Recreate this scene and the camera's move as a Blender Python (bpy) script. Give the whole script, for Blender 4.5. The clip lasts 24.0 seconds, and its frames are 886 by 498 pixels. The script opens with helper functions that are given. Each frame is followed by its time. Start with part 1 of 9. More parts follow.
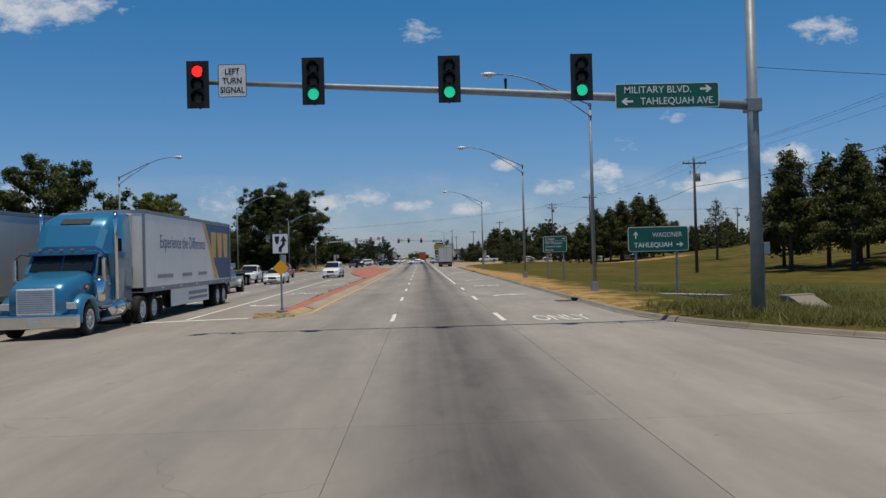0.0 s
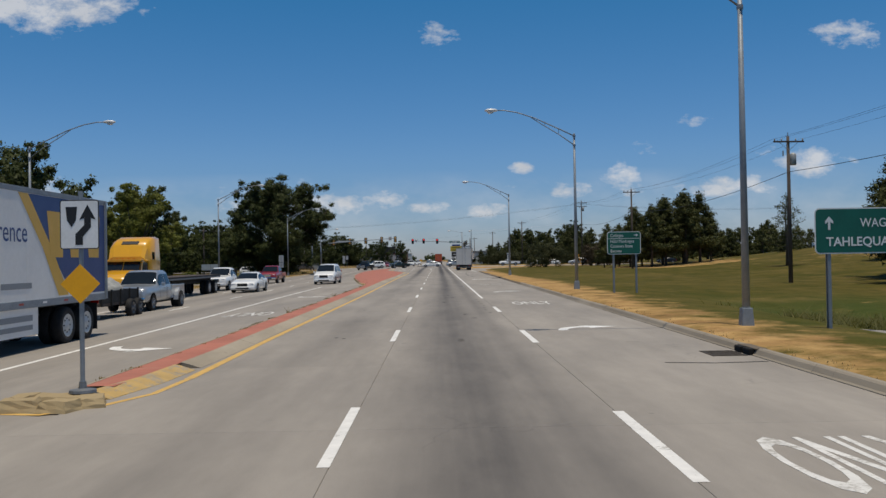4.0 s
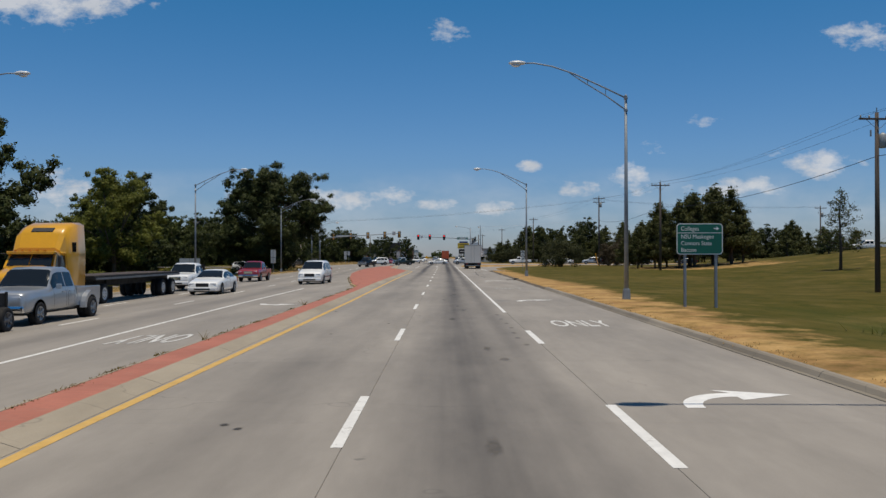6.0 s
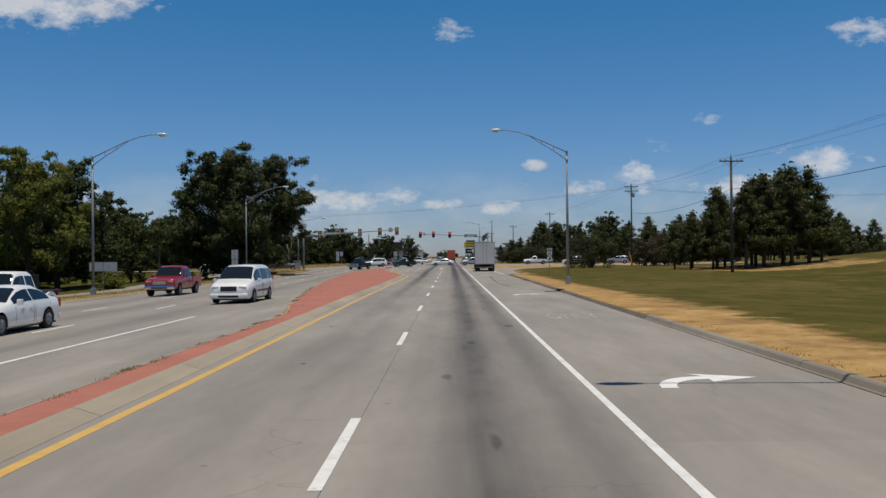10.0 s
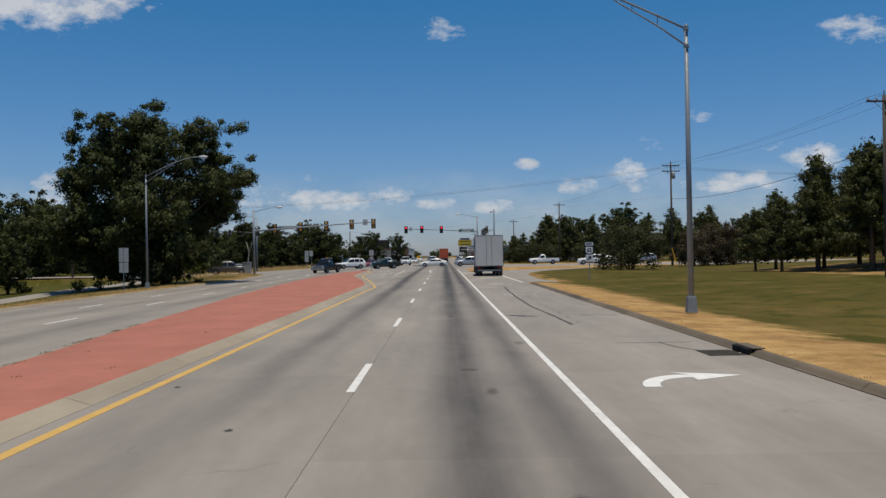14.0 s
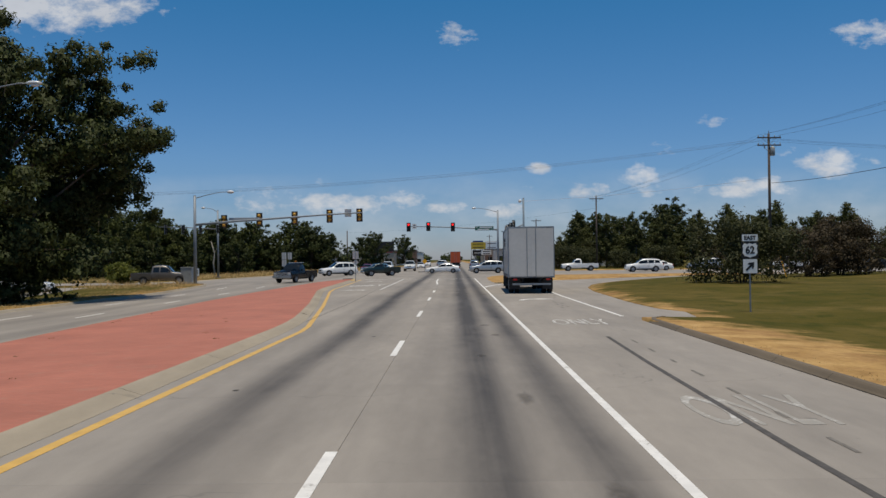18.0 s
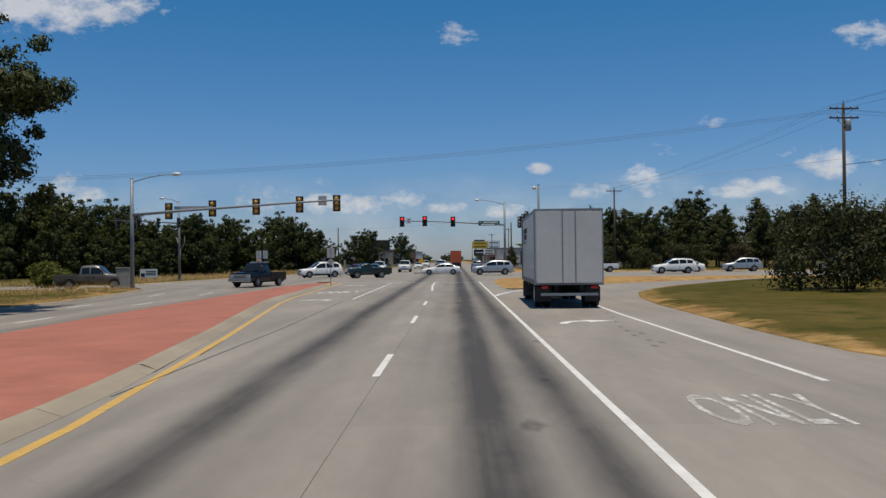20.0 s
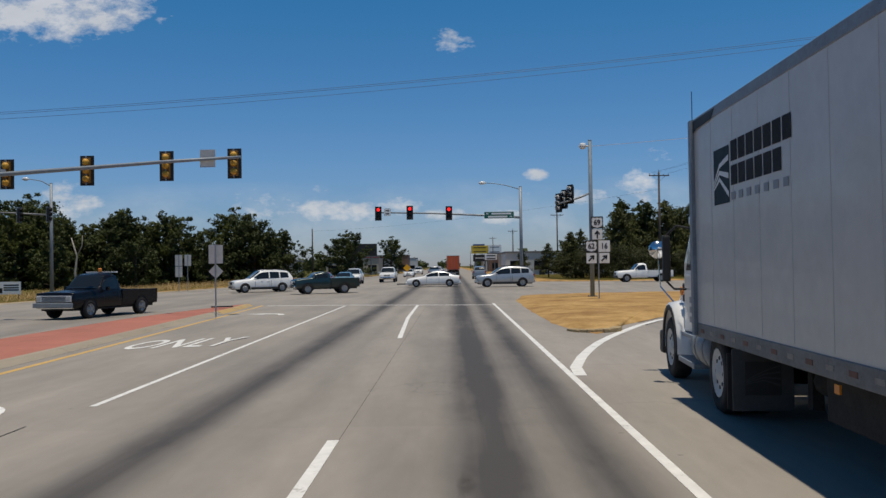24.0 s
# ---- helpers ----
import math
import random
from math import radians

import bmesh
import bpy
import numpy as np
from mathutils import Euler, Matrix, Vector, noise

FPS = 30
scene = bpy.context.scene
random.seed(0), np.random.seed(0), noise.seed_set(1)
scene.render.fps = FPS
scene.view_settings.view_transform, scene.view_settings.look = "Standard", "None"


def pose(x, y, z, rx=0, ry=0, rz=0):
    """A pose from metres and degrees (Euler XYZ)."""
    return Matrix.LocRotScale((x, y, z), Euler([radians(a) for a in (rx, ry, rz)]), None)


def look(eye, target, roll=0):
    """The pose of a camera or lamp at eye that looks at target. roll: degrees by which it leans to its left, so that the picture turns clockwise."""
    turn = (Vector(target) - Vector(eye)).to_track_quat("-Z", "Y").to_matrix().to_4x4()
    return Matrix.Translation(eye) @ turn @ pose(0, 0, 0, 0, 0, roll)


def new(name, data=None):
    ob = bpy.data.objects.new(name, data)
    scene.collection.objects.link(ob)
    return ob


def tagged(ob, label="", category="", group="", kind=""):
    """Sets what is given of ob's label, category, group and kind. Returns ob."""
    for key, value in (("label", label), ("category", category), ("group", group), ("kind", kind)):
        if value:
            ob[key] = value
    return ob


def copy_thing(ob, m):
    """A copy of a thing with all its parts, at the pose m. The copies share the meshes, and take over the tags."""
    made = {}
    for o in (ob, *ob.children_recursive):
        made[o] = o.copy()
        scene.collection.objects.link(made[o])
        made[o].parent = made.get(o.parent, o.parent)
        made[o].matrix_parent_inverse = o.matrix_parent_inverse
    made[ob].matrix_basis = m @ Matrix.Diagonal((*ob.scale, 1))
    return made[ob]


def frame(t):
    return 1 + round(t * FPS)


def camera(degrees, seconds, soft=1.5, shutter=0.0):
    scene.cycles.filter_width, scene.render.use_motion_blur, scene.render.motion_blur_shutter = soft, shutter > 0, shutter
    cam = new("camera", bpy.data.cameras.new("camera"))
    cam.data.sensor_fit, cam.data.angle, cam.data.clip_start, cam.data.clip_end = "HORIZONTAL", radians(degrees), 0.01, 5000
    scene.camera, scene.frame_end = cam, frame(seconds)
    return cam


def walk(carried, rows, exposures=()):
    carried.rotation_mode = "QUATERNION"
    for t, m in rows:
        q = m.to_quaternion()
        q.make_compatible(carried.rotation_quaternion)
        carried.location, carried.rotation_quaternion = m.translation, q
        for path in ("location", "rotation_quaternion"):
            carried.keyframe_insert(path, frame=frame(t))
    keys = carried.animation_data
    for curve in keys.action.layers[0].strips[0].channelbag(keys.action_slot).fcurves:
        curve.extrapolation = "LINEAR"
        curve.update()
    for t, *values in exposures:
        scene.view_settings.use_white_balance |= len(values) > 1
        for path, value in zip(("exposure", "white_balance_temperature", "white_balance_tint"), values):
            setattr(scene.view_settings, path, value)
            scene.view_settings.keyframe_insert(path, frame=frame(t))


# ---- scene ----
cam = camera(55.0, 24.0, soft=1.45)
PATH = [
    (0, (0.903, 11.437, 1.979), (0.955, 13.437, 1.997), -1.5),
    (0.5, (0.855, 13.229, 2.001), (0.915, 15.228, 2.018), -1.6),
    (1, (0.929, 15.201, 2.012), (0.989, 17.2, 2.032), -1.6),
    (1.5, (0.988, 17.348, 2.01), (1.042, 19.347, 2.037), -1.3),
    (2, (1.024, 19.937, 1.973), (1.072, 21.937, 1.999), -1.3),
    (2.5, (1.028, 22.249, 1.996), (1.066, 24.249, 2.019), -0.7),
    (3, (1.027, 24.664, 1.988), (1.052, 26.664, 2.012), 0.0),
    (3.5, (1.054, 27.051, 2.004), (1.07, 29.051, 2.027), -0.9),
    (5.5, (1.13, 38.671, 1.992), (1.13, 40.67, 2.021), -0.7),
    (6, (1.101, 41.525, 2.05), (1.098, 43.525, 2.067), -0.1),
    (6.5, (1.137, 44.187, 2.04), (1.127, 46.187, 2.059), -0.3),
    (7, (1.135, 47.241, 2.046), (1.125, 49.241, 2.053), -1.1),
    (7.5, (1.14, 50.214, 2.029), (1.12, 52.214, 2.042), -0.5),
    (8, (1.127, 53.312, 2.029), (1.103, 55.312, 2.043), -0.9),
    (8.5, (1.092, 56.64, 1.999), (1.067, 58.639, 2.01), -0.7),
    (9, (1.076, 59.925, 2.004), (1.05, 61.925, 2.023), -0.6),
    (9.5, (1.124, 63.193, 2.107), (1.1, 65.193, 2.125), -0.3),
    (10, (1.156, 67.075, 2.049), (1.139, 69.075, 2.066), -0.6),
    (10.5, (1.094, 71.149, 2.047), (1.087, 73.149, 2.067), -0.6),
    (12.5, (1.287, 86.626, 2.032), (1.298, 88.626, 2.053), -0.7),
    (13, (1.359, 90.663, 2.076), (1.368, 92.663, 2.095), -0.9),
    (13.5, (1.389, 94.687, 2.069), (1.394, 96.687, 2.088), -1.0),
    (14, (1.378, 98.419, 2.029), (1.377, 100.419, 2.044), -1.0),
    (14.5, (1.362, 102.273, 1.991), (1.347, 104.272, 2.007), -0.8),
    (15, (1.314, 106.425, 1.989), (1.291, 108.425, 2.006), -0.6),
    (15.5, (1.269, 110.239, 1.91), (1.243, 112.239, 1.931), -0.8),
    (16, (1.252, 114.215, 1.891), (1.222, 116.215, 1.908), -0.7),
    (16.5, (1.276, 118.249, 2.014), (1.247, 120.249, 2.034), -0.7),
    (17, (1.279, 122.016, 2.021), (1.253, 124.016, 2.046), -0.7),
    (17.5, (1.274, 125.753, 2.031), (1.248, 127.753, 2.056), -0.7),
    (19.5, (1.244, 141.787, 1.95), (1.212, 143.786, 1.973), -0.6),
    (20, (1.283, 145.74, 1.936), (1.255, 147.74, 1.961), -0.6),
    (20.5, (1.272, 149.512, 1.918), (1.249, 151.512, 1.943), -0.6),
    (21, (1.229, 153.371, 1.922), (1.209, 155.371, 1.952), -0.8),
    (21.5, (1.261, 157.356, 1.907), (1.239, 159.356, 1.941), -0.8),
    (22, (1.244, 161.088, 1.925), (1.222, 163.087, 1.958), -0.7),
    (22.5, (1.201, 164.643, 1.927), (1.183, 166.643, 1.961), -0.4),
    (23, (1.275, 168.505, 1.878), (1.254, 170.505, 1.919), -0.8),
    (23.5, (1.257, 172.285, 1.871), (1.238, 174.284, 1.914), -0.9),
    (24, (1.292, 175.912, 1.921), (1.271, 177.911, 1.961), -0.9),
]
walk(cam, [(t, look(eye, target, roll)) for t, eye, target, roll in PATH])

# ---- light ----
SUN_WAY = Vector((-0.05, 0.113, -1.0))          # the way the sunlight travels: nearly overhead
world = bpy.data.worlds.new("sky")
scene.world = world
world.use_nodes = True
wt = world.node_tree
wt.nodes.clear()


def wnode(kind, **sets):
    n = wt.nodes.new(kind)
    for k, v in sets.items():
        if k == "op":
            n.operation = v
    return n


def wmath(op, a, b=None, clamp=False):
    n = wt.nodes.new("ShaderNodeMath")
    n.operation, n.use_clamp = op, clamp
    for i, v in enumerate((a, b)):
        if v is None:
            continue
        if isinstance(v, (int, float)):
            n.inputs[i].default_value = v
        else:
            wt.links.new(v, n.inputs[i])
    return n.outputs[0]


sky = wt.nodes.new("ShaderNodeTexSky")
sky.sky_type, sky.sun_disc = "NISHITA", False
sky.sun_elevation = radians(83)
sky.sun_rotation = math.atan2(0.05, -0.113)
sky.altitude, sky.air_density, sky.dust_density, sky.ozone_density = 180, 1.0, 0.3, 3.0
tc = wt.nodes.new("ShaderNodeTexCoord")
sep = wt.nodes.new("ShaderNodeSeparateXYZ")
wt.links.new(tc.outputs["Generated"], sep.inputs[0])
ahead = wmath("MAXIMUM", sep.outputs["Y"], 0.05)
cu = wmath("DIVIDE", sep.outputs["X"], ahead)
cv = wmath("DIVIDE", sep.outputs["Z"], ahead)
comb = wt.nodes.new("ShaderNodeCombineXYZ")
wt.links.new(cu, comb.inputs[0])
wt.links.new(wmath("MULTIPLY", cv, 1.7), comb.inputs[1])


def wnoise(scale, detail, rough=0.6):
    n = wt.nodes.new("ShaderNodeTexNoise")
    n.inputs["Scale"].default_value, n.inputs["Detail"].default_value, n.inputs["Roughness"].default_value = scale, detail, rough
    wt.links.new(comb.outputs[0], n.inputs["Vector"])
    return n.outputs["Fac"]


puff, fine = wnoise(26, 8, 0.62), wnoise(9, 4)
# fair-weather cumulus: sideways and upwards slope of the centre, half width, half height, weight (all in hundredths)
CLOUDS = [(-47, 30.6, 13.5, 3.4, 120), (0.3, 26.4, 2.5, 1.5, 80), (49, 26, 4.6, 1.7, 85),
          (31, 16, 2.2, 0.9, 58), (24.5, 12.8, 1.7, 1.0, 65), (10, 10.6, 1.5, 0.8, 95), (9, 8.2, 1.4, 0.6, 90),
          (22, 8.8, 3.2, 2.1, 95), (16, 7.9, 2.5, 1.1, 85), (35.5, 8, 4.8, 1.5, 80), (29, 7.6, 2.6, 0.9, 70),
          (-12.5, 6.6, 7, 1.5, 105), (-1, 6.1, 2.7, 0.9, 95), (6.5, 5.6, 4.2, 1.0, 85), (-5.5, 7.1, 3, 0.9, 60),
          (-45, 8, 3.4, 2.6, 100), (-22, 7, 4.2, 2.2, 60), (44, 11, 5.5, 2.1, 85), (-15, 9.4, 1.6, 0.5, 50)]
cover = None
for x, z, a, b, weight in CLOUDS:
    dx = wmath("DIVIDE", wmath("SUBTRACT", cu, x / 100), a / 100)
    dz = wmath("DIVIDE", wmath("SUBTRACT", cv, z / 100), b / 100)
    near = wmath("MULTIPLY", wmath("SUBTRACT", 1.0, wmath("ADD", wmath("MULTIPLY", dx, dx), wmath("MULTIPLY", dz, dz))), weight / 100)
    cover = near if cover is None else wmath("MAXIMUM", cover, near)
dens = wmath("ADD", wmath("MAXIMUM", cover, -1.0), wmath("MULTIPLY", wmath("SUBTRACT", puff, 0.53), 4.4))
low_air = wmath("DIVIDE", wmath("SUBTRACT", cv, 0.05), 0.055)          # thin veil of far cloud low over the horizon
veil = wmath("MULTIPLY", wmath("SUBTRACT", 1.0, wmath("MULTIPLY", low_air, low_air), clamp=True), wmath("MULTIPLY", wmath("SUBTRACT", fine, 0.36, clamp=True), 0.85))
dens = wmath("MAXIMUM", wmath("MULTIPLY", wmath("MULTIPLY", dens, 1.0, clamp=True), 0.84), veil)
ridge = wmath("ADD", 0.82, wmath("MULTIPLY", wmath("SUBTRACT", fine, 0.5), 0.5))
grade = wt.nodes.new("ShaderNodeMixRGB")
grade.blend_type = "MULTIPLY"
grade.inputs["Fac"].default_value = 1.0
hue = wt.nodes.new("ShaderNodeValToRGB")          # clear summer air: pale near the ground, deep blue higher up
he = hue.color_ramp.elements
he[0].position, he[0].color = 0.0, (0.68, 0.76, 1.06, 1)
he[1].position, he[1].color = 0.30, (0.285, 0.86, 1.16, 1)
mid_air = he.new(0.12)
mid_air.color = (0.57, 0.85, 1.17, 1)
zenith = he.new(0.85)
zenith.color = (0.30, 0.62, 0.80, 1)
wt.links.new(sep.outputs["Z"], hue.inputs["Fac"])
wt.links.new(hue.outputs["Color"], grade.inputs["Color2"])
wt.links.new(sky.outputs[0], grade.inputs["Color1"])
white = wt.nodes.new("ShaderNodeMixRGB")
white.blend_type = "MIX"
wt.links.new(dens, white.inputs["Fac"])
wt.links.new(grade.outputs[0], white.inputs["Color1"])
tint = wt.nodes.new("ShaderNodeMixRGB")
tint.blend_type = "MULTIPLY"
tint.inputs["Fac"].default_value = 1.0
tint.inputs["Color1"].default_value = (10.2, 10.4, 10.8, 1)
wt.links.new(ridge, tint.inputs["Color2"])
wt.links.new(tint.outputs[0], white.inputs["Color2"])
back = wt.nodes.new("ShaderNodeBackground")
back.inputs["Strength"].default_value = 0.072
wt.links.new(white.outputs[0], back.inputs["Color"])
wout = wt.nodes.new("ShaderNodeOutputWorld")
wt.links.new(back.outputs[0], wout.inputs["Surface"])

sun_data = bpy.data.lights.new("sun", "SUN")
sun_data.energy, sun_data.angle, sun_data.color = 3.5, radians(0.53), (1.0, 0.90, 0.74)
sun = new("sun", sun_data)
sun.matrix_world = Matrix.Translation((0, 0, 60)) @ SUN_WAY.to_track_quat("-Z", "Y").to_matrix().to_4x4()

# ---- materials ----
MATS = {}


class Mat:
    """A small builder round one node material."""

    def __init__(self, name):
        self.m = bpy.data.materials.new(name)
        self.m.use_nodes = True
        self.t = self.m.node_tree
        self.bsdf = self.t.nodes["Principled BSDF"]
        self.pos = None
        MATS[name] = self.m

    def node(self, kind):
        return self.t.nodes.new(kind)

    def put(self, socket, value):
        if isinstance(value, (int, float)):
            self.bsdf.inputs[socket].default_value = value
        elif isinstance(value, tuple):
            self.bsdf.inputs[socket].default_value = (*value, 1) if len(value) == 3 else value
        else:
            self.t.links.new(value, self.bsdf.inputs[socket])

    def where(self, world_space=False):
        if world_space:
            g = self.node("ShaderNodeNewGeometry")
            return g.outputs["Position"]
        return self.node("ShaderNodeTexCoord").outputs["Object"]

    def stretched(self, vec, scale):
        n = self.node("ShaderNodeMapping")
        n.inputs["Scale"].default_value = scale
        self.t.links.new(vec, n.inputs["Vector"])
        return n.outputs[0]

    def noise(self, vec, scale, detail=4, rough=0.6):
        n = self.node("ShaderNodeTexNoise")
        n.inputs["Scale"].default_value, n.inputs["Detail"].default_value, n.inputs["Roughness"].default_value = scale, detail, rough
        self.t.links.new(vec, n.inputs["Vector"])
        return n.outputs["Fac"]

    def ramp(self, fac, *stops):
        n = self.node("ShaderNodeValToRGB")
        e = n.color_ramp.elements
        while len(e) < len(stops):
            e.new(0.5)
        for el, (p, c) in zip(e, stops):
            el.position = p
            el.color = (c, c, c, 1) if isinstance(c, (int, float)) else (*c, 1)
        self.t.links.new(fac, n.inputs["Fac"])
        return n.outputs["Color"]

    def mix(self, fac, a, b, blend="MIX"):
        n = self.node("ShaderNodeMixRGB")
        n.blend_type = blend
        for i, v in enumerate((fac, a, b)):
            if isinstance(v, (int, float)):
                n.inputs[i].default_value = v if i == 0 else (v, v, v, 1)
            elif isinstance(v, tuple):
                n.inputs[i].default_value = (*v, 1)
            else:
                self.t.links.new(v, n.inputs[i])
        return n.outputs[0]

    def calc(self, op, a, b=0.0, clamp=False):
        n = self.node("ShaderNodeMath")
        n.operation, n.use_clamp = op, clamp
        for i, v in enumerate((a, b)):
            if isinstance(v, (int, float)):
                n.inputs[i].default_value = v
            else:
                self.t.links.new(v, n.inputs[i])
        return n.outputs[0]

    def bump(self, height, strength=0.3, distance=0.02):
        n = self.node("ShaderNodeBump")
        n.inputs["Strength"].default_value, n.inputs["Distance"].default_value = strength, distance
        self.t.links.new(height, n.inputs["Height"])
        self.t.links.new(n.outputs[0], self.bsdf.inputs["Normal"])

    def attr(self, name):
        n = self.node("ShaderNodeAttribute")
        n.attribute_name = name
        return n.outputs["Fac"]

    def random(self):
        return self.node("ShaderNodeObjectInfo").outputs["Random"]


def plain(name, color, rough=0.5, metal=0.0, var=0.12, scale=6.0, bump=0.0, coat=0.0):
    """Paint, metal or plastic with slight dirt at two scales."""
    m = Mat(name)
    v = m.where(True)
    f = m.calc("ADD", m.calc("MULTIPLY", m.noise(v, scale, 5), 0.6), m.calc("MULTIPLY", m.noise(v, scale * 9, 3), 0.4))
    dark = tuple(c * (1 - var * 1.6) for c in color)
    light = tuple(min(1, c * (1 + var)) for c in color)
    m.put("Base Color", m.ramp(f, (0.3, dark), (0.7, light)))
    m.put("Roughness", m.ramp(f, (0.3, min(1, rough * 1.15)), (0.7, rough * 0.88)))
    m.put("Metallic", metal)
    if coat:
        m.put("Coat Weight", coat)
        m.put("Coat Roughness", 0.05)
    if bump:
        m.bump(m.noise(v, scale * 14, 3), bump, 0.01)
    return m.m


def glow(name, color, power):
    m = Mat(name)
    m.put("Base Color", tuple(c * 0.3 for c in color))
    m.put("Emission Color", color)
    m.put("Emission Strength", power)
    m.put("Roughness", 0.3)
    return m.m


def concrete(name, light, dark, wheel=True):
    """Old road concrete: stains, patches, tyre rubber along the wheel paths."""
    m = Mat(name)
    v = m.where(True)
    big = m.noise(m.stretched(v, (1.0, 0.4, 1)), 0.25, 4)
    small = m.noise(m.stretched(v, (1.0, 0.3, 1)), 5.0, 5, 0.65)
    grit = m.noise(v, 60, 3, 0.7)
    rnd = m.random()
    c = m.ramp(big, (0.3, dark), (0.72, light))
    soft = m.noise(m.stretched(v, (1.0, 0.14, 1)), 0.9, 4, 0.6)
    c = m.mix(0.30, c, m.ramp(soft, (0.3, 0.28), (0.7, 0.72)), "OVERLAY")
    c = m.mix(0.10, c, m.ramp(small, (0.3, 0.25), (0.7, 0.75)), "OVERLAY")
    c = m.mix(0.10, c, m.ramp(grit, (0.3, 0.2), (0.7, 0.8)), "OVERLAY")
    c = m.mix(1.0, c, m.ramp(rnd, (0.0, 0.92), (1.0, 1.0)), "MULTIPLY")
    if wheel:
        lane = m.attr("rubber")
        streak = m.noise(m.stretched(v, (3.2, 0.05, 1)), 1.0, 6, 0.62)
        wob = m.noise(m.stretched(v, (0.8, 0.12, 1)), 1.0, 3)
        rub = m.calc("MULTIPLY", m.calc("MULTIPLY", lane, m.ramp(streak, (0.22, 0.76), (0.66, 1.05))), m.ramp(wob, (0.22, 0.76), (0.66, 1.05)))
        blot = m.ramp(m.noise(m.stretched(v, (1.0, 0.35, 1)), 1.3, 5, 0.65), (0.46, 0.0), (0.78, 0.26))
        rub = m.calc("ADD", rub, m.calc("MULTIPLY", blot, m.calc("ADD", m.calc("MULTIPLY", lane, 0.8), 0.10)), clamp=True)
        c = m.mix(m.calc("MULTIPLY", rub, 0.92), c, (0.040, 0.037, 0.037))
    spots = m.noise(v, 2.6, 2)
    c = m.mix(m.ramp(spots, (0.74, 0.0), (0.78, 0.55)), c, (0.10, 0.095, 0.09))
    crack = m.node("ShaderNodeTexVoronoi")
    crack.feature = "DISTANCE_TO_EDGE"
    crack.inputs["Scale"].default_value = 0.16
    wv = m.node("ShaderNodeVectorMath")
    wv.operation = "ADD"
    nz = m.node("ShaderNodeTexNoise")
    nz.inputs["Scale"].default_value = 1.4
    m.t.links.new(v, nz.inputs["Vector"])
    m.t.links.new(v, wv.inputs[0])
    m.t.links.new(nz.outputs["Color"], wv.inputs[1])
    m.t.links.new(wv.outputs[0], crack.inputs["Vector"])
    line = m.ramp(crack.outputs["Distance"], (0.0, 1.0), (0.0022, 0.0))
    broken = m.ramp(m.noise(v, 0.35, 2), (0.5, 0.0), (0.58, 1.0))
    c = m.mix(m.calc("MULTIPLY", m.calc("MULTIPLY", line, broken), 0.3), c, (0.07, 0.065, 0.06))
    m.put("Base Color", c)
    m.put("Roughness", 0.82)
    m.bump(m.calc("ADD", grit, m.calc("MULTIPLY", small, 0.6)), 0.25, 0.008)
    return m.m


CONCRETE = concrete("road_concrete", (0.335, 0.303, 0.264), (0.262, 0.238, 0.210))
CONCRETE_PLAIN = concrete("apron_concrete", (0.31, 0.285, 0.25), (0.24, 0.222, 0.198), wheel=False)
KERB = concrete("kerb_concrete", (0.40, 0.345, 0.265), (0.295, 0.25, 0.185), wheel=False)
KERB_DIRTY = concrete("soil_stained_kerb_concrete", (0.235, 0.185, 0.125), (0.085, 0.066, 0.045), wheel=False)
IRON = plain("rusted_iron", (0.075, 0.062, 0.05), 0.85, 0.2, 0.3, 8)
INLET_SHADE = plain("inlet_shade_black", (0.006, 0.0055, 0.005), 1.0, 0, 0.3, 4)
KERB_GREY = concrete("grey_kerb_concrete", (0.36, 0.315, 0.25), (0.20, 0.168, 0.125), wheel=False)
OIL = plain("oil_stain", (0.185, 0.17, 0.15), 0.85, 0, 0.25, 6)
SKID = plain("skid_rubber", (0.085, 0.078, 0.073), 0.85, 0, 0.3, 5)
TAR = plain("tar_seam", (0.035, 0.033, 0.032), 0.8, 0, 0.3, 4)
JOINT_DARK = plain("dark_joint", (0.09, 0.083, 0.075), 0.9, 0, 0.3, 3)
JOINT = plain("joint_filler", (0.20, 0.182, 0.155), 0.9, 0, 0.3, 3)


def seeped(name, color, most):
    """Oil soaked into the concrete, thinner towards its rim."""
    m = Mat(name)
    m.put("Base Color", color)
    m.put("Roughness", 0.8)
    f = m.calc("MULTIPLY", m.attr("fade"), m.ramp(m.noise(m.where(True), 9, 4, 0.7), (0.3, 0.45 * most), (0.6, most)))
    clear = m.node("ShaderNodeBsdfTransparent")
    mix = m.node("ShaderNodeMixShader")
    m.t.links.new(f, mix.inputs[0])
    m.t.links.new(clear.outputs[0], mix.inputs[1])
    m.t.links.new(m.bsdf.outputs[0], mix.inputs[2])
    m.t.links.new(mix.outputs[0], m.t.nodes["Material Output"].inputs["Surface"])
    return m.m


SEEPED_OIL = seeped("soaked_in_oil", (0.07, 0.062, 0.055), 0.38)
SEEPED_TAR = seeped("soaked_in_tar", (0.03, 0.028, 0.027), 0.9)


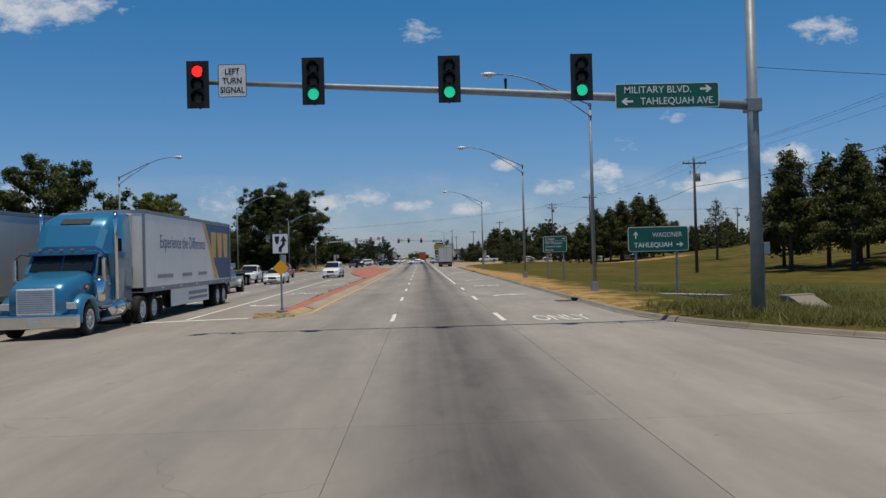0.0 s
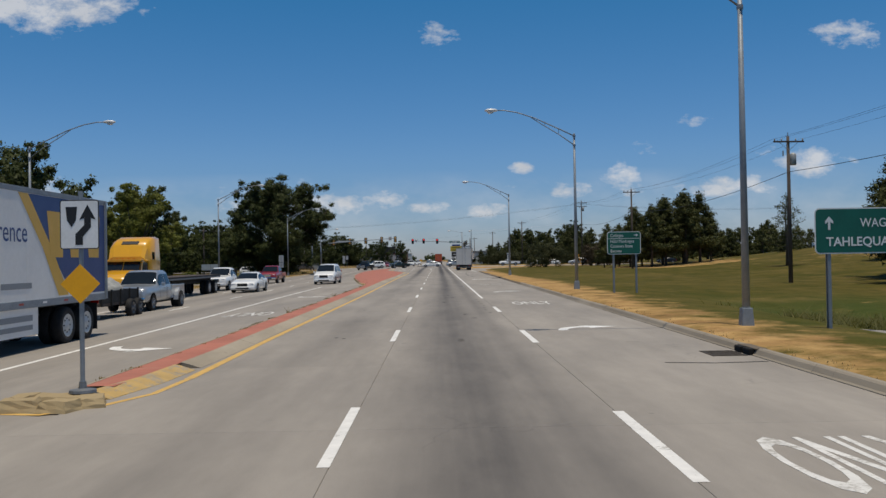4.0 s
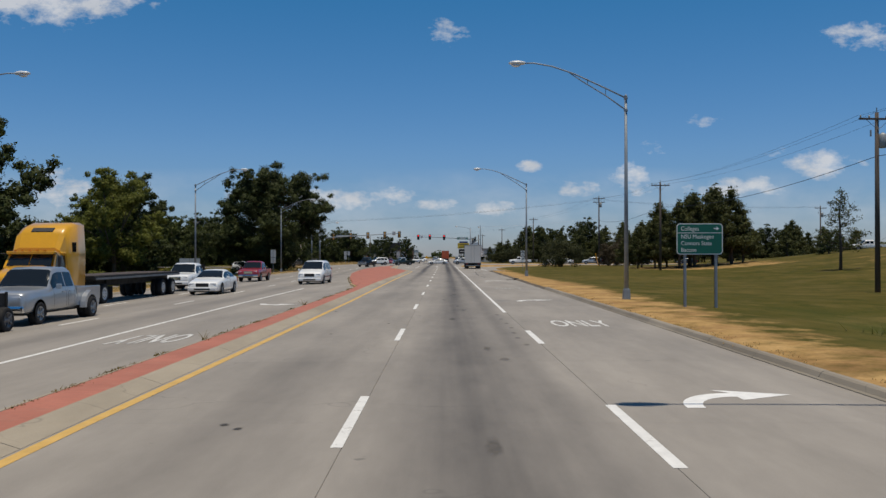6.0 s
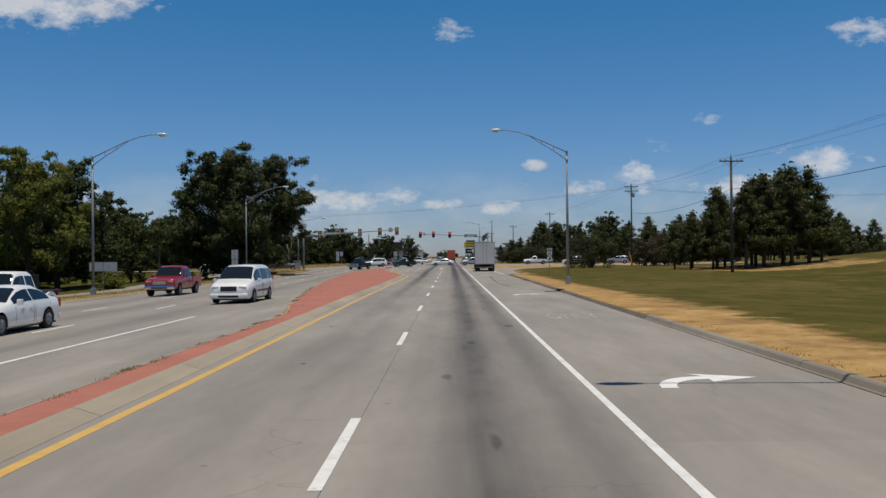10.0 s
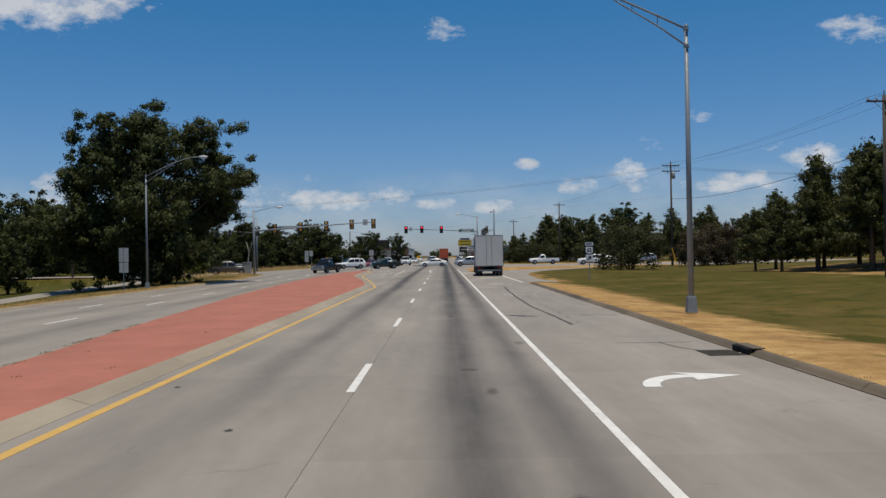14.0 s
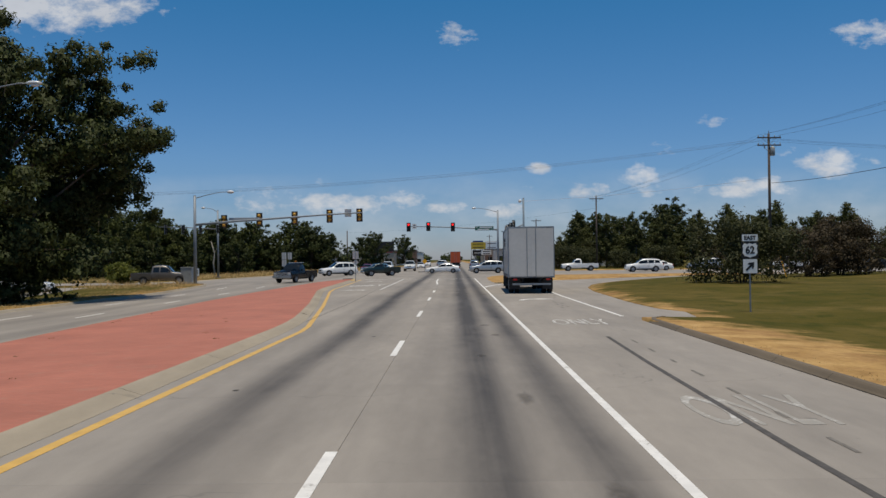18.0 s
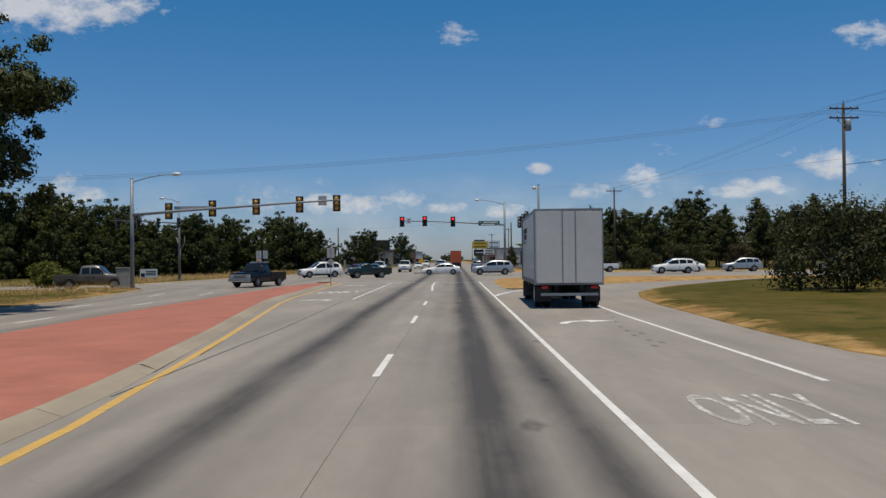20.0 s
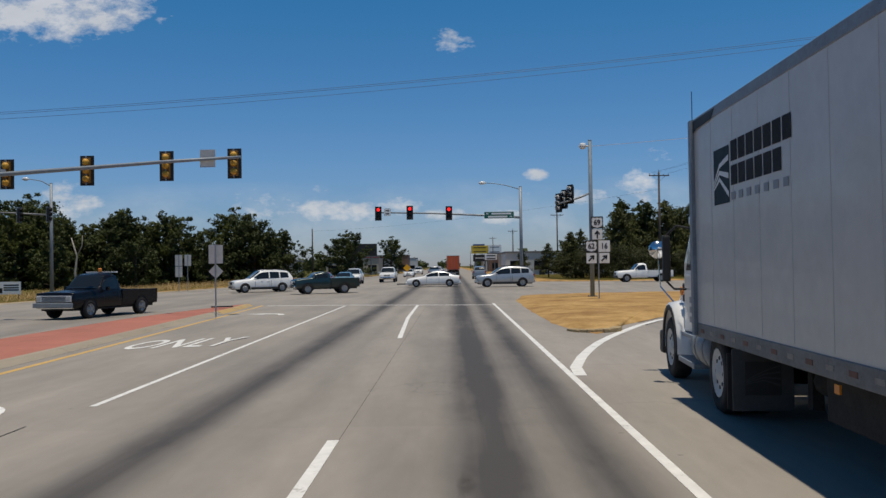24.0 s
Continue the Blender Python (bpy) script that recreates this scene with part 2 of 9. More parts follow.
def road_paint(name, color, wear=0.56):
    m = Mat(name)
    v = m.where(True)
    w = m.calc("ADD", m.calc("MULTIPLY", m.noise(v, 1.6, 5, 0.7), 0.6), m.calc("MULTIPLY", m.noise(v, 17, 4, 0.7), 0.4))
    c = m.mix(m.ramp(w, (wear, 0.0), (wear + 0.08, 0.85)), color, (0.31, 0.283, 0.238))
    dirt = m.noise(v, 3.5, 4)
    c = m.mix(1.0, c, m.ramp(dirt, (0.3, 0.82), (0.65, 1.0)), "MULTIPLY")
    m.put("Base Color", c)
    m.put("Roughness", 0.6)
    m.bump(m.noise(v, 90, 2), 0.2, 0.004)
    return m.m


WHITE_LINE = road_paint("white_road_paint", (0.80, 0.785, 0.75))
FRESH_LINE = road_paint("bright_white_road_paint", (0.86, 0.85, 0.82), 0.585)
HALF_WORN_LINE = road_paint("half_worn_white_road_paint", (0.78, 0.765, 0.73), 0.44)
FADED_LINE = road_paint("almost_worn_off_road_paint", (0.66, 0.645, 0.61), 0.385)
WORN_LINE = road_paint("worn_white_road_paint", (0.74, 0.725, 0.69), 0.51)
YELLOW_LINE = road_paint("yellow_road_paint", (0.66, 0.41, 0.105), 0.58)


def stamped():
    """Red stamped concrete with shallow brick joints."""
    m = Mat("red_stamped_concrete")
    v = m.where(True)
    b = m.node("ShaderNodeTexBrick")
    b.inputs["Scale"].default_value = 1.0
    b.inputs["Brick Width"].default_value, b.inputs["Row Height"].default_value, b.inputs["Mortar Size"].default_value = 0.2, 0.1, 0.006
    b.inputs["Color1"].default_value = (0.435, 0.158, 0.108, 1)
    b.inputs["Color2"].default_value = (0.395, 0.142, 0.096, 1)
    b.inputs["Mortar"].default_value = (0.36, 0.145, 0.102, 1)
    m.t.links.new(v, b.inputs["Vector"])
    c = m.mix(1.0, b.outputs["Color"], m.ramp(m.noise(v, 0.5, 5), (0.3, 0.80), (0.7, 1.08)), "MULTIPLY")
    c = m.mix(m.ramp(m.noise(v, 2.2, 6, 0.7), (0.55, 0.0), (0.75, 0.35)), c, (0.36, 0.24, 0.18))
    m.put("Base Color", c)
    m.put("Roughness", 0.85)
    m.bump(b.outputs["Fac"], 0.3, -0.006)
    return m.m


RED_BRICK = stamped()
KERB_YELLOW = road_paint("worn_yellow_kerb_paint", (0.52, 0.345, 0.115), 0.50)


def turf():
    """Mown summer grass, greener in hollows, straw and bare dirt where the verge is worn."""
    m = Mat("dry_summer_grass")
    v = m.where(True)
    big = m.noise(v, 0.045, 5)
    patch = m.noise(m.stretched(v, (0.8, 1.0, 1)), 0.22, 6, 0.62)
    mid = m.noise(m.stretched(v, (1.0, 0.7, 1)), 0.9, 5, 0.6)
    fine = m.noise(v, 9, 4, 0.7)
    green = m.ramp(patch, (0.28, (0.052, 0.054, 0.010)), (0.5, (0.078, 0.068, 0.014)), (0.72, (0.110, 0.086, 0.022)))
    straw = m.ramp(patch, (0.25, (0.105, 0.080, 0.022)), (0.6, (0.160, 0.116, 0.038)), (0.85, (0.205, 0.148, 0.054)))
    c = m.mix(m.ramp(big, (0.46, 0.0), (0.74, 0.75)), green, straw)
    lush = m.ramp(mid, (0.3, (0.035, 0.060, 0.014)), (0.7, (0.070, 0.095, 0.026)))
    c = m.mix(m.attr("lush"), c, lush)
    tufts = m.ramp(mid, (0.50, 0.0), (0.64, 0.75))
    c = m.mix(tufts, c, (0.045, 0.050, 0.009))
    bald = m.ramp(m.noise(m.stretched(v, (1.0, 0.8, 1)), 0.32, 4, 0.6), (0.52, 0.0), (0.74, 0.6))
    c = m.mix(bald, c, (0.19, 0.135, 0.05))
    dirt = m.ramp(m.noise(m.stretched(v, (1.0, 0.8, 1)), 1.1, 6, 0.66), (0.28, (0.25, 0.150, 0.058)), (0.48, (0.40, 0.252, 0.100)), (0.74, (0.52, 0.345, 0.152)))
    earth = m.ramp(m.noise(v, 0.36, 5, 0.65), (0.46, 0.0), (0.66, 0.75))
    dirt = m.mix(earth, dirt, (0.235, 0.130, 0.058))
    ragged = m.calc("ADD", m.attr("dry"), m.calc("MULTIPLY", m.calc("SUBTRACT", m.noise(v, 0.55, 6, 0.7), 0.5), 1.9))
    c = m.mix(m.ramp(ragged, (0.30, 0.0), (0.50, 0.55), (0.72, 1.0)), c, dirt)
    c = m.mix(0.30, c, m.ramp(fine, (0.25, 0.2), (0.75, 0.8)), "OVERLAY")
    m.put("Base Color", c)
    m.put("Roughness", 0.95)
    m.put("Specular IOR Level", 0.05)
    m.bump(m.calc("ADD", fine, m.calc("MULTIPLY", mid, 0.3)), 0.3, 0.02)
    return m.m


TURF = turf()


def leaves(name, dark, light, spread=0.35):
    m = Mat(name)
    g = m.node("ShaderNodeNewGeometry")
    r = g.outputs["Random Per Island"]
    big = m.noise(m.where(True), 0.35, 3)
    c = m.ramp(m.calc("ADD", m.calc("MULTIPLY", r, 0.40), m.calc("MULTIPLY", big, 0.60)), (0.2, dark), (0.75, light))
    m.put("Base Color", c)
    m.put("Roughness", 0.65)
    m.put("Specular IOR Level", 0.25)
    tr = m.node("ShaderNodeBsdfTranslucent")
    m.t.links.new(c, tr.inputs["Color"])
    mix = m.node("ShaderNodeMixShader")
    mix.inputs[0].default_value = spread
    out = m.t.nodes["Material Output"]
    m.t.links.new(m.bsdf.outputs[0], mix.inputs[1])
    m.t.links.new(tr.outputs[0], mix.inputs[2])
    m.t.links.new(mix.outputs[0], out.inputs["Surface"])
    return m.m


LEAF_OAK = leaves("broad_leaves", (0.021, 0.030, 0.008), (0.068, 0.085, 0.023), 0.25)
LEAF_MIXED = leaves("mid_green_leaves", (0.040, 0.055, 0.013), (0.115, 0.132, 0.034), 0.4)
LEAF_YELLOWISH = leaves("yellow_green_leaves", (0.075, 0.092, 0.016), (0.20, 0.215, 0.045), 0.45)
LEAF_PINE = leaves("pine_needles", (0.027, 0.034, 0.009), (0.096, 0.105, 0.030), 0.25)
LEAF_BUSH = leaves("shrub_leaves", (0.024, 0.032, 0.011), (0.066, 0.07, 0.025), 0.3)
LEAF_PLUM = leaves("reddish_shrub_leaves", (0.036, 0.029, 0.016), (0.088, 0.066, 0.035), 0.25)
BLADE_GREEN = leaves("green_weed_blades", (0.075, 0.08, 0.02), (0.16, 0.15, 0.045), 0.35)
BLADE_BROWN = leaves("brown_weed_blades", (0.13, 0.10, 0.035), (0.26, 0.19, 0.075), 0.45)
BLADE_DRY = leaves("dry_grass_blades", (0.32, 0.22, 0.09), (0.52, 0.37, 0.17), 0.35)


def bark():
    m = Mat("bark")
    v = m.where()
    f = m.noise(m.stretched(v, (6, 6, 1.2)), 2.0, 6, 0.7)
    m.put("Base Color", m.ramp(f, (0.3, (0.045, 0.034, 0.025)), (0.7, (0.15, 0.115, 0.085))))
    m.put("Roughness", 0.95)
    m.bump(f, 0.8, 0.03)
    return m.m


BARK = bark()


def pole_wood():
    m = Mat("weathered_pole_wood")
    v = m.where()
    f = m.noise(m.stretched(v, (14, 14, 0.5)), 1.5, 6, 0.7)
    m.put("Base Color", m.ramp(f, (0.3, (0.055, 0.043, 0.035)), (0.7, (0.125, 0.10, 0.082))))
    m.put("Roughness", 0.9)
    m.bump(f, 0.5, 0.015)
    return m.m


POLE_WOOD = pole_wood()
DEAD_WOOD = plain("bleached_dead_wood", (0.36, 0.33, 0.28), 0.9, 0, 0.25, 5, 0.4)
GALV = plain("galvanised_steel", (0.25, 0.282, 0.315), 0.5, 0.12, 0.16, 3)
# Steel tinted blue to offset warm light bounced off the dirt island.
POLE_BLUE = plain("blue_tinted_steel", (0.17, 0.225, 0.275), 0.6, 0, 0.16, 3)
GALV_DARK = plain("dull_steel", (0.20, 0.21, 0.22), 0.55, 0.5, 0.18, 3)
BLACK_METAL = plain("black_signal_housing", (0.014, 0.014, 0.015), 0.5, 0, 0.2, 5)
YELLOW_HOUSING = plain("yellow_signal_back", (0.62, 0.33, 0.035), 0.5, 0, 0.12, 5)
# Darker copy of the signal yellow, shade between the domes put into colour.
YELLOW_SHADED = plain("shaded_yellow_signal_housing", (0.20, 0.105, 0.02), 0.6, 0, 0.2, 5)
LENS_OFF = plain("unlit_signal_lens", (0.022, 0.02, 0.018), 0.25, 0, 0.2, 9)
LENS_RED = glow("lit_red_lens", (1.0, 0.02, 0.02), 1.6)
LENS_GREEN = glow("lit_green_lens", (0.02, 0.62, 0.36), 0.8)
SIGN_GREEN = plain("green_sign_sheet", (0.006, 0.125, 0.088), 0.42, 0, 0.10, 2)
SIGN_WHITE = plain("white_sign_sheet", (0.84, 0.85, 0.84), 0.45, 0, 0.07, 3)
SIGN_BLACK = plain("black_sign_ink", (0.012, 0.012, 0.014), 0.5, 0, 0.1, 3)
SIGN_YELLOW = plain("yellow_sign_sheet", (1.0, 0.45, 0.004), 0.42, 0, 0.07, 3)
SIGN_BACK = plain("bare_aluminium_sign_back", (0.52, 0.53, 0.53), 0.5, 0.25, 0.12, 3)
LUMINAIRE = plain("lamp_head_enamel", (0.70, 0.71, 0.71), 0.4, 0.1, 0.08, 6)
LUMINAIRE_GLASS = plain("lamp_refractor", (0.72, 0.74, 0.76), 0.2, 0, 0.05, 9)
TYRE = plain("tyre_rubber", (0.012, 0.012, 0.013), 0.85, 0, 0.25, 9)
RIM = plain("wheel_rim", (0.30, 0.31, 0.32), 0.35, 0.7, 0.15, 9)
RIM_DARK = plain("dark_wheel_rim", (0.16, 0.16, 0.165), 0.4, 0.7, 0.15, 9)
RIM_PAINTED = plain("painted_truck_rim", (0.60, 0.60, 0.58), 0.5, 0, 0.12, 7)
CHROME = plain("chrome", (0.75, 0.76, 0.77), 0.12, 1.0, 0.05, 4)
TRIM_BLACK = plain("black_plastic_trim", (0.02, 0.02, 0.021), 0.6, 0, 0.2, 6)
CHASSIS = plain("dirty_chassis", (0.016, 0.0155, 0.015), 0.8, 0.0, 0.3, 4)
HEADLAMP = plain("headlamp_glass", (0.62, 0.64, 0.66), 0.1, 0.3, 0.08, 9)
TAILLAMP = plain("tail_lamp_plastic", (0.36, 0.012, 0.012), 0.2, 0, 0.1, 9)
AMBER = plain("amber_lamp", (0.75, 0.24, 0.02), 0.25, 0, 0.1, 9)
PLATE = plain("number_plate", (0.6, 0.6, 0.58), 0.5, 0, 0.1, 20)


def tinted():
    m = Mat("tinted_glass")
    m.put("Base Color", (0.012, 0.015, 0.017))
    m.put("Roughness", 0.04)
    m.put("Specular IOR Level", 0.6)
    return m.m


GLASS = tinted()


def car_paint(name, color, metal=0.0, rough=0.32):
    return plain(name, color, rough, metal, 0.06, 1.5, 0, 0.7)


P_WHITE = car_paint("white_paint", (0.86, 0.86, 0.84))
P_SILVER = car_paint("silver_paint", (0.42, 0.44, 0.46), 0.5)
P_GREY = car_paint("grey_blue_paint", (0.27, 0.31, 0.36), 0.4)
P_NAVY = car_paint("dark_blue_paint", (0.022, 0.033, 0.06), 0.2)
P_BLACK = plain("black_paint", (0.005, 0.005, 0.007), 0.25, 0, 0.06, 1.5)
P_BLACK.node_tree.nodes["Principled BSDF"].inputs["Specular IOR Level"].default_value = 0.3
P_GREEN = car_paint("dark_green_paint", (0.010, 0.030, 0.032), 0.2)
P_RED = car_paint("red_paint", (0.30, 0.018, 0.022))
P_DARKRED = car_paint("dark_red_truck_paint", (0.22, 0.012, 0.014))
P_BLUE = car_paint("bright_blue_truck_paint", (0.028, 0.19, 0.36), 0.2)
P_YELLOW = car_paint("yellow_truck_paint", (0.72, 0.36, 0.008))
P_LIGHTBLUE = car_paint("light_blue_paint", (0.22, 0.38, 0.48), 0.2)
P_BROWN = car_paint("brown_grey_paint", (0.16, 0.145, 0.13), 0.3)
TRAILER_WHITE = plain("white_trailer_panel", (0.60, 0.60, 0.59), 0.4, 0.05, 0.05, 0.9)
TRAILER_PALE = plain("clean_white_trailer_panel", (0.80, 0.80, 0.78), 0.4, 0.0, 0.05, 0.9)
TRAILER_GLOSS = plain("glossy_white_trailer_side", (0.63, 0.615, 0.58), 0.45, 0.05, 0.07, 0.6, 0, 0.2)
ORANGE_BOX = plain("orange_trailer_panel", (0.55, 0.10, 0.03), 0.5, 0, 0.10, 1.2)
LOGO_BLUE = plain("blue_panel_ink", (0.03, 0.065, 0.21), 0.4, 0, 0.05, 2)
GRILLE_BRIGHT = plain("bright_grille_metal", (0.74, 0.76, 0.79), 0.45, 0.3, 0.08, 6)
LOGO_GOLD = plain("gold_panel_ink", (0.72, 0.43, 0.07), 0.4, 0, 0.05, 2)
LOGO_TEAL = plain("dark_teal_ink", (0.006, 0.030, 0.042), 0.75, 0, 0.05, 2)
INK_DARK = plain("dark_lettering_ink", (0.012, 0.015, 0.02), 0.85, 0, 0.05, 2)
INK_GREY = plain("grey_lettering_ink", (0.26, 0.28, 0.30), 0.45, 0, 0.05, 2)
TAPE_DULL = plain("dirty_white_tape", (0.26, 0.25, 0.235), 0.5, 0, 0.3, 9)
REFLECT_DULL = plain("dirty_red_tape", (0.13, 0.045, 0.035), 0.5, 0, 0.3, 9)
REFLECT_RED = plain("red_reflective_tape", (0.40, 0.04, 0.03), 0.35, 0, 0.1, 9)
FLAP_PALE = plain("pale_mud_flap", (0.055, 0.056, 0.056), 0.7, 0, 0.12, 3)
TARP = plain("grey_tarpaulin", (0.34, 0.34, 0.32), 0.8, 0, 0.25, 3, 0.5)
WOOD_DECK = plain("worn_deck_boards", (0.08, 0.06, 0.05), 0.85, 0, 0.3, 3)
WALL_TAN = plain("tan_stucco_wall", (0.46, 0.40, 0.32), 0.85, 0, 0.12, 0.5)
WALL_WHITE = plain("white_metal_wall", (0.62, 0.61, 0.58), 0.6, 0, 0.10, 0.5)
WALL_BRICK = plain("brown_brick_wall", (0.22, 0.13, 0.09), 0.9, 0, 0.2, 2)
ROOF_GREY = plain("grey_roof", (0.22, 0.22, 0.22), 0.8, 0, 0.15, 0.6)
YELLOW_BOARD = plain("yellow_sign_board", (0.70, 0.48, 0.05), 0.5, 0, 0.1, 1)
CABINET_GREY = plain("grey_cabinet_enamel", (0.36, 0.37, 0.36), 0.5, 0.2, 0.12, 2)
WIRE = plain("black_cable", (0.02, 0.02, 0.022), 0.6, 0, 0.2, 1)
ROCK_GREY = concrete("weathered_headwall_concrete", (0.29, 0.26, 0.20), (0.19, 0.17, 0.125), wheel=False)
ROCK = concrete("broken_concrete", (0.46, 0.35, 0.20), (0.33, 0.25, 0.13), wheel=False)

# ---- geometry helpers ----
def link_mesh(name, bm, mat, parent=None, label="", smooth=False):
    me = bpy.data.meshes.new(name)
    bm.to_mesh(me)
    bm.free()
    for m in mat if isinstance(mat, (list, tuple)) else (mat,):
        me.materials.append(m)
    if smooth:
        for p in me.polygons:
            p.use_smooth = True
    ob = new(name, me)
    if parent is not None:
        ob.parent = parent
    if label:
        ob["label"] = label
    return ob


def part(name, bm, material, parent, label="", smooth=False):
    """One mesh object under a thing or under a part."""
    return link_mesh(name, bm, material, parent, label, smooth)


def thing(name, label, category, at=None, group="", kind=""):
    """An Empty at a thing's base, to hold its parts."""
    ob = new(name)
    ob.empty_display_size = 0.3
    if at is not None:
        ob.matrix_basis = at
    return tagged(ob, label, category, group, kind)


def share(name, mesh, parent, m=None, label=""):
    ob = new(name, mesh)
    ob.parent = parent
    if m is not None:
        ob.matrix_basis = m
    if label:
        ob["label"] = label
    return ob


def box(bm, x0, x1, y0, y1, z0, z1, bevel=0.0, taper=0.0):
    vs = [bm.verts.new((x, y, z)) for z, k in ((z0, 0), (z1, taper)) for x, y in ((x0 + k, y0 + k), (x1 - k, y0 + k), (x1 - k, y1 - k), (x0 + k, y1 - k))]
    fs = [bm.faces.new([vs[i] for i in q]) for q in ((3, 2, 1, 0), (4, 5, 6, 7), (0, 1, 5, 4), (1, 2, 6, 5), (2, 3, 7, 6), (3, 0, 4, 7))]
    if bevel:
        bmesh.ops.bevel(bm, geom=list({e for f in fs for e in f.edges}), offset=bevel, segments=2, profile=0.6, affect="EDGES")
    return bm


def boxed(*a, **k):
    return box(bmesh.new(), *a, **k)


def tube(bm, a, b, r0, r1=None, seg=10, caps=True):
    """A round bar from a to b, tapering from r0 to r1."""
    a, b = Vector(a), Vector(b)
    r1 = r0 if r1 is None else r1
    q = (b - a).to_track_quat("Z", "Y")
    rings = []
    for c, r in ((a, r0), (b, r1)):
        rings.append([bm.verts.new(c + q @ Vector((r * math.cos(2 * math.pi * i / seg), r * math.sin(2 * math.pi * i / seg), 0))) for i in range(seg)])
    for i in range(seg):
        j = (i + 1) % seg
        bm.faces.new((rings[0][i], rings[0][j], rings[1][j], rings[1][i]))
    if caps:
        bm.faces.new(list(reversed(rings[0])))
        bm.faces.new(rings[1])
    return bm


def bent_tube(bm, pts, r0, r1=None, seg=8):
    pts = [Vector(p) for p in pts]
    r1 = r0 if r1 is None else r1
    rings, n = [], len(pts)
    for i, p in enumerate(pts):
        d = (pts[min(i + 1, n - 1)] - pts[max(i - 1, 0)]).normalized()
        q = d.to_track_quat("Z", "Y")
        r = r0 + (r1 - r0) * i / (n - 1)
        rings.append([bm.verts.new(p + q @ Vector((r * math.cos(2 * math.pi * k / seg), r * math.sin(2 * math.pi * k / seg), 0))) for k in range(seg)])
    for a, b in zip(rings, rings[1:]):
        # keep the rings from twisting against one another
        off = min(range(seg), key=lambda o: sum((a[k].co - b[(k + o) % seg].co).length for k in range(seg)))
        for k in range(seg):
            bm.faces.new((a[k], a[(k + 1) % seg], b[(k + 1 + off) % seg], b[(k + off) % seg]))
    bm.faces.new(list(reversed(rings[0])))
    bm.faces.new(rings[-1])
    return bm


def lathe(bm, profile, axis="x", at=(0, 0, 0), seg=18):
    """Rings of (radius, along) turned round an axis."""
    rings = []
    for r, h in profile:
        ring = []
        for i in range(seg):
            c, s = r * math.cos(2 * math.pi * i / seg), r * math.sin(2 * math.pi * i / seg)
            p = {"x": (h, c, s), "y": (c, h, s), "z": (c, s, h)}[axis]
            ring.append(bm.verts.new(Vector(at) + Vector(p)))
        rings.append(ring)
    for a, b in zip(rings, rings[1:]):
        for i in range(seg):
            bm.faces.new((a[i], a[(i + 1) % seg], b[(i + 1) % seg], b[i]))
    bm.faces.new(list(reversed(rings[0])))
    bm.faces.new(rings[-1])
    bmesh.ops.recalc_face_normals(bm, faces=bm.faces)
    return bm


def prism(bm, outline, x0, x1, inset0=0.0):
    """A side outline of (y, z) points drawn out from x0 to x1."""
    a = [bm.verts.new((x0, y, z)) for y, z in outline]
    b = [bm.verts.new((x1, y, z)) for y, z in outline]
    n = len(outline)
    for i in range(n):
        bm.faces.new((a[i], a[(i + 1) % n], b[(i + 1) % n], b[i]))
    bm.faces.new(list(reversed(a)))
    bm.faces.new(b)
    bmesh.ops.recalc_face_normals(bm, faces=bm.faces)
    return bm


def plate(bm, pts, thick, normal):
    """A flat plate with the given corners, thickened along its normal."""
    n = Vector(normal).normalized() * thick
    a = [bm.verts.new(p) for p in pts]
    b = [bm.verts.new(Vector(p) + n) for p in pts]
    k = len(pts)
    for i in range(k):
        bm.faces.new((a[i], a[(i + 1) % k], b[(i + 1) % k], b[i]))
    bm.faces.new(list(reversed(a)))
    bm.faces.new(b)
    bmesh.ops.recalc_face_normals(bm, faces=bm.faces)
    return bm


def sections(bm, rings, close=True):
    """Skin over rings with equal numbers of corners."""
    vs = [[bm.verts.new(p) for p in r] for r in rings]
    n = len(vs[0])
    for a, b in zip(vs, vs[1:]):
        for i in range(n):
            bm.faces.new((a[i], a[(i + 1) % n], b[(i + 1) % n], b[i]))
    if close:
        bm.faces.new(list(reversed(vs[0])))
        bm.faces.new(vs[-1])
    bmesh.ops.recalc_face_normals(bm, faces=bm.faces)
    return bm


def lettering(name, text, size, mat, parent, m, wide=1.0, depth=0.003, align="LEFT", label="", bold=0.0):
    """Words as a mesh in the built-in font. size: the height of the capitals."""
    cu = bpy.data.curves.new(name, "FONT")
    cu.body, cu.size, cu.extrude, cu.align_x, cu.resolution_u = text, size / 0.69, depth, align, 3
    cu.offset = bold
    tmp = bpy.data.objects.new(name, cu)
    me = bpy.data.meshes.new_from_object(tmp)
    bpy.data.objects.remove(tmp)
    bpy.data.curves.remove(cu)
    me.materials.append(mat)
    me.transform(Matrix.Diagonal((wide, 1, 1, 1)))
    ob = new(name, me)
    ob.parent = parent
    ob.matrix_basis = m
    if label:
        ob["label"] = label
    return ob


UPRIGHT = pose(0, 0, 0, 90, 0, 0)               # words that face -y


def lerp_table(table, y):
    if y <= table[0][0]:
        return table[0][1]
    for (a, va), (b, vb) in zip(table, table[1:]):
        if y <= b:
            return va + (vb - va) * (y - a) / (b - a)
    return table[-1][1]


def smooth(a, b, v):
    t = min(1.0, max(0.0, (v - a) / (b - a)))
    return t * t * (3 - 2 * t)

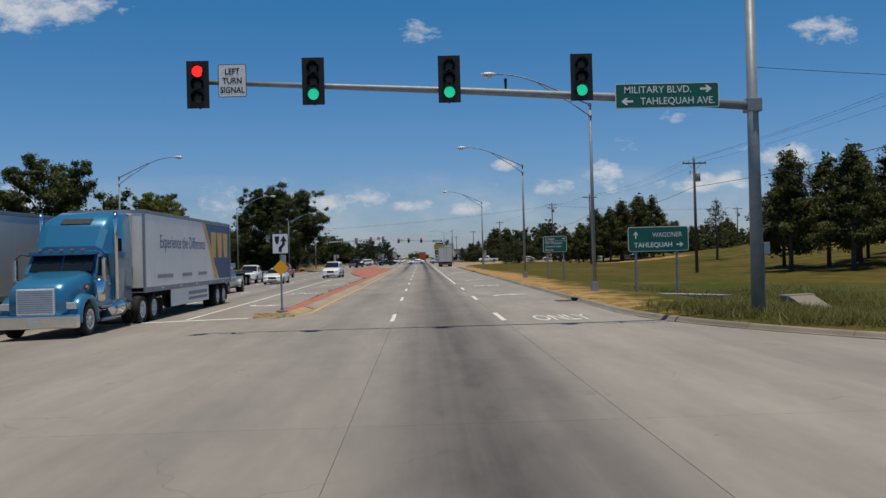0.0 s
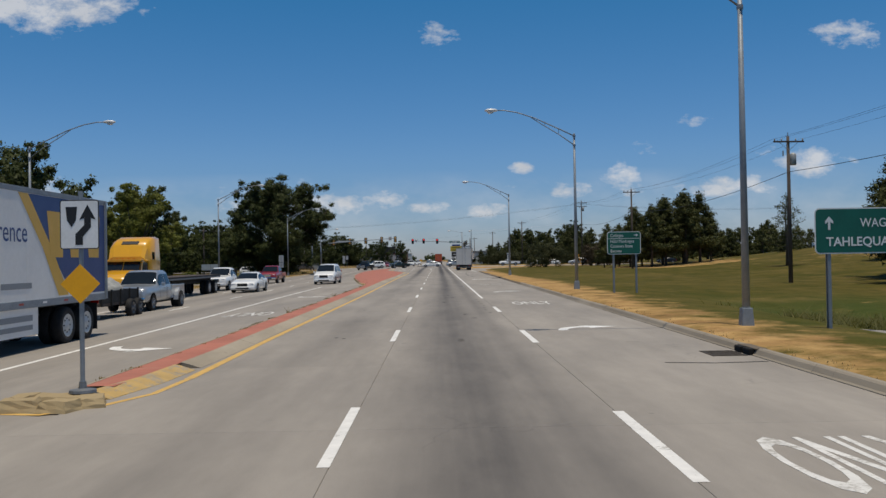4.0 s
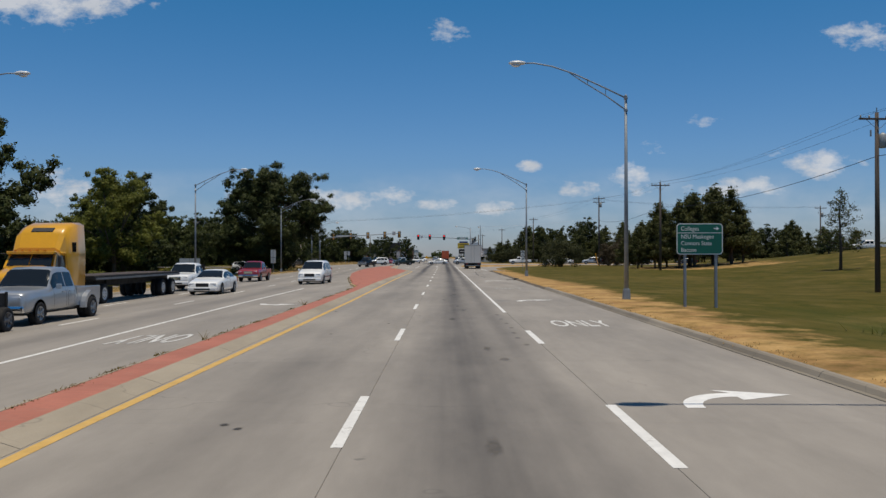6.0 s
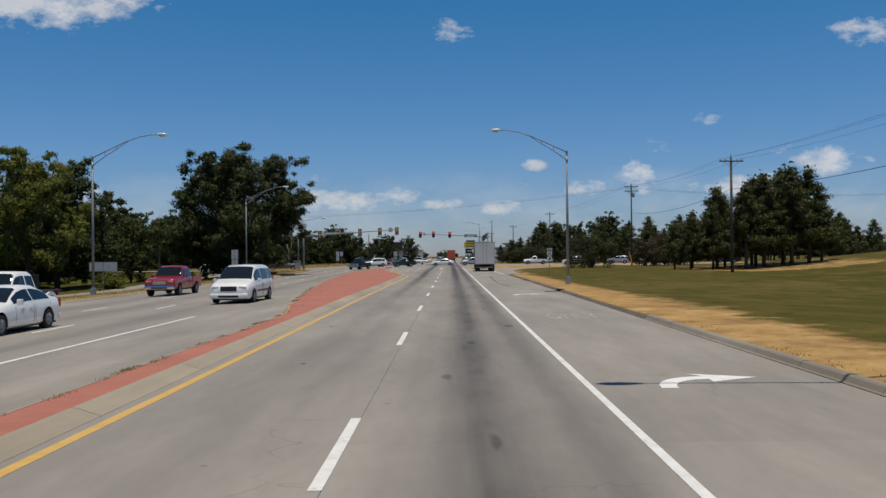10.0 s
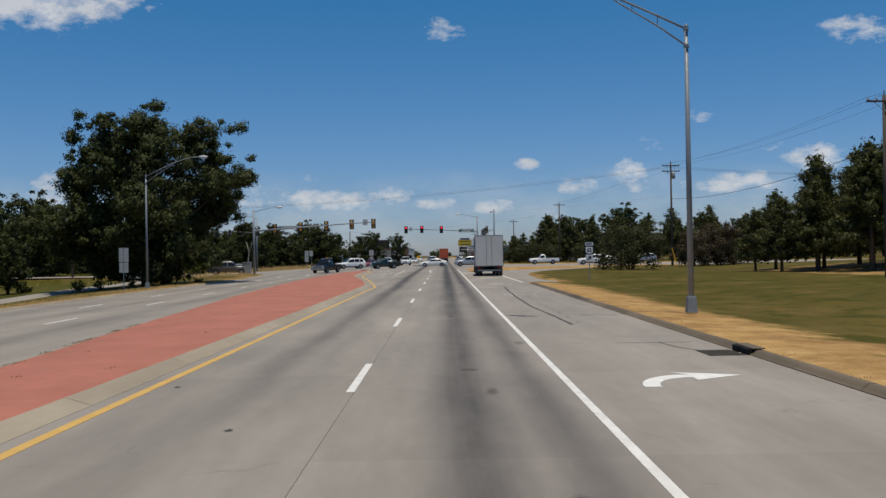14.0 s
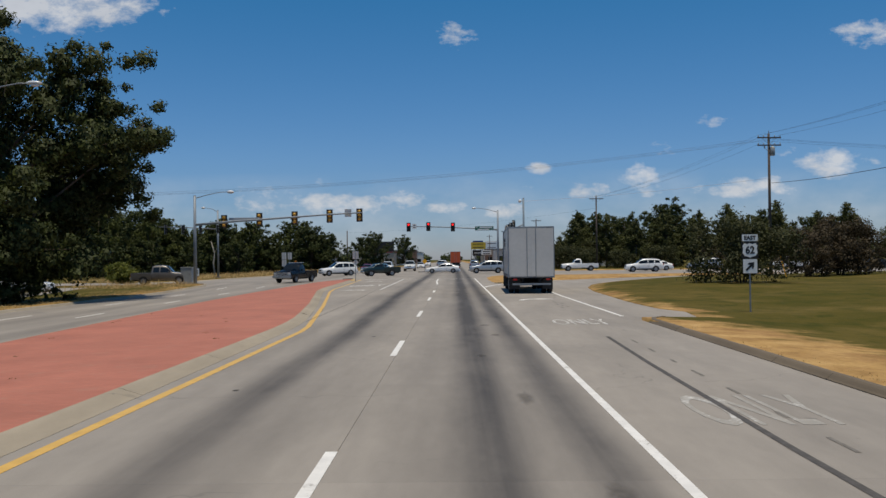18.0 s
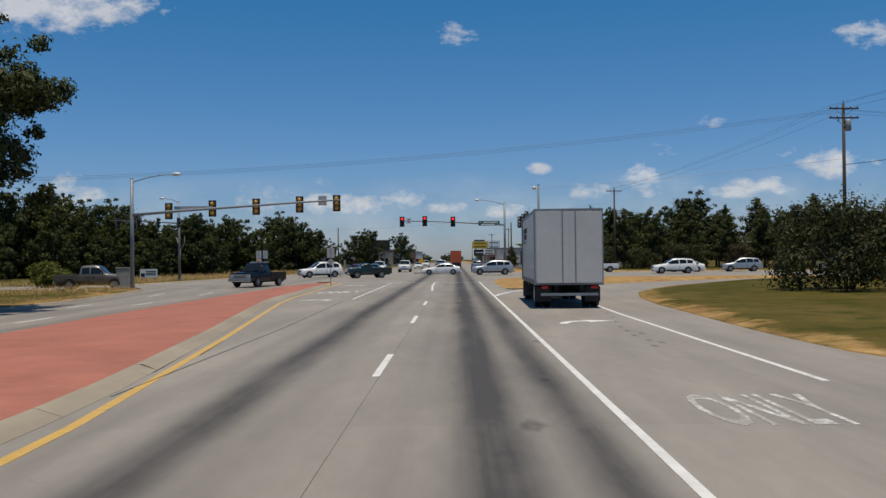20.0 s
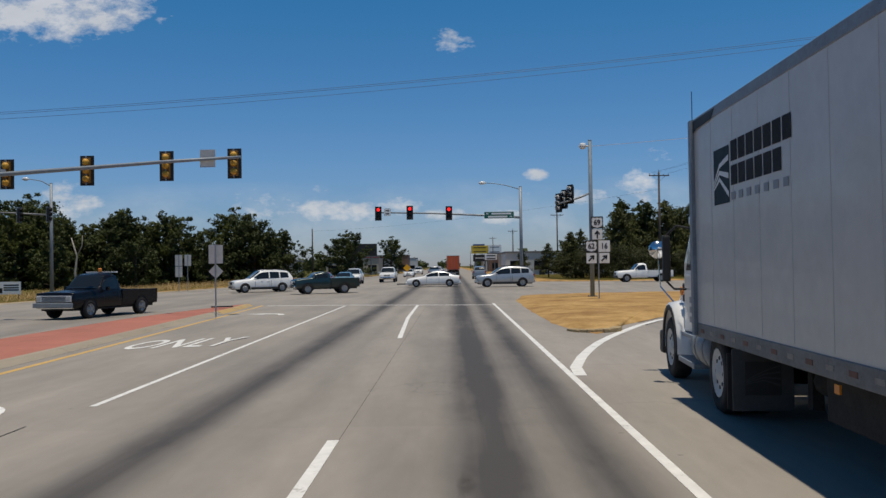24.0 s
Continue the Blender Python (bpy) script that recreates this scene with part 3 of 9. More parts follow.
# ---- plan of the road: everything runs along y ----
LANE = 3.35
KERB_R = [(-40, 27.2), (20, 27.2), (21, 21.2), (23, 16.7), (25, 14.0), (27, 12.0), (29, 10.55), (31, 9.45), (33, 8.55), (35, 7.9), (37, 7.5), (40, 7.28),
          (157.2, 7.28), (157.9, 9.3), (161, 9.7), (163, 9.2), (168, 9.1), (181, 9.6), (187, 10.2), (193, 11.4), (198, 13.2), (204, 16.1), (210, 20.5),
          (217.6, 28.8), (221, 40), (223, 60), (226, 110), (262, 110), (264, 60), (266, 30), (269, 16), (273, 10), (280, 8.2), (400, 8.0), (900, 8.0)]
KERB_L = [(-40, -19.3), (60, -19.3), (135, -20.6), (200, -21.8), (207, -21.6), (210, -22.2), (212, -24), (213.5, -28), (214.5, -38), (215, -110), (221, -110), (221.5, -38), (222.3, -30), (224, -27.8),
          (236, -27.2), (247, -26.0), (256, -24.6), (266, -23.4), (278, -21.5), (330, -17), (420, -13.5), (900, -13.5)]
MEDIAN_L = [(41.6, -4.40), (43, -4.58), (92, -4.6), (97, -4.75), (99, -5.05), (102, -5.6), (115, -7.2), (122, -8.0), (130, -8.8), (145, -10.3), (155, -11.0), (165, -11.6), (175, -12.2), (188, -12.6),
            (198, -12.5), (210, -11.6), (218, -10.4), (221.5, -9.6)]
MEDIAN_R = [(41.6, -4.1), (43, -3.6), (47, -3.42), (75, -3.42), (108, -3.62), (130, -3.5), (150, -3.54), (155, -3.58), (158, -3.76), (161, -4.1), (168, -4.93), (177, -6.22), (186, -7.5), (192, -8.05), (200, -8.35), (215, -8.8), (221.5, -9.3)]


def kerb_r(y):
    return lerp_table(KERB_R, y)


def kerb_l(y):
    return lerp_table(KERB_L, y)


def road_z(x, y):
    """The far carriageway falls away from the median."""
    if x < -5:
        return -0.024 * min(18, -x - 5) * (1 - 0.7 * smooth(195, 213, y))
    return 0.0


def land_z(x, y):
    """The lie of the land beyond the kerbs."""
    if x < -5:
        z = road_z(x, y) + 0.12
        z -= 0.105 * max(0.0, min(28.0, -x - 24)) * (1 - 0.6 * smooth(155, 192, y) - 0.3 * smooth(205, 228, y))
        z += 0.05 * math.sin(x * 0.21 + y * 0.07)
        return z
    z = 0.13
    z -= 0.62 * math.exp(-(((x - 16.5) / 3.4) ** 2)) * smooth(84, 62, y)
    z -= 0.42 * smooth(11, 24, x) * smooth(150, 110, y)
    z -= 0.33 * math.exp(-(((x - 13.0) / 3.5) ** 2)) * smooth(100, 130, y) * smooth(172, 152, y)
    hill = smooth(30, 92, x) * (smooth(20, 70, y) * smooth(228, 172, y))
    z += 4.6 * hill
    z += 0.06 * math.sin(x * 0.33 + 1.3 * math.sin(y * 0.11)) * smooth(10, 16, x)
    z *= 1 - smooth(222, 226, y) * smooth(266, 262, y)
    return z


def ground_z(x, y):
    """Height of whatever one would stand on."""
    if kerb_l(y) < x < kerb_r(y):
        return road_z(x, y)
    return land_z(x, y)


# ground: one sheet to the horizon, folded down under the road
ys = [-900, -300, -120, -60] + list(range(-40, 20, 6)) + [20 + 1.0 * i for i in range(22)] + [42 + 3 * i for i in range(38)] + [157.2, 157.9, 159, 161, 163] + \
     [165 + 2 * i for i in range(31)] + [228, 234, 240, 246, 252, 256, 258, 260, 262, 263, 264, 266, 268, 270, 273, 277, 282, 290, 300, 320, 345, 380, 430, 500, 600, 800, 1200, 2000, 3500, 4800]
ys = sorted(set(float(y) for y in ys))
OUT = [0.0, 0.16, 0.8, 1.5, 2.2, 3, 4, 5, 6.2, 7.6, 9, 10.5, 12, 14, 16.5, 19, 22, 26, 31, 37, 44, 52, 62, 75, 92, 115, 150, 220, 400, 900, 2400, 4600]
gb = bmesh.new()
dry_l, lush_l = gb.verts.layers.float.new("dry"), gb.verts.layers.float.new("lush")
rows = []
for y in ys:
    kl, kr = kerb_l(y), kerb_r(y)
    set_l, set_r = 0.2 if 30 <= y <= 213 or 222.5 <= y <= 278 else 0.0, (0.2 if y < 94 else 0.13) if 22 <= y <= 157 else 0.0
    xs = [(kl - o - set_l, 1, o) for o in reversed(OUT)] + [(kl + 0.02, 0, 0), (kl + 0.5 * (kr - kl), 0, 0), (kr - 0.02, 0, 0)] + [(kr + o + set_r, 2, o) for o in OUT]
    row = []
    for x, side, o in xs:
        if side == 0:
            z = road_z(x, y) - 0.35
        else:
            z = land_z(x, y)
            if side == 2 and y <= 157.5 and o < 0.3:
                z -= 0.05 if y < 94 else 0.022
            if side == 2 and y > 157.5 and o < 0.3:
                z = min(z, 0.02)
            if o > 200:
                z -= 0.002 * (o - 200)
        v = gb.verts.new((x, y, z))
        dry = lush = 0.0
        if side == 2:
            if y < 157:
                litter = 0.55 * smooth(27, 32, x) * smooth(52, 46, x) * smooth(160, 165, y)
                dry = litter + 0.42 * smooth(44, 60, x) * smooth(112, 130, y) + (0.80 * smooth(4.4, 1.6, o) + 0.20 * smooth(1.5, 0.4, o)) * smooth(28, 48, y) * (0.66 + 0.34 * smooth(60, 90, y))
                lush = 0.75 * smooth(5, 8, o) * smooth(22, 14, o) * smooth(82, 60, y) + 0.3 * smooth(1.5, 3, o) * smooth(9, 5, o) * smooth(75, 50, y)
            elif y < 230:
                dry = smooth(1.9, 0.1, o) * 0.58 + 0.6 * smooth(27, 31, x) * smooth(52, 46, x) * smooth(188, 180, y)
            else:
                dry = 0.75 * smooth(7, 3, o)
        elif side == 1:
            dry = 0.55 * smooth(4, 0.8, o)
            lush = 0.35 * smooth(12, 20, o)
        v[dry_l], v[lush_l] = min(1, dry), min(1, lush)
        row.append(v)
    rows.append(row)
for a, b in zip(rows, rows[1:]):
    for i in range(len(a) - 1):
        gb.faces.new((a[i], a[i + 1], b[i + 1], b[i]))
ground = link_mesh("ground", gb, TURF, smooth=True)
tagged(ground, "mown summer grass, dry and straw-coloured beside the road", "ground", kind="structure")

# road bed: one concrete sheet from kerb to kerb
rb = bmesh.new()
rub_l = rb.verts.layers.float.new("rubber")


def rubber(x, y):
    """How much tyre rubber and oil lies on the concrete at a place."""
    r = 0.0
    late = 0.84 + 0.72 * smooth(110, 180, y)
    mid, off = 1.46 + 0.2 * smooth(70, 105, y), -1.70 - 0.35 * smooth(150, 188, y)
    for c, w, s in ((1.6, 1.7, 0.26 * smooth(52, 22, y)), (1.75, 1.15, 0.42 - 0.23 * smooth(85, 130, y)), (mid, 0.36 + 0.38 * smooth(90, 50, y), 0.80 - 0.32 * smooth(95, 55, y)), (mid + 0.2, 0.16, 0.16 * smooth(95, 120, y)),
                    (2.72, 0.30, 0.42 * smooth(60, 110, y) + 0.28), (0.62, 0.25, 0.08), (off, 0.8, 0.13), (off, 0.36, 0.60 * smooth(85, 160, y) + 0.13), (-2.9, 0.25, 0.10), (-0.9, 0.25, 0.10)):
        r += s * late * math.exp(-(((x - c) / w) ** 2))
    if x < -5:
        line = -11.3 - 4.1 * smooth(70, 205, y)
        for c in (line + 1.75, line - 1.7, line - 5.0):
            r += 0.32 * math.exp(-(((x - c) / 0.6) ** 2))
    return 1.22 * r / (1 + 0.42 * r)


rows = []
for y in [y for y in ys if -130 < y < 901]:
    kl, kr = kerb_l(y), kerb_r(y)
    fixed = [kl + (-14 - kl) * i / 6 for i in range(6)] + [-14 + 0.5 * i for i in range(20)] + [-4 + 0.25 * i for i in range(45)]
    fixed += [7.26 + (kr - 7.26) * i / 6 for i in range(7)]
    row = []
    for x in fixed:
        v = rb.verts.new((x, y, road_z(x, y) - (0.022 if -4.02 < x < 7.3 and y < 218 else 0.0)))
        v[rub_l] = rubber(x, y)
        row.append(v)
    rows.append(row)
for a, b in zip(rows, rows[1:]):
    for i in range(len(a) - 1):
        rb.faces.new((a[i], a[i + 1], b[i + 1], b[i]))
road = link_mesh("road", rb, CONCRETE, smooth=True)
tagged(road, "wide grey concrete road, stained by tyres", "road", kind="structure")

jb = boxed(-4.02, 7.25, -60, 217.9, -0.3, -0.009)
part("joint_bed", jb, JOINT, road, "dark joint filler between the slabs")

# kerbs, cast in lengths
def kerb_run(name, label, pts, side, mat, height=0.14, width=0.24, length=3.0):
    """Kerb stones along a polyline; side: +1 when the bank lies to the right of the way."""
    root = tagged(new(name), label, "kerb", kind="structure")
    path = [Vector((x, y, 0)) for x, y in pts]
    legs, total = [], 0.0
    for a, b in zip(path, path[1:]):
        legs.append((total, a, b))
        total += (b - a).length

    def on(s):
        for s0, a, b in reversed(legs):
            if s >= s0 - 1e-6:
                d = b - a
                return a + d * min(1.0, (s - s0) / d.length), d.normalized()
        return path[0], (path[1] - path[0]).normalized()

    n = max(1, round(total / length))
    rnd = random.Random(len(pts))
    for i in range(n):
        bm = bmesh.new()
        rings = []
        dz = rnd.uniform(-0.006, 0.006)
        for k in range(4):
            s = total * (i + k / 3) / n
            s += 0.006 if k == 0 else -0.006 if k == 3 else 0
            p, d = on(s)
            out = Vector((d.y, -d.x, 0)) * side
            z = road_z(p.x, p.y)
            rings.append([p + out * w + Vector((0, 0, z + h)) for w, h in ((0, -0.1), (0.0, 0.012), (0.035, 0.035), (0.085, height - 0.025 + dz), (0.125, height + dz), (width, height + dz - 0.004), (width, -0.1))])
        sections(bm, rings)
        part("kerb_stone", bm, mat, root)
    return root


kerb_run("kerb_right", "pale concrete kerb beside the dry verge", [(kerb_r(y) - 0.02, y) for y in (22, 24, 26, 28, 30, 32, 34, 36, 38, 40, 60, 94)], 1, KERB_GREY)
kerb_run("kerb_right_verge", "low soil-stained kerb beside the straw verge", [(kerb_r(y) - 0.02, y) for y in (94, 110, 130, 156.2)] + [(7.45, 157.0), (7.9, 157.5)], 1, KERB_DIRTY, 0.105, length=2.4)
kerb_run("kerb_far", "stained concrete kerb of the far carriageway", [(kerb_l(y) + 0.02, y) for y in (30, 60, 100, 135, 170, 200, 207, 210, 212, 213.5)], -1, KERB, length=4.0)

kerb_run("kerb_far_corner", "low pale kerb before the rough grass", [(kerb_l(y) + 0.02, y) for y in (222.3, 224, 236, 247, 256, 266, 278)], -1, KERB, 0.1, length=4.0)

# storm drains in the kerb
def storm_drain(y):
    t = thing("storm_drain", "dark kerb inlet with an iron grate in the gutter", "storm drain", Matrix.Translation((7.2, y, 0)), "storm drains")
    # Solid black blocks: the shade inside the inlet is put into their colour.
    for s in (-0.24, 0.24):
        part("throat", boxed(0.0, 0.16, s - 0.19, s + 0.19, 0.004, 0.131, 0.025), INLET_SHADE, t)
    part("lintel", boxed(0.10, 0.34, -0.50, 0.50, 0.118, 0.142, 0.012), KERB_DIRTY, t)
    gm = bmesh.new()
    for e in ((-0.72, -0.04, -0.45, -0.41), (-0.72, -0.04, 0.41, 0.45), (-0.72, -0.68, -0.41, 0.41), (-0.08, -0.04, -0.41, 0.41)):
        box(gm, *e, 0.001, 0.013)
    g = part("grate", gm, IRON, t)
    for i in range(9):
        part("bar", boxed(-0.70, -0.06, -0.40 + i * 0.092, -0.345 + i * 0.092, 0.002, 0.014), IRON, g)
    return t


for y in (46.9, 115.3):
    storm_drain(y)

# red median with its concrete edges
median = tagged(new("median"), "raised median of red stamped concrete with pale concrete edges", "median", kind="structure")
mb = bmesh.new()
prev = None
myS = [43 + 2 * i for i in range(88)] + [219, 220.5]
for y in myS:
    a, b = lerp_table(MEDIAN_L, y) + 0.10, lerp_table(MEDIAN_R, y) - 0.38
    if y > 205:
        k = smooth(205, 221, y)
        b += 0.1 * k
    if b < a:
        a = b = (a + b) / 2
    row = [mb.verts.new((a + (b - a) * i / 6, y, road_z(a + (b - a) * i / 6, y) + 0.110 + 0.010 * math.sin(i * 0.52))) for i in range(7)]
    if prev:
        for i in range(6):
            mb.faces.new((prev[i], prev[i + 1], row[i + 1], row[i]))
    prev = row
part("paving", mb, RED_BRICK, median, "red stamped concrete paving", True)


def edge_strip(name, table, w0, w1, mat, label, ya, yb, length, rise=0.08):
    """Edge stones of the median between two offsets from its outer face."""
    y = ya
    while y < yb - 0.5:
        y2 = min(yb, y + length)
        bm = bmesh.new()
        rings = []
        for k in range(3):
            yy = y + 0.008 + (y2 - y - 0.016) * k / 2
            x = lerp_table(table, yy)
            z = road_z(x, yy)
            s = 1 if w1 > w0 else -1
            rings.append([Vector((x + w, yy, z + h)) for w, h in ((w0, -0.05), (w0, 0.005), (w0 + s * rise * 0.75, 0.082), (w0 + s * rise, 0.108), (w1, 0.117), (w1, 0.0))])
        sections(bm, rings)
        part(name, bm, mat, median, label)
        y = y2


edge_strip("edge_stone", MEDIAN_R, 0.0, -0.39, KERB_YELLOW, "edge stone with worn yellow paint", 42.4, 46.0, 3.3, 0.30)
edge_strip("edge_stone", MEDIAN_R, 0.0, -0.39, KERB, "", 46.0, 161.0, 4.6, 0.32)
edge_strip("edge_stone", MEDIAN_R, 0.0, -0.39, KERB, "", 161.0, 177.0, 3.2, 0.24)
edge_strip("edge_stone", MEDIAN_R, 0.0, -0.39, KERB, "", 177.0, 213.0, 4.0, 0.24)
edge_strip("edge_stone", MEDIAN_R, 0.0, -0.39, KERB_YELLOW, "edge stone with worn yellow paint", 213.0, 221.0, 2.6, 0.2)
edge_strip("edge_stone", MEDIAN_L, 0.0, 0.12, KERB, "", 43.0, 96.2, 4.6, 0.04)
edge_strip("edge_stone", MEDIAN_L, 0.0, 0.14, KERB_YELLOW, "edge stone with worn yellow paint", 96.2, 103.4, 1.8, 0.05)
edge_strip("edge_stone", MEDIAN_L, 0.0, 0.15, KERB, "", 103.4, 221.0, 4.6, 0.06)

# slabs of the near carriageway, one object each
SLAB = 6.1


def slab(x0, x1, y0, y1, cols):
    bm = bmesh.new()
    lay = bm.verts.layers.float.new("rubber")
    g = 0.002
    e = 0.003 if y0 < 36 else 0.0008
    xa, xb, ya, yb = x0 + g, x1 - g, y0 + e, y1 - e
    rows = []
    for y, z in ((ya, -2 * e), (ya + e, 0.0), ((ya + yb) / 2, 0.0), (yb - e, 0.0), (yb, -2 * e)):
        row = []
        for i in range(cols + 3):
            x = xa if i == 0 else xb if i == cols + 2 else xa + 0.004 + (xb - xa - 0.008) * (i - 1) / cols
            zz = -0.010 if i in (0, cols + 2) else z
            v = bm.verts.new((x, y, zz))
            v[lay] = rubber(x, y)
            row.append(v)
        rows.append(row)
    for a, b in zip(rows, rows[1:]):
        for i in range(len(a) - 1):
            bm.faces.new((a[i], a[i + 1], b[i + 1], b[i]))
    return bm


for x0, x1 in ((-4.05, 0.0), (0.0, LANE), (LANE, 7.26)):
    y = -9.0
    while y < 217:
        y2 = min(218.2, y + SLAB)
        if 218.2 - y2 < 1.5:
            y2 = 218.2
        part("slab", slab(x0, x1, y, y2, 28), CONCRETE, road)
        y = y2

# ---- painted lines ----
def ribbon(name, pts, width, mat, label, step=3.0, z=0.004):
    bm = bmesh.new()
    fine = []
    for (xa, ya), (xb, yb) in zip(pts, pts[1:]):
        n = max(1, math.ceil(math.hypot(xb - xa, yb - ya) / step))
        fine += [(xa + (xb - xa) * i / n, ya + (yb - ya) * i / n) for i in range(n)]
    fine.append(pts[-1])
    prev = None
    for i, (x, y) in enumerate(fine):
        a, b = fine[max(0, i - 1)], fine[min(len(fine) - 1, i + 1)]
        d = Vector((b[0] - a[0], b[1] - a[1], 0)).normalized()
        o = Vector((d.y, -d.x, 0)) * width / 2
        row = [bm.verts.new((x + s * o.x, y + s * o.y, road_z(x, y) + z)) for s in (-1, 1)]
        if prev:
            bm.faces.new((prev[0], prev[1], row[1], row[0]))
        prev = row
    for f in bm.faces:
        if f.normal.z < 0:
            f.normal_flip()
    ob = link_mesh(name, bm, mat)
    return tagged(ob, label, "road marking", kind="structure")


def dash_row(x_of, y0, cycle, length, n, width, label, mat=WHITE_LINE, starts=()):
    root = tagged(new("lane_dashes"), label, "road marking", kind="structure")
    for y in starts or [y0 + cycle * i for i in range(n)]:
        ob = ribbon("dash", [(x_of(y), y), (x_of(y + length), y + length)], width, mat, "")
        ob.parent = root
        for k in ("label", "category", "kind"):
            if k in ob:
                del ob[k]


dash_row(lambda y: -0.06, None, 0, 3.35, 0, 0.13, "white dashes between the two near lanes", starts=(37.98, 50.65, 62.25, 74.55, 86.8, 99.15, 111.2, 122.95, 135.3, 147.6, 159.9, 171.8, 182.05))
ribbon("lane_line", [(-0.15, 198.8), (-0.4, 208), (-0.45, 218)], 0.13, WHITE_LINE, "solid white lane line before the stop line")
dash_row(lambda y: LANE + 0.03, None, 0, 3.5, 0, 0.15, "white dashes beside the turn lane", starts=(37.2, 49.75, 61.45))
ribbon("lane_line", [(LANE - 0.05, 72.5), (LANE - 0.05, 150), (LANE - 0.02, 219)], 0.118, WHITE_LINE, "solid white line beside the turn lane")
ribbon("lane_line", [(3.47, 190.6), (3.56, 191.8), (3.95, 193.6), (4.38, 195.2), (4.83, 196.7), (5.4, 198.3), (6.0, 199.8), (7.0, 202.2), (8.17, 204.5), (9.6, 206.6), (11.4, 208.6)], 0.22, WHITE_LINE, "curved white line round the corner island")
ribbon("edge_line", [(7.0, 159), (6.95, 175), (7.1, 185)], 0.13, WHITE_LINE, "white edge line across the driveway mouth")
ribbon("median_line", [(-3.26, 44.5), (-3.30, 52), (-3.22, 66), (-3.18, 80), (-3.24, 100), (-3.29, 108), (-3.26, 131), (-3.20, 145), (-3.17, 154), (-3.27, 155.8), (-3.5, 157.8), (-3.86, 161), (-4.63, 167.6), (-5.85, 177)] + [(lerp_table(MEDIAN_R, y) + 0.46, y) for y in (186, 192, 200, 210, 218, 221)], 0.165, YELLOW_LINE, "yellow line along the median")
ribbon("median_line", [(-3.26, 44.5), (-3.33, 42.9), (-3.7, 41.9), (-4.3, 41.2), (-4.9, 41.3), (-5.25, 42)], 0.12, YELLOW_LINE, "yellow line round the median nose", 0.4)
ribbon("lane_line", [(-3.85, 188), (-4.1, 218.5)], 0.105, WHITE_LINE, "solid white line beside the left turn pocket")
ribbon("stop_line", [(-8.5, 220.5), (-4, 219.3), (3.3, 217.2)], 0.35, WORN_LINE, "worn white stop line")
ribbon("stop_line", [(-5.2, 41.5), (-10.0, 42.0), (-18.5, 42.8)], 0.4, WHITE_LINE, "white stop line of the far carriageway")
far_line = lambda y: -11.3 - 4.1 * smooth(70, 205, y)
ribbon("lane_line", [(-7.6, 42.3), (-7.75, 60), (-8.15, 80), (-8.3, 98.4)], 0.13, WHITE_LINE, "solid white line of the far turn pocket")
ribbon("lane_line", [(-11.35, 42.6), (-11.3, 58)], 0.12, WHITE_LINE, "solid white lane line")
dash_row(far_line, 68.9, 12.0, 3.1, 12, 0.12, "white dashes on the far carriageway")
dash_row(lambda y: far_line(y) - 3.35, 57.0, 12.0, 3.1, 13, 0.12, "white dashes on the far carriageway")
ribbon("stop_line", [(-22, 257), (-12, 258.5)], 0.35, WORN_LINE, "worn stop line beyond the junction")
ribbon("lane_line", [(0.3, 262), (0.3, 420)], 0.12, WORN_LINE, "worn lane line beyond the junction")


def road_word(y, x, text="ONLY", flip=False, mat=WORN_LINE, size=2.15, wide=0.205):
    root = tagged(new("road_word"), "worn white word painted on the turn lane", "road marking", kind="structure")
    tilt = (1 if flip else -1) * math.degrees(math.atan2(road_z(x + 0.6, y) - road_z(x - 0.6, y), 1.2))
    m = Matrix.Translation((x, y, road_z(x, y) + (0.007 if x < -5 else 0.003))) @ pose(0, 0, 0, 0, tilt, 180 if flip else 0)
    lettering("letters", text, size, mat, root, m, wide=wide, depth=0.001, align="CENTER", bold=0.035)


def road_arrow(y, x, turn=1, flip=False, mat=FRESH_LINE):
    """A bent arrow; turn: +1 to the right of the way of travel."""
    bm = bmesh.new()
    inner, outer = [], []
    for i in range(9):
        a = radians(90 * i / 8)
        inner.append((0.95 - 0.72 * math.cos(a), -1.1 + 1.25 * math.sin(a)))
        outer.append((0.95 - 0.98 * math.cos(a), -1.1 + 1.70 * math.sin(a)))
    vs = [[bm.verts.new((p[0] - 0.75, p[1], 0)) for p in r] for r in (inner, outer)]
    for i in range(8):
        bm.faces.new((vs[0][i], vs[0][i + 1], vs[1][i + 1], vs[1][i]))
    tip = [bm.verts.new((x2 - 0.75, y2, 0)) for x2, y2 in ((0.95, -0.25), (1.8, 0.40), (0.74, 1.02), (0.95, 0.62))]
    bm.faces.new(tip)
    for v in bm.verts:
        v.co.x *= turn
        if flip:
            v.co.x, v.co.y = -v.co.x, -v.co.y
    for f in bm.faces:
        if f.normal.z < 0:
            f.normal_flip()
    bmesh.ops.recalc_face_normals(bm, faces=bm.faces)
    for f in bm.faces:
        f.normal_update()
        if f.normal.z < 0:
            f.normal_flip()
    for v in bm.verts:
        v.co.y *= 0.72
        v.co.z = road_z(x + v.co.x, y) - road_z(x, y) + (0.004 if x < -5 else 0)
    ob = link_mesh("road_arrow", bm, mat)
    ob.matrix_basis = Matrix.Translation((x, y, road_z(x, y) + 0.004))
    tagged(ob, "white turn arrow painted on the concrete", "road marking", kind="structure")


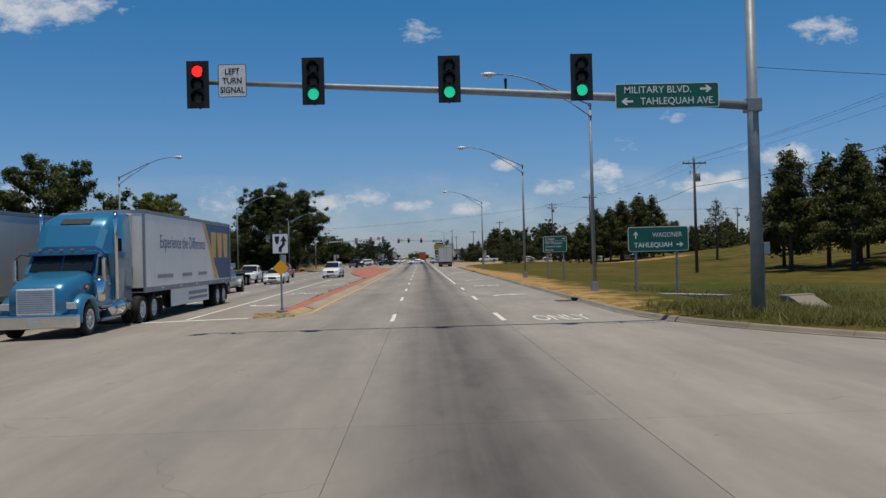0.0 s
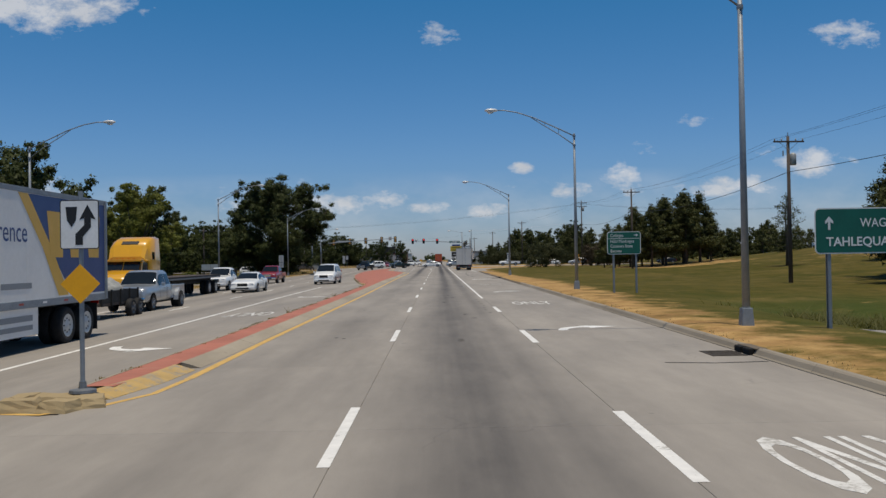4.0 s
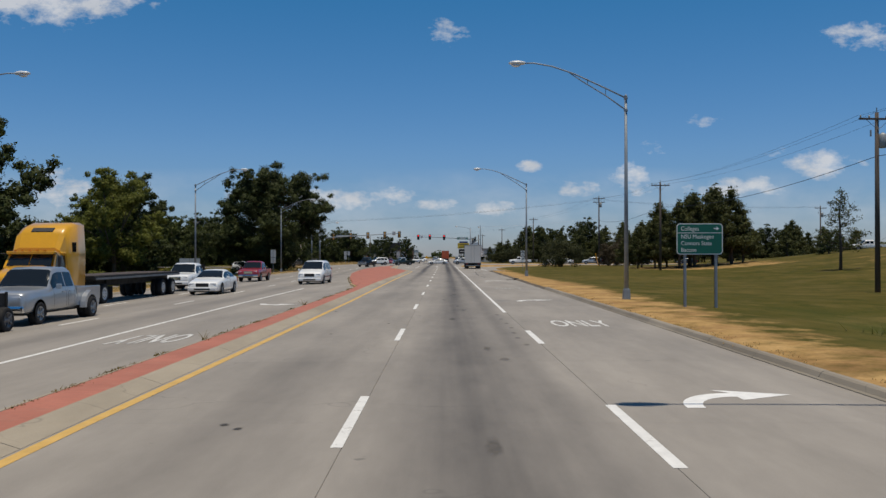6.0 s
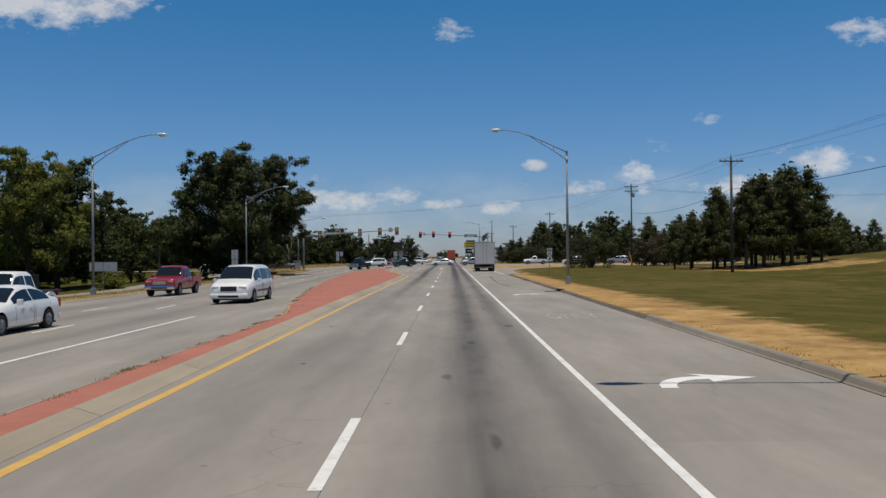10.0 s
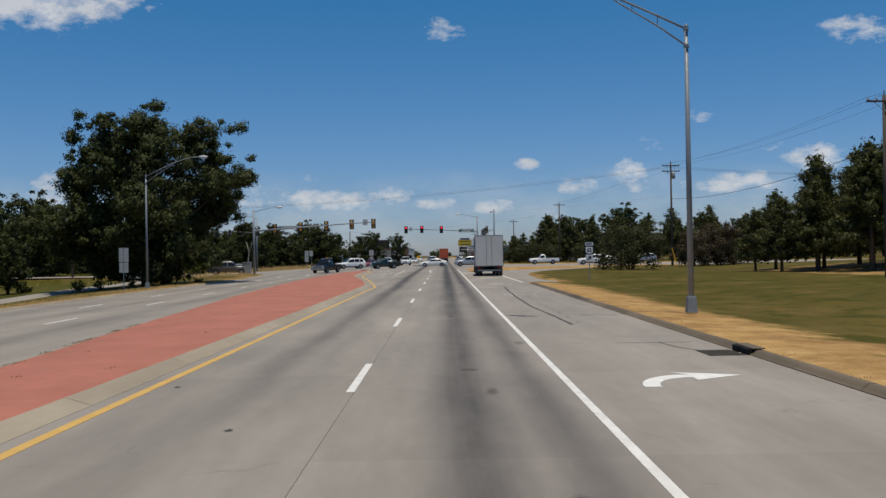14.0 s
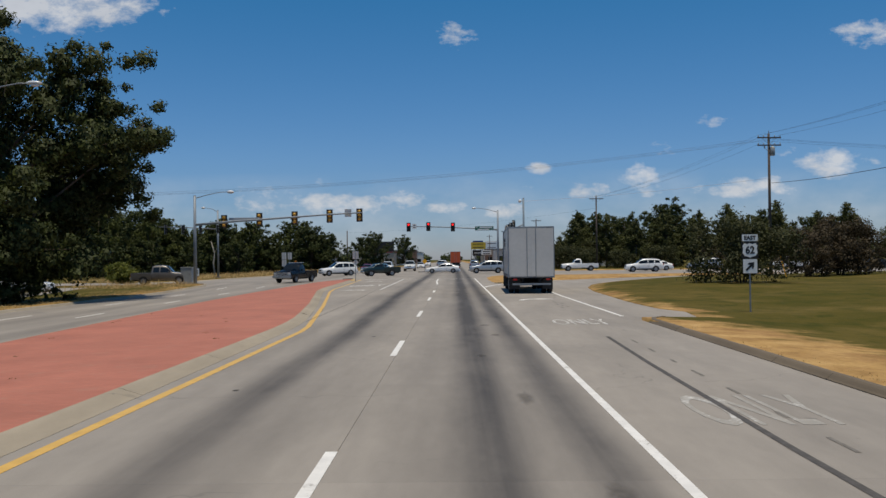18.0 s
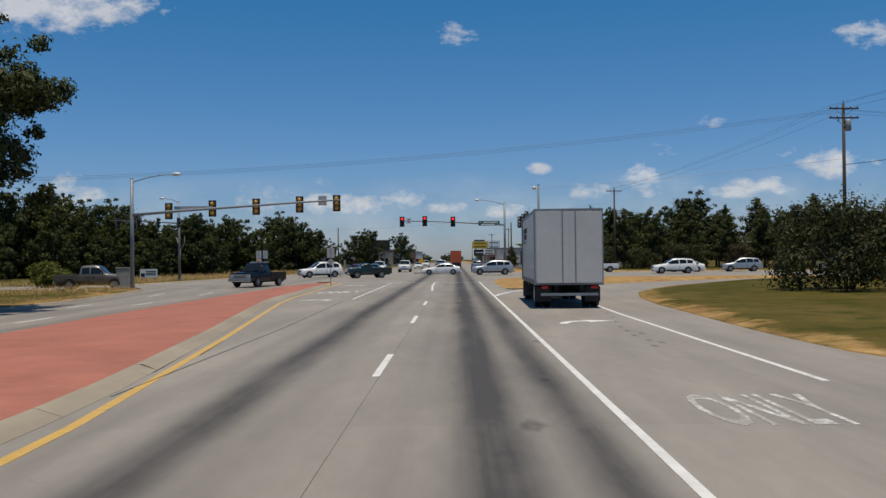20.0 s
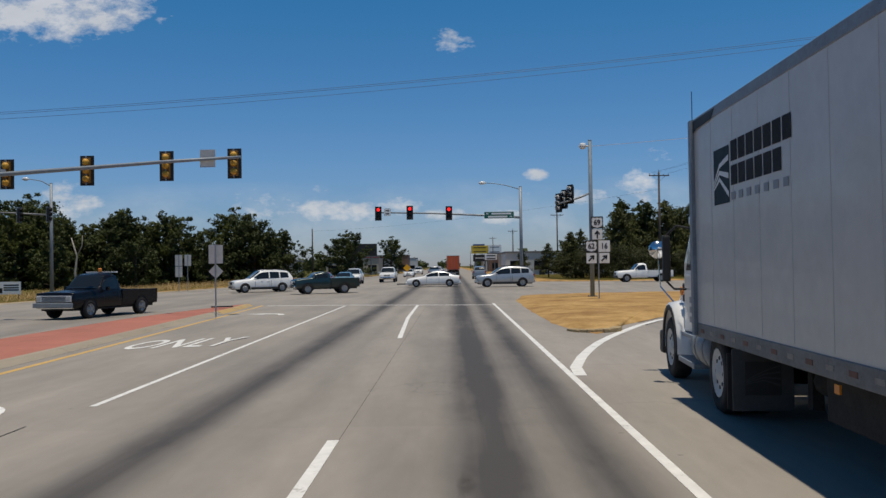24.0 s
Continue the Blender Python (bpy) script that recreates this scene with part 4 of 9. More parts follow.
# tar seams, skid marks and cracks in the turn lane
def stain(x, y, rx, ry, label, mat, seed):
    """A thin oily stain, uneven in outline and fading out towards its rim."""
    rng = random.Random(seed)
    bm = bmesh.new()
    lay = bm.verts.layers.float.new("fade")
    z = road_z(x, y) + 0.003
    mid = bm.verts.new((x, y, z))
    mid[lay] = 1.0
    rings = []
    for r, f in ((0.55, 0.9), (1.15, 0.0)):
        ring = []
        for k in range(14):
            a, q = 2 * math.pi * k / 14, r * rng.uniform(0.75, 1.15)
            v = bm.verts.new((x + rx * q * math.cos(a), y + ry * q * math.sin(a), z))
            v[lay] = f
            ring.append(v)
        rings.append(ring)
    for k in range(14):
        n = (k + 1) % 14
        bm.faces.new((mid, rings[0][k], rings[0][n]))
        bm.faces.new((rings[0][k], rings[1][k], rings[1][n], rings[0][n]))
    tagged(link_mesh("oil_stain", bm, mat), label, "oil stain", kind="structure")


def tar(pts, width, label, mat=TAR):
    tagged(ribbon("tar_mark", pts, width, mat, "", 0.7, 0.005), label, "tar mark", kind="structure")


tar([(5.15, 151.5), (4.95, 146), (4.78, 138.7), (4.73, 131.3), (4.92, 126.2), (5.0, 122.6)], 0.095, "long dark skid mark curving along the turn lane", SKID)
for i in range(15):
    y = 123.2 + 1.9 * i
    x = 5.27 + 0.0004 * (y - 123) ** 2
    tar([(x, y), (x + 0.01, y + 0.45 + 0.15 * (i % 3))], 0.055, "short dark skid mark on the concrete", OIL)
for x, y in ((5.62, 164.2), (5.79, 165.5), (5.72, 166.8), (5.8, 168.1), (5.89, 169.5), (6.1, 171.3), (6.35, 173.2), (6.6, 175.4), (5.95, 164.9), (6.0, 167.3)):
    stain(x + 0.02, y + 0.25, 0.085, 0.27, "faint dark oil spot in the turn lane", SEEPED_OIL, y)
rnd = random.Random(21)
for i in range(26):
    y = 52 + 5.2 * i + rnd.uniform(-2, 2)
    x = rnd.choice((1.5, 2.6, 1.7, 1.9)) + rnd.gauss(0, 0.35)
    stain(x, y, rnd.uniform(0.07, 0.18), rnd.uniform(0.2, 0.55), "old oil stain in the wheel track", SEEPED_OIL, i)
tar([(-3.72, 158), (-3.7, 170), (-4.02, 184), (-4.05, 186.5)], 0.03, "thin dark joint beside the turn pocket", JOINT_DARK)
tar([(3.73, 126.0), (4.37, 125.97)], 0.12, "short tar patch across the turn lane")
tar([(5.8, 126.1), (6.3, 126.2), (6.9, 125.85)], 0.05, "dark crack across the turn lane")
tar([(5.2, 117.5), (5.9, 117.42), (6.9, 117.48)], 0.035, "dark crack across the turn lane")
tar([(6.15, 117.4), (6.3, 116.4), (6.75, 115.4)], 0.03, "dark crack across the turn lane")
tar([(5.3, 45.6), (6.2, 45.4), (7.2, 45.5)], 0.07, "dark crack across the turn lane")
for y in (61.0, 62.6, 64.0, 65.6, 67.2, 69.0, 71.0):
    stain(2.97 + 0.05 * math.sin(y * 3), y + 0.25, 0.085, 0.24, "faint oil spot beside the lane line", SEEPED_OIL, y)
for x, y in ((-1.58, 51.9), (-1.36, 51.65), (-2.93, 73.1), (-1.9, 64.0), (-0.6, 67.5), (-2.9, 112), (-1.2, 108.5), (-1.7, 83.5), (-2.4, 92.3), (1.2, 131.0), (-2.2, 143.0), (-0.9, 152.2)):
    stain(x, y, 0.06, 0.10, "small dark oil spot on the concrete", SEEPED_TAR, y)

for y in (36.8, 66.4):
    road_word(y, 5.2)
road_word(155.6, 5.2, mat=HALF_WORN_LINE)
for y in (94.6,):
    road_word(y, 5.2, mat=FADED_LINE)
for y in (53.8, 80.9, 112.0, 171.8):
    road_arrow(y, 5.15)
road_word(139.9, 5.2, mat=FADED_LINE)
road_arrow(187.9, -5.6, -1)
road_arrow(212.0, -6.5, -1)
road_word(197.2, -5.85, mat=WHITE_LINE, size=2.6, wide=0.275)
road_word(64.1, -6.25, flip=True, mat=WORN_LINE)
for y in (50.2, 78.4):
    road_arrow(y, -6.25, -1, flip=True)

# ---- street furniture ----
def street_lamp(x, y, side, label, z=None):
    """A tapered steel pole with a trussed arm; side: -1 when the arm reaches to -x."""
    z = land_z(x, y) if z is None else z
    t = thing("street_lamp", label, "street lamp", Matrix.Translation((x, y, z)), "street lamps")
    h = 9.15 - z
    part("base", boxed(-0.165, 0.165, -0.165, 0.165, -0.05, 0.46, 0.02, 0.035), GALV, t)
    part("pole", tube(bmesh.new(), (0, 0, 0.4), (0, 0, h), 0.105, 0.06, 12), GALV, t, "", True)
    part("cap", lathe(bmesh.new(), [(0.062, h), (0.07, h + 0.02), (0.05, h + 0.07), (0.01, h + 0.1)], "z", seg=10), GALV, t)
    top = [(0, 0, h - 0.06), (side * 1.0, 0, h + 0.42), (side * 2.3, 0, h + 1.02), (side * 3.3, 0, h + 1.36), (side * 4.1, 0, h + 1.5), (side * 4.55, 0, h + 1.5)]
    low = [(0, 0, h - 0.6), (side * 0.9, 0, h + 0.05), (side * 1.9, 0, h + 0.66), (side * 2.5, 0, h + 1.06)]
    arm = part("arm", bent_tube(bmesh.new(), top, 0.036, 0.03), GALV, t, "", True)
    part("brace", bent_tube(bmesh.new(), low, 0.03, 0.024), GALV, arm, "", True)
    for k in (0.9, 1.7):
        za, zb = h + 0.47 * k, h - 0.6 + 0.7 * k
        part("strut", tube(bmesh.new(), (side * k, 0, zb), (side * k, 0, za), 0.016, seg=6), GALV, arm)
    for zz in (h - 0.08, h - 0.62):
        part("clamp", lathe(bmesh.new(), [(0.085, zz - 0.05), (0.09, zz), (0.085, zz + 0.07)], "z", seg=10), GALV, arm)
    hx = side * 4.75
    bm = bmesh.new()
    rings = []
    for k, (dx, w, up, dn) in enumerate(((-0.28, 0.05, 0.05, 0.04), (-0.18, 0.10, 0.09, 0.07), (0.05, 0.16, 0.12, 0.08), (0.3, 0.155, 0.10, 0.07), (0.46, 0.06, 0.04, 0.04))):
        rings.append([(hx + side * dx, w * math.cos(a), h + 1.5 + (up if math.sin(a) > 0 else dn) * math.sin(a)) for a in (i * math.pi / 5 for i in range(10))])
    sections(bm, rings)
    head = part("lamp_head", bm, LUMINAIRE, t, "pale cobra-head lamp", True)
    bm = bmesh.new()
    sections(bm, [[(hx + side * 0.14 + 0.22 * s * math.cos(a), 0.13 * s * math.sin(a), h + 1.44 - d) for a in (i * math.pi / 6 for i in range(12))] for s, d in ((1, 0), (0.85, 0.07), (0.4, 0.11))])
    part("refractor", bm, LUMINAIRE_GLASS, head, "", True)
    return t


for y in (52.1, 79.4, 125.4):
    street_lamp(9.2, y, -1, "tall grey steel street lamp with a trussed arm", 0.13)
for y in (38, 81.3, 125.6, 169.8):
    street_lamp(-23.5, y, 1, "tall grey steel street lamp beside the far carriageway")


def signal_head(parent, x, z, lit, front=-1, arrow=False, back_yellow=False):
    """A three-lens signal with a backplate. front: -1 faces -y. lit: 0 red, 1 amber, 2 green."""
    bm = boxed(-0.30, 0.30, -0.012, 0.012, -0.64, 0.64, 0.008)
    head = part("signal_head", bm, BLACK_METAL, parent, "black three-lens signal head")
    head.matrix_basis = Matrix.Translation((x, 0, z)) @ pose(0, 0, 0, 0, 0, 0 if front < 0 else 180)
    part("housing", boxed(-0.175, 0.175, 0.0, 0.12 if back_yellow else 0.19, -0.54, 0.54, 0.03), YELLOW_SHADED if back_yellow else BLACK_METAL, head)
    for i, zz in enumerate((0.355, 0.0, -0.355)):
        on = i == lit
        mat = (LENS_RED, LENS_OFF, LENS_GREEN)[i] if on else LENS_OFF
        part("lens", lathe(bmesh.new(), [(0.152, -0.02), (0.15, -0.03), (0.10, -0.05), (0.03, -0.06)], "y", (0, 0, zz), 16), mat, head, "lit lens" if on else "", True)
        bm = bmesh.new()
        ring = []
        for r, yy in ((0.165, -0.014), (0.165, -0.20)):
            pts = []
            for k in range(11):
                a = radians(-40 + 260 * k / 10)
                cut = 1 if yy > -0.1 else 1 - 0.35 * abs(math.sin((a - math.pi / 2) / 2))
                pts.append(bm.verts.new((r * math.cos(a), yy * cut, zz + r * math.sin(a))))
            ring.append(pts)
        for k in range(10):
            bm.faces.new((ring[0][k], ring[0][k + 1], ring[1][k + 1], ring[1][k]))
        bmesh.ops.solidify(bm, geom=bm.faces, thickness=0.006)
        part("visor", bm, BLACK_METAL, head)
        if back_yellow:
            part("door_back", lathe(bmesh.new(), [(0.145, 0.11), (0.14, 0.19), (0.115, 0.25), (0.06, 0.285), (0.01, 0.295)], "y", (0, 0, zz), 14), YELLOW_HOUSING, head, "round yellow back", True)
    part("bracket", boxed(-0.03, 0.03, 0.1 if back_yellow else 0.15, 0.14 if back_yellow else 0.26, -0.62, 0.62), GALV, head)
    return head


def mast_pole(t, h, r0, r1, plate_r=0.3, mat=GALV):
    part("base_plate", boxed(-plate_r, plate_r, -plate_r, plate_r, 0, 0.05, 0.01), mat, t)
    for sx in (-1, 1):
        for sy in (-1, 1):
            part("bolt", lathe(bmesh.new(), [(0.035, 0.05), (0.035, 0.11), (0.02, 0.13)], "z", (sx * plate_r * 0.72, sy * plate_r * 0.72, 0), 6), GALV_DARK, t)
    part("pole", tube(bmesh.new(), (0, 0, 0.04), (0, 0, h), r0, r1, 16), mat, t, "", True)
    part("pole_cap", lathe(bmesh.new(), [(r1 + 0.005, h), (r1, h + 0.03), (0.02, h + 0.06)], "z", seg=12), mat, t)


# the first mast arm, over the near carriageway
m1 = thing("signal_mast", "tall grey steel signal mast with a long arm over the road", "traffic signal", Matrix.Translation((10.37, 35.2, 0.05)), "signal masts")
mast_pole(m1, 9.25, 0.19, 0.13, 0.36)
arm1 = part("mast_arm", bent_tube(bmesh.new(), [(0, -0.05, 5.96), (-4.12, -0.4, 6.22), (-7.87, -0.45, 6.45), (-11.75, -0.45, 6.66), (-15.3, -0.5, 6.84)], 0.135, 0.062, 14), GALV, m1, "", True)
part("arm_flange", boxed(-0.22, 0.2, -0.22, 0.2, 5.78, 6.16, 0.03), GALV, m1)
part("junction_box", boxed(0.16, 0.34, -0.1, 0.12, 1.75, 2.1, 0.015), GALV, m1)
part("conduit", tube(bmesh.new(), (0.2, 0.0, 0.2), (0.2, 0.0, 1.8), 0.02, seg=6), GALV, m1)
part("camera_stub", tube(bmesh.new(), (-7.02, -0.45, 6.5), (-7.02, -0.45, 6.78), 0.03, 0.045, 8), BLACK_METAL, m1)
part("lamp_bracket", bent_tube(bmesh.new(), [(0, 0, 9.1), (-0.8, 0, 9.3), (-2.2, 0, 9.6)], 0.04, 0.03), GALV, m1)
for x, z, lit in ((-4.97, 6.77, 0), (-1.88, 6.80, 2), (1.79, 6.78, 2), (5.39, 6.76, 2)):
    h = signal_head(m1, x - 10.37, z - 0.05, lit)
    h.matrix_basis = Matrix.Translation((x - 10.37, -0.78, z - 0.05))


def sign_panel(name, parent, x0, x1, z0, z1, y, mat, edge=None, radius=0.04, label="", border=0.0, thick=0.006):
    """A sign sheet with rounded corners that faces -y, and a rim line."""
    def outline(ins, r):
        pts = []
        for cx, cz, a0 in ((x1 - ins - r, z1 - ins - r, 0), (x0 + ins + r, z1 - ins - r, 90), (x0 + ins + r, z0 + ins + r, 180), (x1 - ins - r, z0 + ins + r, 270)):
            for k in range(4):
                a = radians(a0 + 30 * k)
                pts.append((cx + r * math.cos(a), cz + r * math.sin(a)))
        return pts
    bm = bmesh.new()
    plate(bm, [(px, y, pz) for px, pz in outline(0, radius)], thick, (0, 1, 0))
    ob = part(name, bm, edge or mat, parent, label)
    if edge:
        bm = bmesh.new()
        plate(bm, [(px, y - 0.003, pz) for px, pz in outline(border, max(0.01, radius - border))], 0.003, (0, 1, 0))
        part("field", bm, mat, ob)
    bm = bmesh.new()
    plate(bm, [(px, y + thick + 0.001, pz) for px, pz in outline(0.005, radius)], 0.004, (0, 1, 0))
    part("sign_back", bm, SIGN_BACK, ob)
    return ob


def words(parent, text, x, z, size, mat, y, wide=1.0, align="CENTER", bold=0.0):
    return lettering("lettering", text, size, mat, parent, Matrix.Translation((x, y - 0.005, z)) @ UPRIGHT, wide, 0.001, align, bold=bold)


def arrow_shape(parent, x, z, size, angle, mat, y, name="arrow"):
    """A straight arrow, pointing up when angle is 0, turned clockwise by angle."""
    pts = [(-0.09, -0.5), (0.09, -0.5), (0.09, 0.08), (0.30, -0.06), (0.30, 0.14), (0.0, 0.5), (-0.30, 0.14), (-0.30, -0.06), (-0.09, 0.08)]
    a = radians(angle)
    bm = bmesh.new()
    plate(bm, [(x + size * (px * math.cos(a) + pz * math.sin(a)), y - 0.006, z + size * (pz * math.cos(a) - px * math.sin(a))) for px, pz in pts], 0.002, (0, 1, 0))
    return part(name, bm, mat, parent)


# signs on the first arm
lts = thing("turn_signal_sign", "white sign with black words hung on the signal arm", "road sign", Matrix.Translation((-4.04, 34.38, 6.85)))
p = sign_panel("panel", lts, -0.375, 0.375, -0.44, 0.44, 0, SIGN_WHITE, SIGN_BLACK, 0.05, border=0.016)
for s, z in (("LEFT", 0.17), ("TURN", -0.075), ("SIGNAL", -0.325)):
    words(p, s, 0, z, 0.155, SIGN_BLACK, -0.003, 0.86, bold=0.005)
part("bracket", boxed(-0.05, 0.05, 0.01, 0.32, -0.3, -0.1), GALV, lts)
sns = thing("street_name_sign", "green street name sign with white words on the signal arm", "road sign", Matrix.Translation((7.70, 34.35, 6.2)))
p = sign_panel("panel", sns, -1.42, 1.42, -0.34, 0.34, 0, SIGN_GREEN, SIGN_WHITE, 0.06, border=0.022)
words(p, "MILITARY BLVD.", -0.26, 0.075, 0.185, SIGN_WHITE, -0.003, 0.97, bold=0.001)
words(p, "TAHLEQUAH AVE.", 0.28, -0.235, 0.185, SIGN_WHITE, -0.003, 0.93, bold=0.001)
arrow_shape(p, 1.06, 0.165, 0.32, 90, SIGN_WHITE, -0.003)
arrow_shape(p, -1.1, -0.145, 0.32, -90, SIGN_WHITE, -0.003)
for x in (-0.9, 0.9):
    part("bracket", boxed(x - 0.04, x + 0.04, 0.01, 0.5, -0.16, 0.1), GALV, sns)


def guide_sign(x0, x1, z0, z1, y, label, posts, mat=GALV):
    t = thing("guide_sign", label, "road sign", Matrix.Translation((0, y, 0)), "green guide signs")
    for px in posts:
        g = land_z(px, y) - 0.05
        bm = bmesh.new()
        box(bm, px - 0.042, px + 0.042, 0.02, 0.035, g, z1 - 0.1)
        box(bm, px - 0.012, px + 0.012, 0.035, 0.13, g, z1 - 0.1)
        box(bm, px - 0.042, px + 0.042, 0.13, 0.145, g, z1 - 0.1)
        part("post", bm, mat, t)
    return t, sign_panel("panel", t, x0, x1, z0, z1, 0.0, SIGN_GREEN, SIGN_WHITE, 0.13, border=0.03)


t, p = guide_sign(10.63, 13.5, 1.97, 3.13, 51.15, "green guide sign with two place names on steel posts", (11.0, 12.95))
words(p, "WAGONER", 13.2, 2.64, 0.22, SIGN_WHITE, -0.003, 0.86, "RIGHT", 0.001)
words(p, "TAHLEQUAH", 10.92, 2.17, 0.22, SIGN_WHITE, -0.003, 0.96, "LEFT", 0.006)
arrow_shape(p, 11.0, 2.75, 0.34, 0, SIGN_WHITE, -0.003)
arrow_shape(p, 13.08, 2.275, 0.34, 90, SIGN_WHITE, -0.003)
t, p = guide_sign(9.87, 11.61, 2.1, 3.27, 73.65, "green guide sign to the colleges on steel posts", (10.2, 11.37), GALV)
for s, z in (("Colleges", 3.0), ("NSU Muskogee", 2.70), ("Connors State", 2.45), ("Bacone", 2.2)):
    words(p, s, 10.03, z, 0.155, SIGN_WHITE, -0.003, 0.88, "LEFT", 0.0)
arrow_shape(p, 11.37, 3.08, 0.2, 90, SIGN_WHITE, -0.003)
part("rule", boxed(9.9, 11.58, -0.006, -0.003, 2.905, 2.925), SIGN_WHITE, p)


def round_post(t, x, h, r=0.035, mat=GALV):
    return part("post", tube(bmesh.new(), (x, 0.05, -0.1), (x, 0.05, h), r, seg=10), mat, t)


# keep-right sign on the median nose
ks = thing("median_sign", "white median sign with a curved arrow over a yellow diamond", "road sign", Matrix.Translation((-4.15, 42.2, 0.14)))
round_post(ks, 0, 2.95)
part("foot", lathe(bmesh.new(), [(0.2, 0.0), (0.19, 0.04), (0.06, 0.06), (0.05, 0.16)], "z", (0, 0.05, 0), 10), GALV_DARK, ks)
p = sign_panel("panel", ks, -0.285, 0.285, 2.1, 2.82, 0, SIGN_WHITE, SIGN_BLACK, 0.04, border=0.014)
bm = bmesh.new()
plate(bm, [(x, -0.006, z) for x, z in ((-0.2, 2.72), (-0.03, 2.72), (-0.05, 2.52), (-0.115, 2.42), (-0.18, 2.52))], 0.002, (0, 1, 0))
part("island_symbol", bm, SIGN_BLACK, p)
bm = bmesh.new()
plate(bm, [(x, -0.006, z) for x, z in ((-0.06, 2.16), (0.05, 2.16), (0.05, 2.28), (0.17, 2.42), (0.17, 2.55), (0.24, 2.53), (0.12, 2.75), (0.0, 2.53), (0.07, 2.55), (0.07, 2.45), (-0.06, 2.32))], 0.002, (0, 1, 0))
part("curved_arrow", bm, SIGN_BLACK, p)
bm = bmesh.new()
plate(bm, [(x, 0.0, z) for x, z in ((0, 1.3), (0.29, 1.59), (0, 1.88), (-0.29, 1.59))], 0.006, (0, 1, 0))
part("diamond", bm, SIGN_YELLOW, ks, "plain yellow diamond")

# broken kerb of the median nose
nose = thing("broken_kerb", "broken yellowish concrete end of the median", "kerb", Matrix.Translation((-4.3, 41.75, 0)))
rnd = random.Random(5)
for x, y, w, d, h, r in ((-0.45, -0.2, 0.62, 0.5, 0.16, 8), (0.15, -0.25, 0.5, 0.45, 0.15, -14), (0.42, 0.15, 0.4, 0.6, 0.13, 20), (-0.1, 0.35, 0.9, 0.6, 0.13, 3), (-0.62, 0.3, 0.35, 0.6, 0.14, -6)):
    bm = bmesh.new()
    bmesh.ops.create_cube(bm, size=1)
    bmesh.ops.subdivide_edges(bm, edges=bm.edges, cuts=2, use_grid_fill=True)
    for v in bm.verts:
        v.co = Vector((v.co.x * w, v.co.y * d, (v.co.z + 0.5) * h))
        v.co.x *= 1 - 1.6 * v.co.z
        v.co.y *= 1 - 1.9 * v.co.z
        v.co += Vector((rnd.uniform(-0.012, 0.012), rnd.uniform(-0.012, 0.012), rnd.uniform(-0.012, 0.012) if v.co.z > 0.02 else 0))
    o = part("chunk", bm, ROCK, nose)
    o.matrix_basis = pose(x, y, 0, 0, 0, r)

# the far mast of the second junction, seen from behind
m2 = thing("signal_mast", "grey signal mast whose arm shows the signals' yellow backs", "traffic signal", Matrix.Translation((-23.75, 211.4, -0.1)), "signal masts")
mast_pole(m2, 8.55, 0.17, 0.12, 0.32)
part("mast_arm", bent_tube(bmesh.new(), [(0, 0, 5.75), (4, 0.1, 6.05), (9, 0.15, 6.35), (13, 0.2, 6.6), (16.2, 0.2, 6.75)], 0.12, 0.06, 12), GALV, m2, "", True)
part("lamp_arm", bent_tube(bmesh.new(), [(0, 0, 8.3), (1.2, 0, 8.62), (2.4, 0, 8.85), (3.2, 0, 8.9)], 0.04, 0.03), GALV, m2, "", True)
part("lamp_head", lathe(bmesh.new(), [(0.03, 3.1), (0.13, 3.25), (0.16, 3.5), (0.11, 3.75), (0.02, 3.85)], "x", (0, 0, 8.88), 10), LUMINAIRE, m2, "", True)
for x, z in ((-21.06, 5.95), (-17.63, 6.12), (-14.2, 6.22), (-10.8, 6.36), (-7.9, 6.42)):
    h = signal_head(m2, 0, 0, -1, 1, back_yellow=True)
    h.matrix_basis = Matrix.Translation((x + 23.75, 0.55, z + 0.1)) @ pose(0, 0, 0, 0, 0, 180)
bs = part("arm_sign", boxed(14.45, 15.1, 0.3, 0.312, 6.35, 7.1, 0.003), SIGN_BACK, m2, "plain grey back of a sign")
part("name_blade", boxed(3.2, 6.2, 0.25, 0.26, 6.15, 6.4), SIGN_BACK, m2)

# near-side mast beyond the junction, with red lights
m3 = thing("signal_mast", "grey signal mast beyond the junction with red lights", "traffic signal", Matrix.Translation((7.62, 253.6, 0.1)), "signal masts")
mast_pole(m3, 8.95, 0.17, 0.12, 0.32)
part("mast_arm", bent_tube(bmesh.new(), [(0, 0, 6.15), (-3.5, 0, 6.4), (-8, 0, 6.65), (-13.2, 0, 6.8)], 0.12, 0.055, 12), GALV, m3, "", True)
part("lamp_arm", bent_tube(bmesh.new(), [(0, 0, 8.7), (-1.3, 0, 9.1), (-2.5, 0, 9.3), (-3.3, 0, 9.35)], 0.04, 0.03), GALV, m3, "", True)
part("lamp_head", lathe(bmesh.new(), [(0.03, -3.8), (0.12, -3.7), (0.16, -3.5), (0.12, -3.25), (0.03, -3.1)], "x", (0, 0, 9.35), 10), LUMINAIRE, m3, "", True)
for x, z in ((-5.36, 6.78), (-2.49, 6.82), (1.07, 6.72)):
    h = signal_head(m3, 0, 0, 0)
    h.matrix_basis = Matrix.Translation((x - 7.62, -0.35, z - 0.1))
s3 = thing("street_name_sign", "green street name sign on the far signal arm", "road sign", Matrix.Translation((5.63, 253.3, 6.48)))
p = sign_panel("panel", s3, -1.36, 1.36, -0.31, 0.31, 0, SIGN_GREEN, SIGN_WHITE, 0.06, border=0.022)
